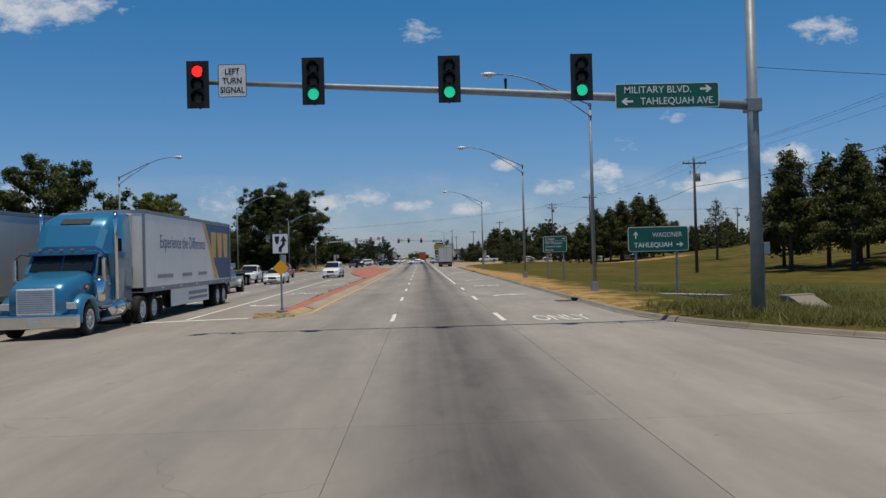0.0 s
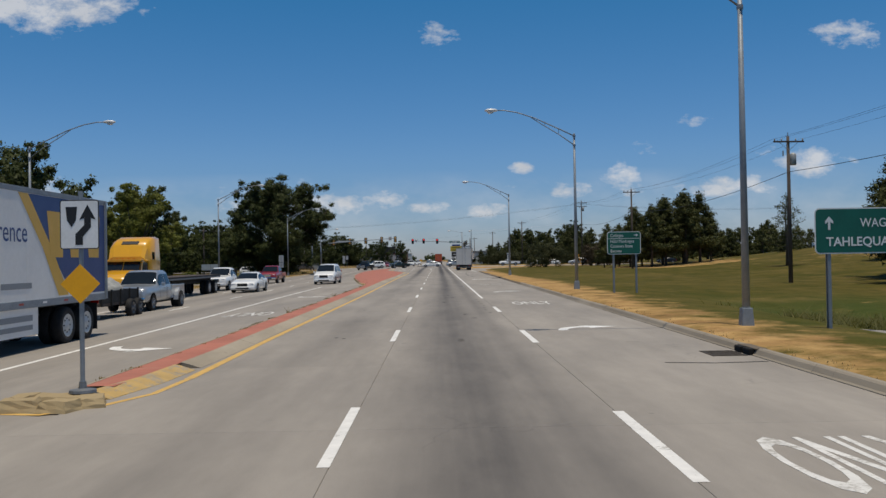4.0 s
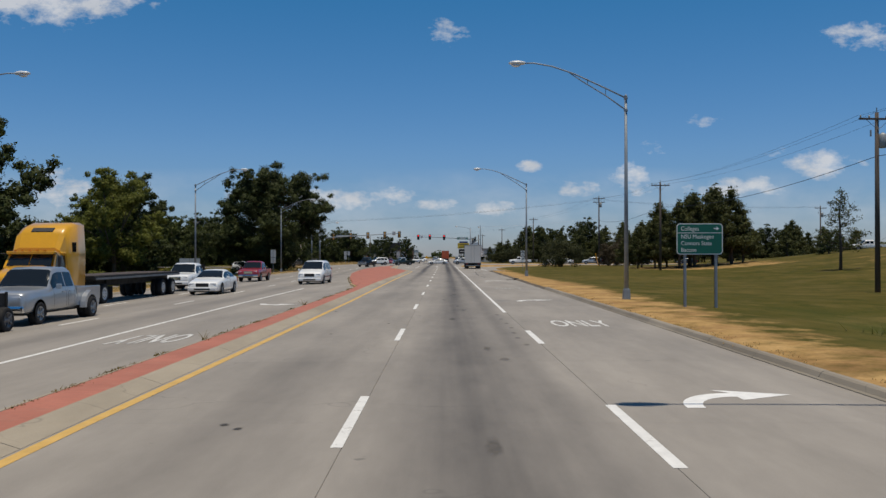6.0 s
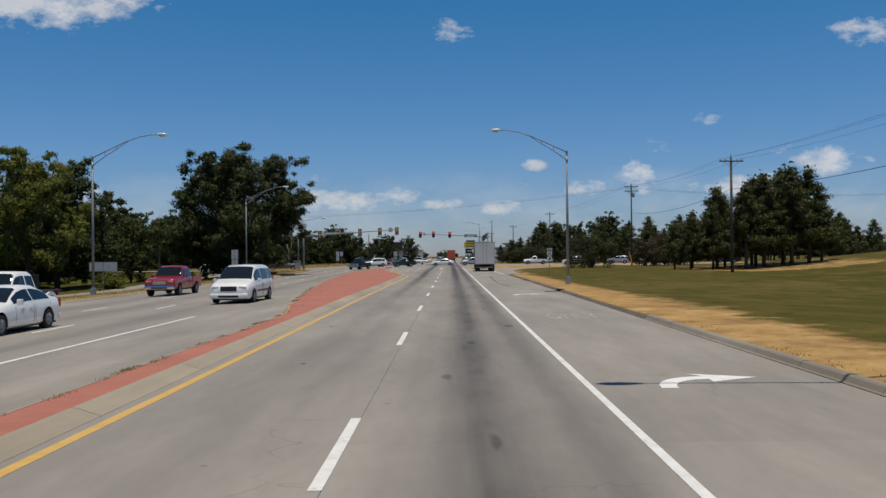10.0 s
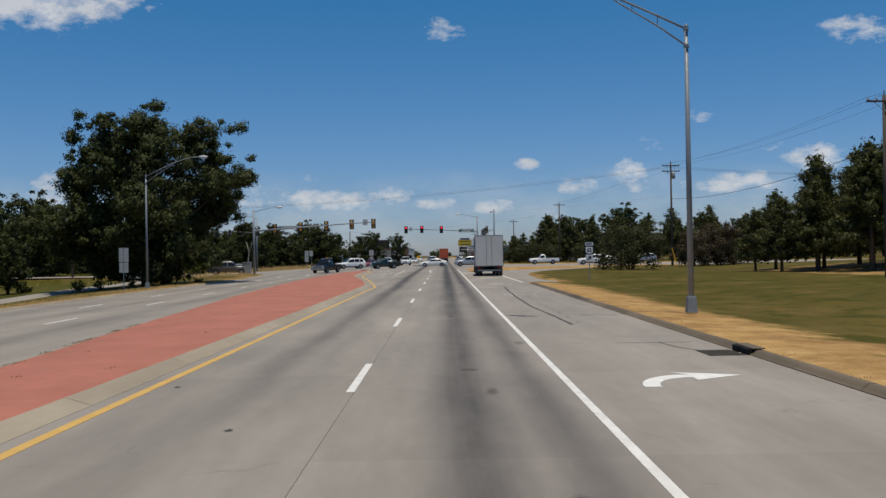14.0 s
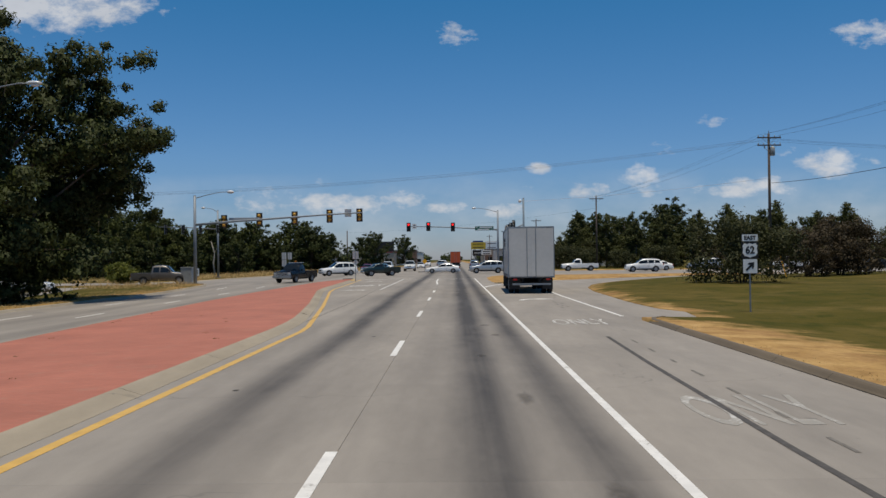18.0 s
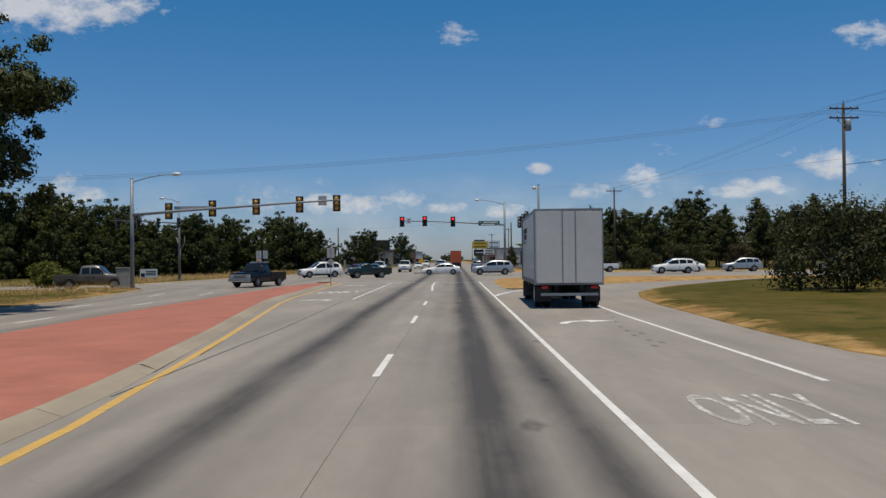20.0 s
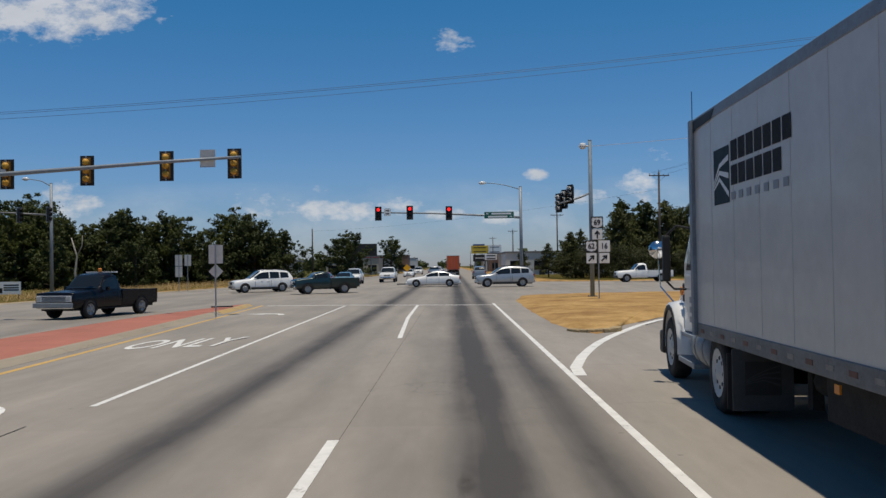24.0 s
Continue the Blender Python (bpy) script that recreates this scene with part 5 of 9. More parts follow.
for x0, x1, z in ((-0.7, 1.1, 0.13), (-1.0, 0.75, -0.15)):
    part("lettering_bar", boxed(x0, x1, -0.007, -0.004, z - 0.075, z + 0.075), SIGN_WHITE, p)
arrow_shape(p, -1.08, 0.13, 0.26, -90, SIGN_WHITE, -0.003)
arrow_shape(p, 1.08, -0.15, 0.26, 90, SIGN_WHITE, -0.003)
part("bracket", boxed(-0.06, 0.06, 0.01, 0.32, -0.1, 0.1), GALV, s3)
s4 = thing("lane_sign", "small white sign on the far signal arm", "road sign", Matrix.Translation((-4.53, 253.3, 6.9)))
p = sign_panel("panel", s4, -0.3, 0.3, -0.34, 0.34, 0, SIGN_WHITE, SIGN_BLACK, 0.04, border=0.016)
for z in (0.14, -0.14):
    part("lettering_bar", boxed(-0.18, 0.18, -0.007, -0.004, z - 0.05, z + 0.05), SIGN_BLACK, p)
part("bracket", boxed(-0.04, 0.04, 0.01, 0.3, -0.2, 0.0), GALV, s4)

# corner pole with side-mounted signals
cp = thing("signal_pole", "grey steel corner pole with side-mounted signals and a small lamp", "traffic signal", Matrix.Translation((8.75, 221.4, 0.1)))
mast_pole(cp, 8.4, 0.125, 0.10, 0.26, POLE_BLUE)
arm = part("side_arm", bent_tube(bmesh.new(), [(0, 0, 5.62), (-0.55, -0.1, 5.38), (-1.15, -0.1, 5.2), (-1.7, -0.1, 5.05)], 0.06, 0.045), GALV, cp, "", True)
for dx, dz in ((-1.72, -0.85), (-1.42, -0.66), (-1.10, -0.40)):
    h = signal_head(cp, 0, 0, -1)
    h.matrix_basis = Matrix.Translation((dx, -0.15 - 0.3 * dz, 5.95 + dz)) @ pose(0, 0, 0, 0, 0, -58) @ Matrix.Diagonal((0.74, 0.9, 0.80, 1))
    # Visors recoloured pale: the sunlight on them is put into their colour.
    for c in h.children:
        if c.name.startswith("visor"):
            c.data.materials[0] = LUMINAIRE
part("flood_lamp", lathe(bmesh.new(), [(0.04, -0.1), (0.05, -0.22), (0.16, -0.28), (0.18, -0.5), (0.03, -0.6)], "x", (0.02, 0, 8.12), 10), LUMINAIRE, cp)


def shield(t, x, z, text, y=0.0, state=False):
    p = sign_panel("shield", t, x - 0.305, x + 0.305, z - 0.305, z + 0.305, y, SIGN_BLACK if not state else SIGN_WHITE, None if not state else SIGN_BLACK, 0.03, border=0.014)
    if not state:
        pts = [(-0.2, 0.26), (-0.1, 0.22), (0, 0.255), (0.1, 0.22), (0.2, 0.26), (0.275, 0.16), (0.25, 0.05), (0.275, -0.1), (0.2, -0.21), (0.07, -0.24), (0, -0.275), (-0.07, -0.24), (-0.2, -0.21), (-0.275, -0.1), (-0.25, 0.05), (-0.275, 0.16)]
        bm = bmesh.new()
        plate(bm, [(x + a, y - 0.003, z + b) for a, b in pts], 0.002, (0, 1, 0))
        part("shield_shape", bm, SIGN_WHITE, p)
    words(p, text, x, z - 0.12, 0.26, SIGN_BLACK, y - 0.003, 0.9, bold=0.012)
    return p


def arrow_plate(t, x, z, angle, y=0.0):
    p = sign_panel("arrow_plate", t, x - 0.27, x + 0.27, z - 0.27, z + 0.27, y, SIGN_WHITE, SIGN_BLACK, 0.03, border=0.012)
    arrow_shape(p, x, z, 0.42, angle, SIGN_BLACK, y - 0.003)


rs = thing("route_sign", "white and black route shields with arrows on one thin post", "road sign", Matrix.Translation((8.7, 219.0, 0.1)))
round_post(rs, 0, 4.2, 0.03)
shield(rs, -0.05, 3.9, "69")
arrow_plate(rs, -0.05, 3.3, 0)
part("crossbar", boxed(-0.62, 0.62, 0.01, 0.03, 2.55, 2.6), GALV, rs)
shield(rs, -0.36, 2.7, "62")
shield(rs, 0.29, 2.7, "16", state=True)
arrow_plate(rs, -0.36, 2.1, 45)
arrow_plate(rs, 0.29, 2.1, 45)
r2 = thing("route_sign", "white route shield with an arrow beside the turn lane", "road sign", Matrix.Translation((12.1, 161.0, -0.2)))
round_post(r2, 0, 3.0, 0.03)
p = sign_panel("direction_plate", r2, -0.3, 0.3, 2.75, 3.02, 0, SIGN_WHITE, SIGN_BLACK, 0.03, border=0.012)
words(p, "EAST", 0, 2.815, 0.14, SIGN_BLACK, -0.003, 0.95, bold=0.008)
shield(r2, 0, 2.43, "62")
arrow_plate(r2, 0, 1.84, 45)


def back_sign(x, y, z, panels, posts, label, h):
    """A sign seen from behind: bare metal plates on posts."""
    t = thing("road_sign", label, "road sign", Matrix.Translation((x, y, z)), "signs seen from behind")
    for px in posts:
        round_post(t, px, h, 0.03)
    for x0, x1, z0, z1 in panels:
        part("panel", boxed(x0, x1, 0.1, 0.108, z0, z1, 0.002), SIGN_BACK, t)
    return t


back_sign(-23.8, 165.3, -0.4, [(-0.38, 0.38, 2.35, 3.45), (-0.36, 0.36, 1.5, 2.3)], (0,), "grey back of two stacked signs on one post", 3.5)
back_sign(-27.5, 137, -0.45, [(-1.15, 1.15, 1.55, 2.3)], (0,), "wide grey back of a sign on a thick post", 2.3)
back_sign(-23.0, 252.5, 0.1, [(-0.75, -0.1, 2.2, 3.2), (-0.75, -0.1, 1.2, 2.15), (0.1, 0.7, 2.2, 3.2)], (-0.4, 0.4), "grey backs of route signs on two posts", 3.2)
ms = back_sign(-8.02, 209.25, 0.14, [(-0.28, 0.28, 2.02, 2.75)], (0,), "grey backs of a median sign and a diamond", 2.8)
bm = bmesh.new()
plate(bm, [(0, 0.1, 1.42), (0.29, 0.1, 1.71), (0, 0.1, 2.0), (-0.29, 0.1, 1.71)], 0.008, (0, 1, 0))
part("diamond", bm, SIGN_BACK, ms)

# cross-street signals and lamp beyond the far side
m5 = thing("signal_mast", "grey pole with a lamp and cross-street signals", "traffic signal", Matrix.Translation((-30.2, 242.5, 0.0)), "signal masts")
mast_pole(m5, 8.9, 0.15, 0.1, 0.3)
part("mast_arm", bent_tube(bmesh.new(), [(0, 0, 6.4), (-3, -0.5, 6.6), (-7.5, -1.2, 6.75)], 0.09, 0.05, 10), GALV_DARK, m5, "", True)
part("lamp_arm", bent_tube(bmesh.new(), [(0, 0, 8.7), (-0.7, -0.2, 9.1), (-1.6, -0.4, 9.25)], 0.04, 0.03), GALV, m5)
part("lamp_head", lathe(bmesh.new(), [(0.03, -2.1), (0.13, -1.95), (0.15, -1.75), (0.03, -1.5)], "x", (0, -0.4, 9.25), 10), LUMINAIRE, m5, "", True)
for k in range(4):
    h = signal_head(m5, 0, 0, -1)
    h.matrix_basis = Matrix.Translation((-6.6 + 2.3 * k, -0.9, 6.4)) @ pose(0, 0, 0, 0, 0, 100)
cb = thing("signal_cabinet", "grey metal signal control cabinet on a concrete pad", "cabinet", Matrix.Translation((-25.3, 213.8, -0.05)))
part("pad", boxed(-0.7, 0.7, -0.5, 0.5, 0, 0.12, 0.02), KERB, cb)
part("body", boxed(-0.55, 0.55, -0.36, 0.36, 0.12, 1.55, 0.02), CABINET_GREY, cb)
part("door", boxed(-0.5, 0.5, -0.385, -0.362, 0.2, 1.45, 0.008), CABINET_GREY, cb)
part("handle", boxed(0.32, 0.36, -0.42, -0.385, 0.8, 0.98), GALV_DARK, cb)
part("roof", boxed(-0.6, 0.6, -0.42, 0.42, 1.55, 1.62, 0.02), CABINET_GREY, cb)


def utility_pole(x, y, top, label, transformer=False, angle=0, arms=(0.35,), wood=True):
    z = land_z(x, y) - 0.1
    t = thing("utility_pole", label, "utility pole", Matrix.Translation((x, y, z)) @ pose(0, 0, 0, 0, 0, angle), "utility poles")
    h = top - z
    part("pole", tube(bmesh.new(), (0, 0, 0), (0, 0, h), 0.17, 0.11, 10), POLE_WOOD, t, "", True)
    for d in arms:
        arm = part("crossarm", boxed(-1.2, 1.2, -0.16, -0.06, h - d - 0.12, h - d, 0.01), POLE_WOOD, t)
        for xx in (-1.1, -0.55, 0.55, 1.1):
            part("insulator", lathe(bmesh.new(), [(0.03, h - d), (0.06, h - d + 0.05), (0.05, h - d + 0.12), (0.02, h - d + 0.18)], "z", (xx, -0.11, 0), 8), CABINET_GREY, arm)
        for s in (-1, 1):
            part("brace", tube(bmesh.new(), (0, -0.12, h - d - 0.75), (s * 0.75, -0.12, h - d - 0.1), 0.016, seg=5), GALV_DARK, arm)
    part("top_pin", tube(bmesh.new(), (0, 0, h - 0.05), (0, 0, h + 0.3), 0.03, 0.04, 6), CABINET_GREY, t)
    if transformer:
        tr = part("transformer", lathe(bmesh.new(), [(0.2, h - 2.2), (0.24, h - 2.15), (0.24, h - 1.4), (0.2, h - 1.35), (0.05, h - 1.25)], "z", (0.32, -0.1, 0), 12), CABINET_GREY, t, "grey transformer can", True)
        part("cutout", boxed(-0.5, -0.42, -0.15, -0.08, h - 1.5, h - 1.1), CABINET_GREY, t)
    return t


POLES = [(27.9, 94.2, 10.9, True), (29.0, 151.4, 11.55, False), (32.5, 214.2, 14.1, True), (25.6, 275.5, 12.5, False), (76, 211, 11.9, True),
         (21, 335, 11.5, False), (17, 395, 11.0, False), (14.5, 450, 11.0, False)]
for x, y, top, tr in POLES:
    utility_pole(x, y, top, "weathered wooden utility pole with crossarm", tr, 4, (0.35, 1.1) if tr and x < 40 and y > 200 else (0.35,))
for x, y, top in ((-24, 330, 9), (-24, 400, 9), (11.5, 300, 8.5), (13, 520, 10), (12.5, 590, 10), (11.8, 660, 10)):
    utility_pole(x, y, top, "plain thin wooden pole far along the road", False, 0, ())
utility_pole(-50, 216.2, 9.4, "wooden utility pole among the trees", False, 80, (0.3,))


def cable(name, a, b, sag, label, r=0.008, group="overhead wires"):
    a, b = Vector(a), Vector(b)
    pts = []
    n = 18
    for i in range(n + 1):
        k = i / n
        p = a.lerp(b, k)
        p.z -= 4 * sag * k * (1 - k)
        pts.append(p)
    ob = link_mesh(name, bent_tube(bmesh.new(), pts, r, r, 5), WIRE)
    return tagged(ob, label, "cable", group)


for dx, dz in ((-1.1, 0.1), (0.0, 0.3), (1.1, 0.1)):
    for (xa, ya, za, _), (xb, yb, zb, _) in zip(POLES[:3], POLES[1:4]):
        cable("overhead_wire", (xa + dx, ya, za - 0.25 + dz), (xb + dx, yb, zb - 0.25 + dz), 0.7, "thin overhead wire between wooden poles")
    cable("overhead_wire", (POLES[0][0] + dx, 94.2, 10.6 + dz), (26 + dx, 20, 11 + dz), 0.8, "thin overhead wire between wooden poles")
    cable("overhead_wire", (32.5, 214.1 + dx * 0.5, 13.4 + dz), (-50, 216.2 + dx * 0.5, 8.8 + dz), 1.45, "overhead wire crossing the road")
    cable("overhead_wire", (32.5, 214.2 + dx * 0.5, 13.35 + dz), (76, 211 + dx * 0.4, 11.6 + dz), 0.7, "overhead wire towards the hill")
cable("overhead_wire", (27.9, 94.2, 8.2), (29.0, 151.4, 8.4), 0.9, "thick service wire between wooden poles", 0.022)
cable("overhead_wire", (29.0, 151.4, 8.4), (32.5, 214.2, 9.2), 0.9, "thick service wire between wooden poles", 0.022)
cable("overhead_wire", (27.9, 94.2, 8.2), (26, 20, 8.6), 0.9, "thick service wire between wooden poles", 0.022)
cable("overhead_wire", (25.6, 275.5, 10.5), (-24, 330, 8.6), 0.8, "thin wire crossing far along the road")
cable("overhead_wire", (8.75, 221.4, 8.2), (32.5, 214.2, 9.7), 0.25, "pale span wire from the corner pole", 0.012).data.materials[0] = LUMINAIRE
cable("overhead_wire", (10.5, 35.2, 7.1), (60, 43, 8.5), 0.9, "thin wire from the signal mast")

# corner island of bare dirt, thin and ragged at its edge
OUTL = [(5.2, 199.2), (4.72, 200.6), (4.55, 203), (4.5, 207.5), (4.55, 215), (4.7, 222), (5.6, 229), (9, 231.5), (18, 232.5), (30, 232), (40, 229), (34, 225), (24, 219.5), (16, 213), (11.5, 208.6), (8.6, 206.0), (6.6, 202.4), (5.7, 200.0)]
di = bmesh.new()
dl = di.verts.layers.float.new("dry")
edge = []
for (xa, ya), (xb, yb) in zip(OUTL, OUTL[1:] + OUTL[:1]):
    n = max(1, round(math.hypot(xb - xa, yb - ya) / 0.5))
    edge += [(xa + (xb - xa) * i / n, ya + (yb - ya) * i / n) for i in range(n)]
cx, cy = 11, 215
loops = []
for inset, z in ((0.0, 0.004), (0.03, 0.03), (0.09, 0.08), (0.3, 0.14), (0.65, 0.17)):
    ring = []
    for x, y in edge:
        wob = 0.16 * noise.noise(Vector((x * 0.9, y * 0.9, 3.0))) if inset < 0.05 else 0.0
        px, py = x + (cx - x) * inset + wob, y + (cy - y) * inset + wob
        ring.append(di.verts.new((px, py, z + (0.035 * noise.noise(Vector((px * 0.7, py * 0.7, 0))) if inset > 0.05 else 0.0))))
    loops.append(ring)
for ra, rb in zip(loops, loops[1:]):
    for i in range(len(ra)):
        j = (i + 1) % len(ra)
        di.faces.new((ra[i], ra[j], rb[j], rb[i]))
di.faces.new(loops[-1])
for v in di.verts:
    v[dl] = 1.0
bmesh.ops.recalc_face_normals(di, faces=di.faces)
isl = link_mesh("corner_island", di, TURF, smooth=True)
tagged(isl, "corner island of bare yellow dirt", "traffic island", kind="structure")
kn = thing("island_kerb", "pale broken concrete nose of the dirt island", "kerb", Matrix.Translation((5.2, 199.9, 0)))
for i in range(5):
    a = radians(200 + 35 * i)
    bm = bmesh.new()
    box(bm, -0.33, 0.33, -0.13, 0.13, 0, 0.07 + 0.012 * i, 0.02)
    o = part("kerb_stone", bm, ROCK, kn)
    o.matrix_basis = pose(0.15 + 0.6 * math.cos(a), 0.5 + 0.6 * math.sin(a), 0, 0, 0, math.degrees(a) + 90)

# side pavings
def sheet(name, pts, z, mat, label, thick=0.06):
    bm = bmesh.new()
    plate(bm, [(x, y, z - thick) for x, y in pts], thick, (0, 0, 1))
    ob = link_mesh(name, bm, mat)
    return tagged(ob, label, "pavement", kind="structure")


bm = bmesh.new()
prev = None
for i in range(36):
    y = 40 + 4.9 * i
    row = []
    for x in (-37.2, -34.2):
        row.append(bm.verts.new((x, y, max(land_z(-37.2, y), land_z(-35.7, y), land_z(-34.2, y)) + 0.03)))
    if prev:
        bm.faces.new((prev[0], prev[1], row[1], row[0]))
    prev = row
ext = bmesh.ops.extrude_face_region(bm, geom=bm.faces[:])
for v in [e for e in ext["geom"] if isinstance(e, bmesh.types.BMVert)]:
    v.co.z -= 0.3
bmesh.ops.recalc_face_normals(bm, faces=bm.faces)
tagged(link_mesh("frontage_road", bm, CONCRETE_PLAIN), "narrow pale side road along the trees", "road", kind="structure")
ft = thing("culvert_headwall", "half-buried pale concrete headwall in the weeds", "culvert", Matrix.Translation((16.3, 46.0, -0.35)) @ pose(0, 0, 0, 0, 0, 24))
part("wall", boxed(-0.8, 0.8, -0.2, 0.2, -0.2, 0.42, 0.06), ROCK_GREY, ft)
part("apron", prism(bmesh.new(), [(-0.2, 0.36), (-1.1, -0.1), (-1.1, -0.3), (-0.2, -0.3)], -0.7, 0.7), ROCK_GREY, ft)
sheet("drain_edge", [(10.6, 52.4), (11.2, 53.0), (14.5, 48.4), (13.9, 47.9)], 0.0, CONCRETE_PLAIN, "low pale concrete edge of a ditch", 0.3)

# ---- vehicles: built facing +y round their own middle ----
def wheel(parent, x, y, r, w, rim=RIM, side=1, dual=False, spokes=5):
    t = part("wheel", lathe(bmesh.new(), [(r * 0.6, -w * 0.1), (r * 0.6, -w / 2), (r * 0.93, -w / 2), (r, -w * 0.33), (r, w * 0.33), (r * 0.93, w / 2), (r * 0.6, w / 2), (r * 0.6, w * 0.1)], "x", (0, 0, 0), 22), TYRE, parent, "black tyre", True)
    t.matrix_basis = Matrix.Translation((x, y, r))
    o = side * w / 2
    part("rim", lathe(bmesh.new(), [(r * 0.61, o * 0.5), (r * 0.61, o * 1.02), (r * 0.58, o * 1.02), (r * 0.52, o * 0.74), (r * 0.24, o * 0.86), (r * 0.18, o * 1.04), (r * 0.02, o * 1.06)], "x", seg=18), rim, t, "", True)
    bm = bmesh.new()
    if not spokes:
        # Black discs on the rim put the shade of its hand holes into colour.
        for i in range(8):
            a = math.pi * i / 4
            c = Vector((o * 0.74, r * 0.36 * math.cos(a), r * 0.36 * math.sin(a)))
            tube(bm, c, c + Vector((side * 0.02, 0, 0)), r * 0.05, seg=8)
        part("vent_ring", bm, TRIM_BLACK, t)
        return t
    for i in range(spokes):
        a = 2 * math.pi * i / spokes
        p0, p1 = Vector((o * 0.93, r * 0.14 * math.cos(a), r * 0.14 * math.sin(a))), Vector((o * 0.98, r * 0.58 * math.cos(a), r * 0.58 * math.sin(a)))
        tube(bm, p0, p1, r * 0.06, r * 0.075, 6)
    part("spokes", bm, rim, t)
    return t


def body_ring(y, zb, zt, w):
    return [(-w * 0.90, y, zb), (-w, y, zb + (zt - zb) * 0.25), (-w, y, zt - (zt - zb) * 0.30), (-w * 0.955, y, zt - (zt - zb) * 0.07), (-w * 0.86, y, zt),
            (w * 0.86, y, zt), (w * 0.955, y, zt - (zt - zb) * 0.07), (w, y, zt - (zt - zb) * 0.30), (w, y, zb + (zt - zb) * 0.25), (w * 0.90, y, zb)]


def quad_at(q, u, v):
    a, b, c, d = (Vector(p) for p in q)
    return (a.lerp(b, u)).lerp(d.lerp(c, u), v)


def window(parent, q, u0, u1, v0, v1, out, name="window", mat=None):
    """A pane set 6 mm proud on the quad q, inside the given fractions."""
    bm = bmesh.new()
    pts = [quad_at(q, u, v) for u, v in ((u0, v0), (u1, v0), (u1, v1), (u0, v1))]
    n = (pts[1] - pts[0]).cross(pts[3] - pts[0]).normalized()
    if n.dot(Vector(out)) < 0:
        n = -n
    plate(bm, [p - n * 0.004 for p in pts], 0.011, n)
    return part(name, bm, mat or GLASS, parent, "dark tinted pane")


def eased(rows, n):
    """Rows between rows along falling first values, without overshoot."""
    out = []
    slope = []
    for i in range(len(rows)):
        m = []
        for c in range(1, len(rows[0])):
            d = [(rows[j + 1][c] - rows[j][c]) / (rows[j + 1][0] - rows[j][0]) for j in (i - 1, i) if 0 <= j < len(rows) - 1]
            m.append(0.0 if d[0] * d[-1] <= 0 else 2 * d[0] * d[-1] / (d[0] + d[-1]))
        slope.append(m)
    for i, (a, b) in enumerate(zip(rows, rows[1:])):
        h = b[0] - a[0]
        for k in range(n):
            u = k / n
            row = [a[0] + h * u]
            for c in range(1, len(a)):
                ma, mb = slope[i][c - 1] * h, slope[i + 1][c - 1] * h
                row.append((2 * u ** 3 - 3 * u * u + 1) * a[c] + (u ** 3 - 2 * u * u + u) * ma + (3 * u * u - 2 * u ** 3) * b[c] + (u ** 3 - u * u) * mb)
            out.append(row)
    return out + [list(rows[-1])]


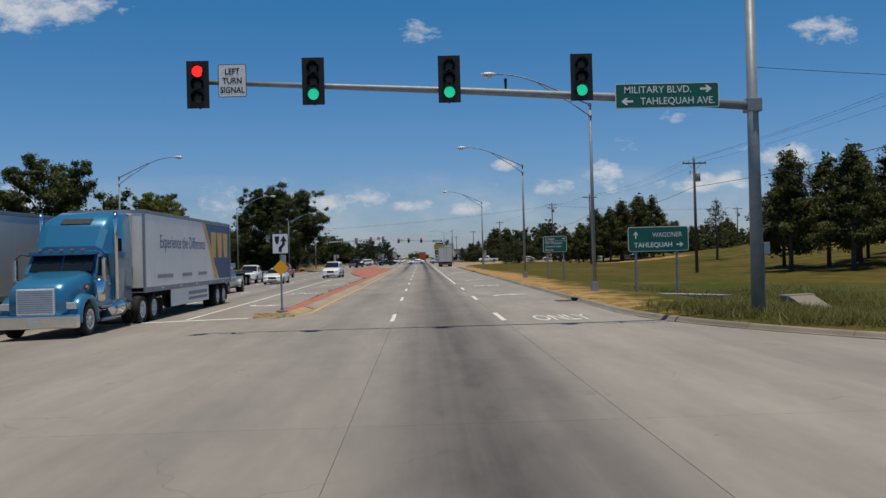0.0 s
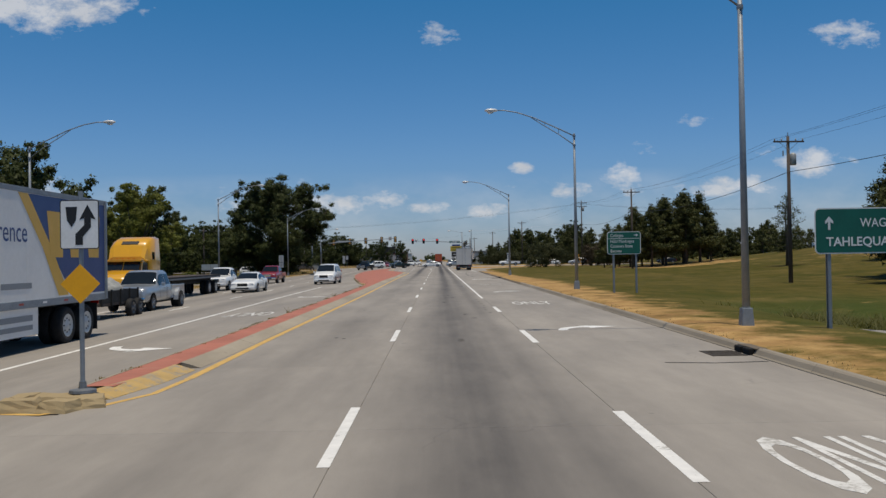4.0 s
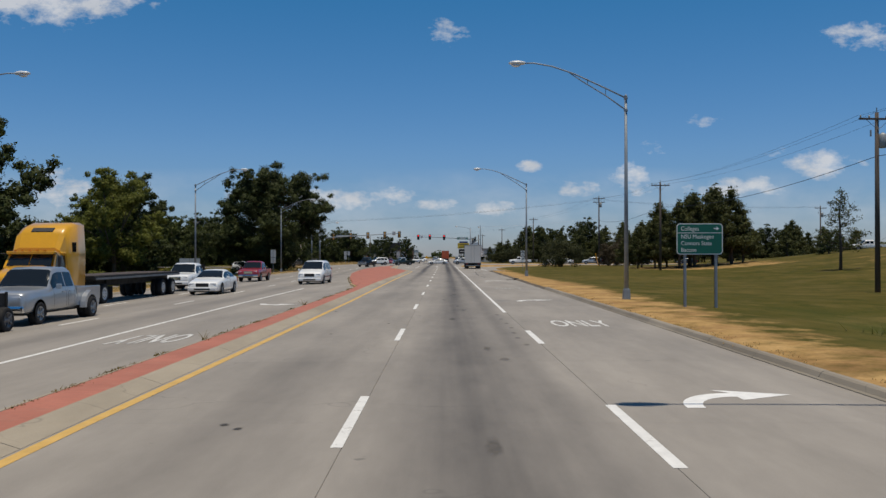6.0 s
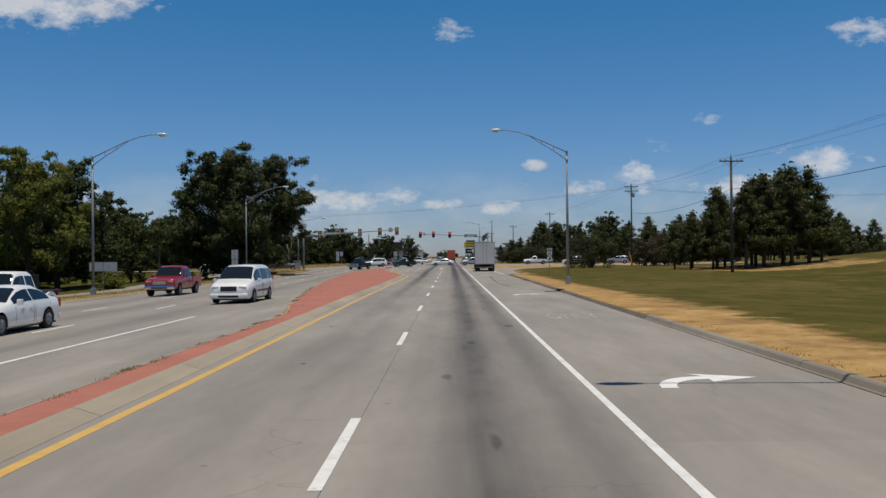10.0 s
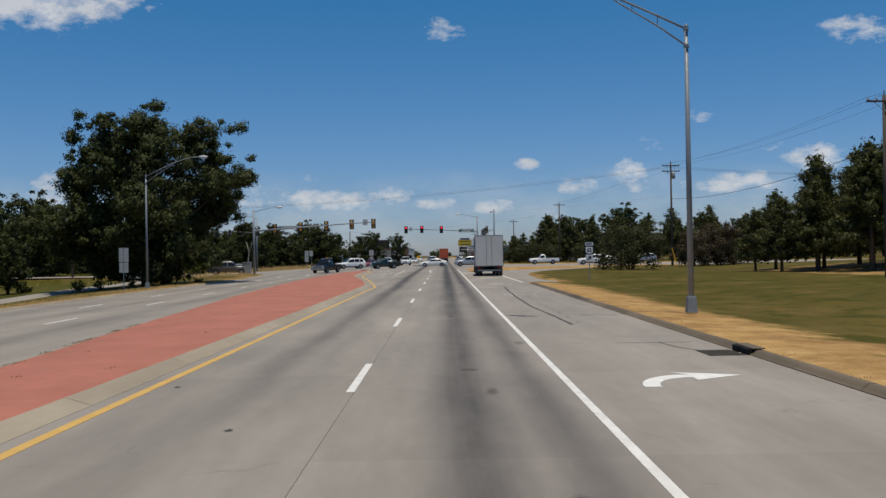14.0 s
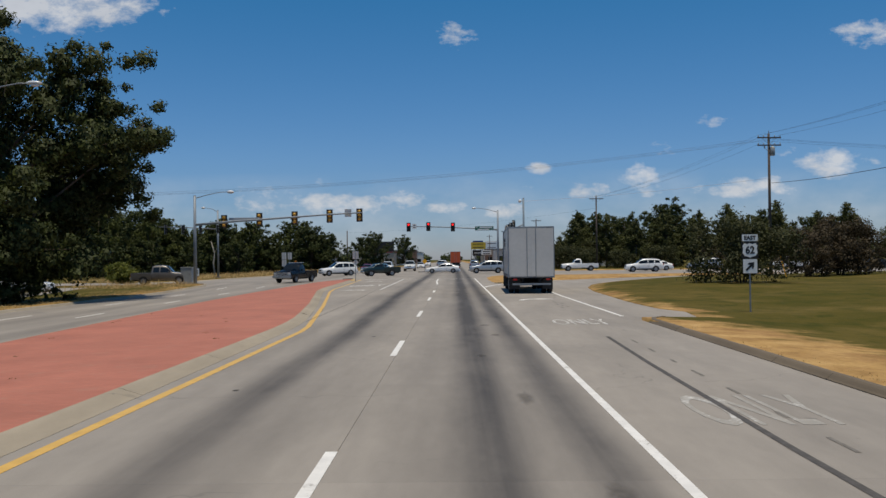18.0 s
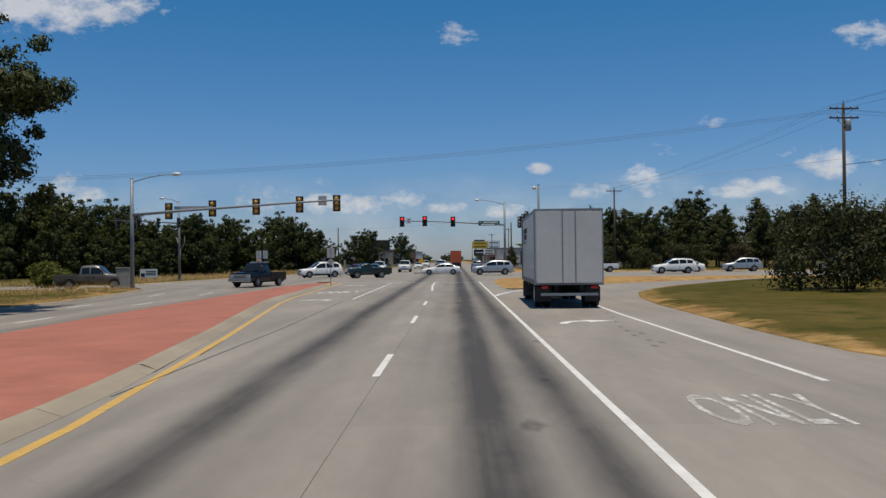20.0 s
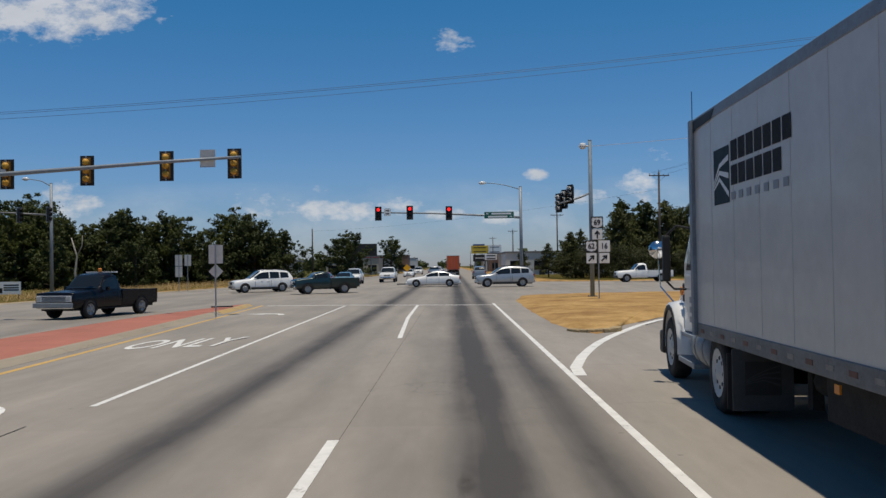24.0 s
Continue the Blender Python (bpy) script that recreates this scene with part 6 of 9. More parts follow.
class Shell:
    """A car body lofted through stations of (y, sill, belt, top, half width, half width of the top)."""
    FINE = 3

    def __init__(self, stations, hw):
        self.rows = []
        for y, zb, zm, zt, w, wt in eased(stations, self.FINE):
            w, wt, h = w * hw, wt * hw, zm - zb
            half = [(w * 0.86, zb), (w * 0.975, zb + h * 0.10), (w, zb + h * 0.34), (w * 0.995, zb + h * 0.70), (w * 0.955, zm), (wt * 1.0, zt - 0.10 * (zt - zm) - 0.012), (wt * 0.86, zt), (0.0, zt + 0.018)]
            self.rows.append([Vector((x, y, z)) for x, z in half] + [Vector((-x, y, z)) for x, z in reversed(half[:-1])])

    def body(self, name, paint, parent):
        return part(name, sections(bmesh.new(), self.rows), paint, parent, "", True)

    def at(self, i, c):
        i *= self.FINE
        i0, c0 = min(int(i), len(self.rows) - 2), min(int(c), 13)
        u, v = i - i0, c - c0
        r0, r1 = self.rows[i0], self.rows[i0 + 1]
        return (r0[c0].lerp(r0[c0 + 1], v)).lerp(r1[c0].lerp(r1[c0 + 1], v), u)

    def pane(self, name, parent, i0, i1, c0, c1, n=8, m=4, mat=None, label="dark tinted pane", lift=0.011):
        """A pane that follows the shell, standing 7 mm proud."""
        bm = bmesh.new()
        grid = [[self.at(i0 + (i1 - i0) * i / n, c0 + (c1 - c0) * k / m) for k in range(m + 1)] for i in range(n + 1)]
        mid = grid[n // 2][m // 2]
        nn = (grid[-1][m // 2] - grid[0][m // 2]).cross(grid[n // 2][-1] - grid[n // 2][0]).normalized()
        if nn.dot(mid - Vector((0, mid.y * 0.6, 0.9))) < 0:
            nn = -nn
        top = [[bm.verts.new(p + nn * lift) for p in row] for row in grid]
        for a, b in zip(top, top[1:]):
            for k in range(m):
                bm.faces.new((a[k], a[k + 1], b[k + 1], b[k]))
        rim = top[0] + [r[-1] for r in top[1:]] + list(reversed(top[-1][:-1])) + [r[0] for r in reversed(top[1:-1])]
        low = [bm.verts.new(v.co - nn * 0.04) for v in rim]
        for k in range(len(rim)):
            j = (k + 1) % len(rim)
            bm.faces.new((rim[k], rim[j], low[j], low[k]))
        bmesh.ops.recalc_face_normals(bm, faces=bm.faces)
        return part(name, bm, mat or GLASS, parent, label)

    def glaze(self, body, cowl, front, back, tail, sides):
        """Windscreen, rear window and side windows; the numbers are station places."""
        self.pane("windscreen", body, cowl + (front - cowl) * 0.06, cowl + (front - cowl) * 0.93, 5.25, 8.75, 8, 10, lift=0.02)
        if tail is not None:
            self.pane("rear_window", body, back + (tail - back) * 0.12, back + (tail - back) * 0.85, 5.35, 8.65, 8, 10, lift=0.016)
        for i0, i1 in sides:
            self.pane("side_window", body, i0, i1, 4.10, 4.86, 8, 3)
            self.pane("side_window", body, i0, i1, 9.90, 9.14, 8, 3)
        for i in sorted({round(k, 2) for i0, i1 in sides for k in (i0 + 0.12, i1 + 0.06)}):
            for c0, c1 in ((0.9, 4.1), (13.1, 9.9)):
                self.pane("door_seam", body, i - 0.012, i + 0.012, c0, c1, 1, 6, TRIM_BLACK, "", 0.003)


def add_common(t, L, W, H, paint, zb, hood, wb_r, front_axle, rear_axle, wr=0.33, tyre=0.22, rim=RIM, grille=TRIM_BLACK, bumper=None, tail_z=0.85, roofbits=False, mirror_z=1.0, mirror_y=0.8, lamp_z=0.68, deck=None):
    hw, y1, y0 = W / 2, L / 2, -L / 2
    for y in (front_axle, rear_axle):
        for s in (-1, 1):
            # Black half ring laid on the uncut body as the wheel well's shade.
            am = bmesh.new()
            ring = [[am.verts.new((s * (hw + 0.007), y + r * math.cos(a), wr * 1.03 + r * math.sin(a))) for a in (radians(-14 + 13 * i) for i in range(17))] for r in (wr * 0.55, wr * 1.16)]
            for i in range(16):
                am.faces.new((ring[0][i], ring[0][i + 1], ring[1][i + 1], ring[1][i]))
            bmesh.ops.solidify(am, geom=am.faces, thickness=0.02)
            part("wheel_arch", am, TRIM_BLACK, t, "dark ring painted for the shade in the wheel well")
            wheel(t, s * (hw - tyre / 2 + 0.015), y, wr, tyre, rim, s)
    for s in (-1, 1):
        part("headlamp", boxed(s * hw * 0.66 - 0.18, s * hw * 0.66 + 0.18, y1 - 0.16, y1 - 0.01, lamp_z - 0.06, lamp_z + 0.07, 0.05), HEADLAMP, t)
        part("tail_lamp", boxed(s * hw * 0.86 - 0.08, s * hw * 0.86 + 0.09, y0 - 0.008, y0 + 0.1, tail_z - 0.14, tail_z + 0.14, 0.015), TAILLAMP, t)
        m = part("mirror", boxed(s * (hw + 0.03), s * (hw + 0.2), mirror_y - 0.06, mirror_y + 0.05, mirror_z - 0.02, mirror_z + 0.15, 0.03), paint, t)
        for yy in (0.35, -0.55):
            part("door_handle", boxed(s * hw - 0.01, s * hw + 0.022, yy * 0.6 - 0.09, yy * 0.6 + 0.09, mirror_z - 0.16, mirror_z - 0.12, 0.006), paint, t)
    part("grille", boxed(-hw * 0.40, hw * 0.40, y1 - 0.05, y1 + 0.012, lamp_z - 0.16, lamp_z + 0.07, 0.015), grille, t)
    part("front_bumper", boxed(-hw * 0.93, hw * 0.93, y1 - 0.22, y1 + 0.05, zb + 0.02, zb + 0.27, 0.09), bumper or paint, t)
    part("rear_bumper", boxed(-hw * 0.95, hw * 0.95, y0 - 0.06, y0 + 0.2, zb + 0.04, zb + 0.29, 0.08), bumper or paint, t)
    part("air_intake", boxed(-hw * 0.5, hw * 0.5, y1 + 0.045, y1 + 0.056, zb + 0.07, zb + 0.17), TRIM_BLACK, t)
    part("number_plate", boxed(-0.16, 0.16, y0 - 0.07, y0 - 0.058, zb + 0.1, zb + 0.24), PLATE, t)
    part("underbody", boxed(-hw * 0.85, hw * 0.85, y0 + 0.2, y1 - 0.2, zb - 0.06, zb + 0.12), CHASSIS, t)


def sedan(name, label, paint, L=4.9, W=1.86, H=1.47):
    t = thing(name, label, "car")
    e, k = L / 2, H / 1.47
    sh = Shell([(e, 0.34, 0.56, 0.60, 0.74, 0.62), (e - 0.07, 0.24, 0.64, 0.70, 0.90, 0.78), (e - 0.32, 0.20, 0.72, 0.79, 0.97, 0.84), (1.45, 0.20, 0.83, 0.90, 1.0, 0.87), (1.0, 0.20, 0.88, 0.97, 1.0, 0.87),
                (0.55, 0.20, 0.91, 1.21, 1.0, 0.78), (0.08, 0.20, 0.93, 1.40 * k, 1.0, 0.69), (-0.45, 0.20, 0.94, H, 1.0, 0.67), (-1.0, 0.20, 0.95, 1.44 * k, 1.0, 0.66), (-1.5, 0.20, 0.96, 1.29 * k, 1.0, 0.70),
                (-1.95, 0.20, 0.97, 1.07, 1.0, 0.82), (-e + 0.22, 0.22, 0.95, 1.03, 0.97, 0.83), (-e + 0.06, 0.26, 0.88, 0.97, 0.92, 0.8), (-e, 0.36, 0.74, 0.82, 0.86, 0.72)], W / 2)
    body = sh.body("body", paint, t)
    sh.glaze(body, 4, 6, 8, 10, ((4.75, 7.05), (7.18, 9.25)))
    add_common(t, L, W, H, paint, 0.22, 0.9, 0, e - 0.95, -e + 1.0, mirror_z=0.92, mirror_y=0.62, tail_z=0.82, lamp_z=0.62)
    return t


def suv(name, label, paint, L=4.95, W=1.95, H=1.82, grille=TRIM_BLACK, rack=True, trim=None):
    t = thing(name, label, "car")
    e = L / 2
    sh = Shell([(e, 0.46, 0.74, 0.80, 0.78, 0.62), (e - 0.10, 0.34, 0.88, 0.95, 0.93, 0.80), (e - 0.40, 0.30, 0.98, 1.05, 0.99, 0.86), (1.50, 0.30, 1.03, 1.11, 1.0, 0.88), (1.22, 0.30, 1.05, 1.16, 1.0, 0.88),
                (0.74, 0.30, 1.07, 1.48, 1.0, 0.80), (0.22, 0.30, 1.09, H - 0.08, 1.0, 0.73), (-0.45, 0.30, 1.10, H, 1.0, 0.73), (-1.30, 0.30, 1.13, H - 0.03, 1.0, 0.71), (-e + 0.52, 0.31, 1.16, H - 0.13, 0.99, 0.68),
                (-e + 0.20, 0.33, 1.15, H - 0.44, 0.98, 0.76), (-e + 0.05, 0.38, 1.06, 1.14, 0.95, 0.82), (-e, 0.46, 0.90, 0.96, 0.92, 0.78)], W / 2)
    body = sh.body("body", paint, t)
    sh.glaze(body, 4, 6, 9, 10.9, ((4.8, 6.95), (7.06, 8.02), (8.14, 9.15)))
    add_common(t, L, W, H, paint, 0.32, 1.06, 0, e - 0.95, -e + 1.05, 0.38, 0.25, mirror_z=1.08, mirror_y=0.8, tail_z=1.0, lamp_z=0.84, grille=grille, bumper=trim)
    for s in (-1, 1):
        part("sill_cladding", boxed(s * W / 2 - 0.03, s * W / 2 + 0.008, -e + 1.5, e - 1.45, 0.28, 0.46, 0.02), TRIM_BLACK, t, "dark lower cladding")
    if rack:
        for s in (-1, 1):
            part("roof_rail", boxed(s * W * 0.33 - 0.02, s * W * 0.33 + 0.02, -e + 0.8, 0.2, H - 0.005, H + 0.05, 0.01), TRIM_BLACK, t)
    return t


def van(name, label, paint, L=5.0, W=1.95, H=1.83):
    t = thing(name, label, "car")
    e = L / 2
    sh = Shell([(e, 0.36, 0.66, 0.72, 0.76, 0.64), (e - 0.08, 0.26, 0.78, 0.86, 0.92, 0.80), (e - 0.4, 0.22, 0.90, 0.99, 0.98, 0.86), (1.75, 0.22, 0.98, 1.07, 1.0, 0.87), (1.5, 0.22, 1.0, 1.13, 1.0, 0.87),
                (1.05, 0.22, 1.02, 1.45, 1.0, 0.80), (0.55, 0.22, 1.03, H - 0.08, 1.0, 0.74), (-0.2, 0.22, 1.04, H, 1.0, 0.75), (-1.3, 0.22, 1.05, H - 0.01, 1.0, 0.75), (-e + 0.4, 0.22, 1.06, H - 0.07, 0.99, 0.73),
                (-e + 0.14, 0.24, 1.05, H - 0.42, 0.98, 0.78), (-e + 0.04, 0.28, 1.0, 1.10, 0.95, 0.84), (-e, 0.36, 0.82, 0.88, 0.92, 0.8)], W / 2)
    body = sh.body("body", paint, t)
    sh.glaze(body, 4, 6, 9, 10.9, ((4.75, 6.75), (6.9, 8.1), (8.22, 9.2)))
    add_common(t, L, W, H, paint, 0.24, 1.0, 0, e - 0.95, -e + 1.1, mirror_z=1.03, mirror_y=1.05, tail_z=1.1, lamp_z=0.76)
    for s in (-1, 1):
        part("side_moulding", boxed(s * W / 2 - 0.01, s * W / 2 + 0.015, -1.2, 1.0, 0.55, 0.62), TRIM_BLACK, t)
    return t


def pickup(name, label, paint, L=5.7, W=1.98, H=1.9, crew=True, grille=CHROME, bumper=CHROME, dually=False, light_bar=False, flatbed=False, square=False):
    t = thing(name, label, "pickup truck")
    zb, hw, e = 0.42, W / 2, L / 2
    cab_r = -0.85 if crew else -0.25
    nose = [(e, 0.46, 1.0, 1.05, 0.95, 0.88), (e - 0.05, 0.44, 1.06, 1.12, 0.99, 0.92)] if square else [(e, 0.52, 0.86, 0.92, 0.82, 0.70), (e - 0.08, 0.44, 1.0, 1.07, 0.95, 0.82)]
    sh = Shell(nose + [(e - 0.4, zb, 1.06, 1.14, 0.99, 0.87), (1.5, zb, 1.12, 1.20, 1.0, 0.88), (1.2, zb, 1.13, 1.23, 1.0, 0.88),
                (0.9, zb, 1.14, 1.52, 1.0, 0.82), (0.6, zb, 1.15, H - 0.07, 1.0, 0.76), (0.2, zb, 1.15, H, 1.0, 0.76), (cab_r + 0.3, zb, 1.15, H - 0.02, 1.0, 0.75), (cab_r + 0.1, zb, 1.15, H - 0.10, 1.0, 0.76), (cab_r, zb, 1.14, 1.30, 0.99, 0.86)], hw)
    body = sh.body("body", paint, t)
    sh.glaze(body, 4, 6, 9, 9.95, ((4.8, 7.25), (7.38, 8.6)) if crew else ((4.8, 8.5),))
    yb = -L / 2
    if not flatbed:
        bed = part("bed", boxed(-hw * 0.97, hw * 0.97, yb + 0.02, cab_r - 0.03, zb + 0.08, 0.72), paint, t)
        for s in (-1, 1):
            part("bed_side", boxed(s * hw * (1.0 if s > 0 else 0.9) - (0.1 * hw if s > 0 else 0.1 * hw), s * hw * (1.0 if s > 0 else 0.9) + (0 if s > 0 else 0.0), yb + 0.02, cab_r - 0.03, 0.66, 1.16, 0.02), paint, bed)
        part("tailgate", boxed(-hw * 0.9, hw * 0.9, yb, yb + 0.08, 0.66, 1.14, 0.02), paint, bed)
        part("bulkhead", boxed(-hw * 0.9, hw * 0.9, cab_r - 0.1, cab_r - 0.03, 0.66, 1.14, 0.01), paint, bed)
        part("bed_liner", boxed(-hw * 0.88, hw * 0.88, yb + 0.09, cab_r - 0.11, 0.715, 0.75), TRIM_BLACK, bed)
    else:
        bed = part("bed", boxed(-hw * 1.1, hw * 1.1, yb, cab_r - 0.12, 0.95, 1.06, 0.02), CHASSIS, t, "black flat bed")
        rack = part("headache_rack", boxed(-hw * 0.95, hw * 0.95, cab_r - 0.2, cab_r - 0.12, 1.06, 1.75, 0.02), CHASSIS, t)
        for i in range(5):
            part("rack_bar", boxed(-0.75 + 0.34 * i, -0.70 + 0.34 * i, cab_r - 0.22, cab_r - 0.1, 1.06, 1.82), CHASSIS, rack)
    add_common(t, L, W, H, paint, zb, 1.1, 0, L / 2 - 1.0, -L / 2 + 1.2, 0.39, 0.26, mirror_z=1.18, mirror_y=0.85, tail_z=0.95, lamp_z=0.92, grille=grille, bumper=bumper)
    if dually:
        for s in (-1, 1):
            bm = bmesh.new()
            rings = [[(s * (hw - 0.02), -L / 2 + 1.2 + r * math.cos(a), 0.40 + r * math.sin(a)) for a in (i * math.pi / 9 for i in range(10))] for r in (0.46, 0.62)]
            va = [[bm.verts.new(p) for p in r] for r in rings]
            vb = [[bm.verts.new((p[0] + s * 0.2, p[1], p[2])) for p in r] for r in rings]
            for i in range(9):
                bm.faces.new((vb[0][i], vb[0][i + 1], vb[1][i + 1], vb[1][i]))
                bm.faces.new((va[1][i], va[1][i + 1], vb[1][i + 1], vb[1][i]))
                bm.faces.new((va[0][i], va[0][i + 1], vb[0][i + 1], vb[0][i]))
            bmesh.ops.recalc_face_normals(bm, faces=bm.faces)
            part("flared_fender", bm, paint, t)
            wheel(t, s * (hw + 0.1), -L / 2 + 1.2, 0.39, 0.24, RIM, s)
    if square:
        g = part("grille_frame", boxed(-hw * 0.9, hw * 0.9, e - 0.03, e + 0.02, 0.74, 1.0, 0.01), GRILLE_BRIGHT, t, "bright wide grille frame")
        for z in (0.765, 0.82, 0.875, 0.93):
            part("grille_slot", boxed(-hw * 0.62, hw * 0.62, e + 0.018, e + 0.026, z, z + 0.032), TRIM_BLACK, g)
        for s in (-1, 1):
            part("square_headlamp", boxed(s * hw * 0.76 - 0.1, s * hw * 0.76 + 0.1, e + 0.015, e + 0.035, 0.78, 0.96, 0.01), HEADLAMP, g)
        part("bumper_bar", boxed(-hw, hw, e + 0.02, e + 0.14, 0.5, 0.7, 0.03), GALV, t, "heavy steel bumper")
    if light_bar:
        b = part("light_bar", boxed(-0.8, 0.8, -0.2, -0.05, H + 0.02, H + 0.08, 0.01), LUMINAIRE, t)
        part("beacon", lathe(bmesh.new(), [(0.09, H + 0.07), (0.09, H + 0.2), (0.04, H + 0.24)], "z", (0, 0, 0), 10), AMBER, b, "amber beacon")
    return t


def put(ob, x, y, heading, dz=0.0):
    """Stand a vehicle on the road; heading 0 looks along +y, positive turns to the left."""
    ob.matrix_basis = Matrix.Translation((x, y, ground_z(x, y) + dz)) @ pose(0, 0, 0, 0, 0, heading)
    return ob


def truck_wheel(parent, x, y, r=0.51, w=0.28, side=1, dual=False, rim=RIM_PAINTED):
    if dual:
        wheel(parent, x - side * 0.34, y, r, w, RIM_DARK, side)
    return wheel(parent, x, y, r, w, rim, side, spokes=0)


def tractor(name, label, paint, sleeper=True, chrome=True, stacks=2, aero=False):
    """A highway tractor with a long hood. The front bumper is near y = 0 and the truck reaches back to -y."""
    t = thing(name, label, "truck")
    # hood
    hood = [(-0.15, 0.62, 1.45, 0.78), (-0.35, 0.6, 1.62, 0.86), (-1.0, 0.6, 1.80, 0.95), (-1.9, 0.6, 1.96, 1.0)] if not aero else [(-0.1, 0.55, 1.12, 0.80), (-0.45, 0.55, 1.42, 0.95), (-1.2, 0.6, 1.68, 1.02), (-1.75, 0.6, 1.80, 1.05)]
    half = lambda zb, zt, w: [(w * 0.82, zb), (w, zb + 0.2), (w * 1.0, zt - 0.36), (w * 0.98, zt - 0.22), (w * 0.92, zt - 0.10), (w * 0.80, zt - 0.02), (w * 0.60, zt + 0.015)]
    rings = [[(-x, y, z) for x, z in half(zb, zt, w)] + [(x, y, z) for x, z in reversed(half(zb, zt, w))] for y, zb, zt, w in eased(hood, 3)]
    hd = part("hood", sections(bmesh.new(), rings), paint, t, "", True)
    if chrome:
        g = part("grille", boxed(-0.55, 0.55, -0.16, -0.07, 0.72, 1.48, 0.04), GRILLE_BRIGHT, hd, "bright chrome grille")
        for i in range(11):
            part("grille_bar", boxed(-0.5, 0.5, -0.075, -0.055, 0.785 + i * 0.062, 0.797 + i * 0.062), GALV_DARK, g)
    else:
        part("grille", boxed(-0.5, 0.5, -0.12, -0.045, 0.7, 1.2, 0.04), TRIM_BLACK, hd)
    part("bumper", boxed(-1.2, 1.2, -0.30, 0.02, 0.32, 0.72, 0.05), CHROME if chrome else TRIM_BLACK if aero else paint, t, "shiny bumper" if chrome else "")
    part("number_plate", boxed(-0.16, 0.16, 0.02, 0.03, 0.42, 0.56), PLATE, t)
    for s in (-1, 1):
        bm = bmesh.new()
        rr = [[(s * x, -1.05 + r * math.cos(a), 0.55 + r * math.sin(a)) for a in (radians(-8 + 19.6 * i) for i in range(11))] for x, r in ((0.72, 0.62), (1.2, 0.60), (1.2, 0.70), (0.8, 0.78))]
        vs = [[bm.verts.new(p) for p in r] for r in rr]
        for a, b in zip(vs, vs[1:] + vs[:1]):
            for i in range(10):
                bm.faces.new((a[i], a[i + 1], b[i + 1], b[i]))
        bmesh.ops.recalc_face_normals(bm, faces=bm.faces)
        part("fender", bm, paint, t, "", True)
        if aero:
            lip = bmesh.new()
            rr = [[(s * x, -1.05 + r * math.cos(a), 0.55 + r * math.sin(a)) for a in (radians(-8 + 19.6 * i) for i in range(11))] for x, r in ((1.19, 0.585), (1.215, 0.585), (1.215, 0.665), (1.19, 0.665))]
            vs = [[lip.verts.new(p) for p in r] for r in rr]
            for a, b in zip(vs, vs[1:] + vs[:1]):
                for i in range(10):
                    lip.faces.new((a[i], a[i + 1], b[i + 1], b[i]))
            bmesh.ops.recalc_face_normals(lip, faces=lip.faces)
            part("fender_flare", lip, TRIM_BLACK, t, "black fender flare", True)
        part("headlamp", boxed(s * 0.93 - 0.17, s * 0.93 + 0.17, -0.42, -0.24, 0.86, 1.06, 0.03), HEADLAMP, t)
        part("turn_lamp", lathe(bmesh.new(), [(0.07, 0.0), (0.07, s * 0.05), (0.02, s * 0.06)], "x", (s * 1.0, -1.3, 1.45), 10), AMBER, hd)
        truck_wheel(t, s * 1.05, -1.05, side=s)
        if chrome:
            part("air_cleaner", lathe(bmesh.new(), [(0.05, 1.0), (0.17, 1.04), (0.18, 1.2), (0.18, 1.62), (0.15, 1.68), (0.09, 1.72), (0.02, 1.74)], "z", (s * 1.2, -1.78, 0), 16), CHROME, t, "polished air cleaner can", True)
    # cab
    w, zf = 1.08, 0.85
    roof = 2.55 if sleeper else 2.6
    cab = part("cab", sections(bmesh.new(), [[(-w, y, zf), (w, y, zf), (w, y2, 1.9), (w * 0.94, y3, roof), (-w * 0.94, y3, roof), (-w, y2, 1.9)] for y, y2, y3 in ((-1.75, -1.80, -2.25), (-3.2, -3.2, -3.2))]), paint, t)
    front = ((-w, -1.80, 1.9), (w, -1.80, 1.9), (w * 0.94, -2.25, roof), (-w * 0.94, -2.25, roof))
    for u0, u1 in ((0.05, 0.49), (0.51, 0.95)):
        window(cab, front, u0, u1, 0.08, 0.92, (0, 1, 0.4), "windscreen")
    part("sun_visor", boxed(-w * 0.96, w * 0.96, -2.28, -1.98, roof - 0.10, roof + 0.04, 0.03), paint, cab)
    for s in (-1, 1):
        side = ((s * w, -3.1, 1.75), (s * w, -1.85, 1.75), (s * w * 0.97, -2.2, roof - 0.12), (s * w * 0.97, -3.1, roof - 0.12))
        door = part("door", boxed(s * w - 0.012, s * w + 0.012, -3.12, -1.88, zf + 0.02, 1.74, 0.008), paint, cab)
        window(cab, side, 0.06, 0.93, 0.06, 0.95, (s, 0, 0.1), "side_window")
        part("door_handle", boxed(s * (w + 0.01), s * (w + 0.035), -3.0, -2.82, 1.5, 1.54), CHROME, door)
        mir = part("mirror", boxed(s * 1.36 - 0.06, s * 1.36 + 0.06, -1.88, -1.74, 1.62, 2.35, 0.03), CHROME if chrome else TRIM_BLACK, t)
        part("mirror_arm", bent_tube(bmesh.new(), [(s * 1.0, -2.0, 2.45), (s * 1.2, -1.85, 2.5), (s * 1.36, -1.81, 2.35)], 0.018), TRIM_BLACK, mir)
        part("lower_arm", bent_tube(bmesh.new(), [(s * 1.05, -2.0, 1.5), (s * 1.25, -1.85, 1.5), (s * 1.36, -1.81, 1.62)], 0.018), TRIM_BLACK, mir)
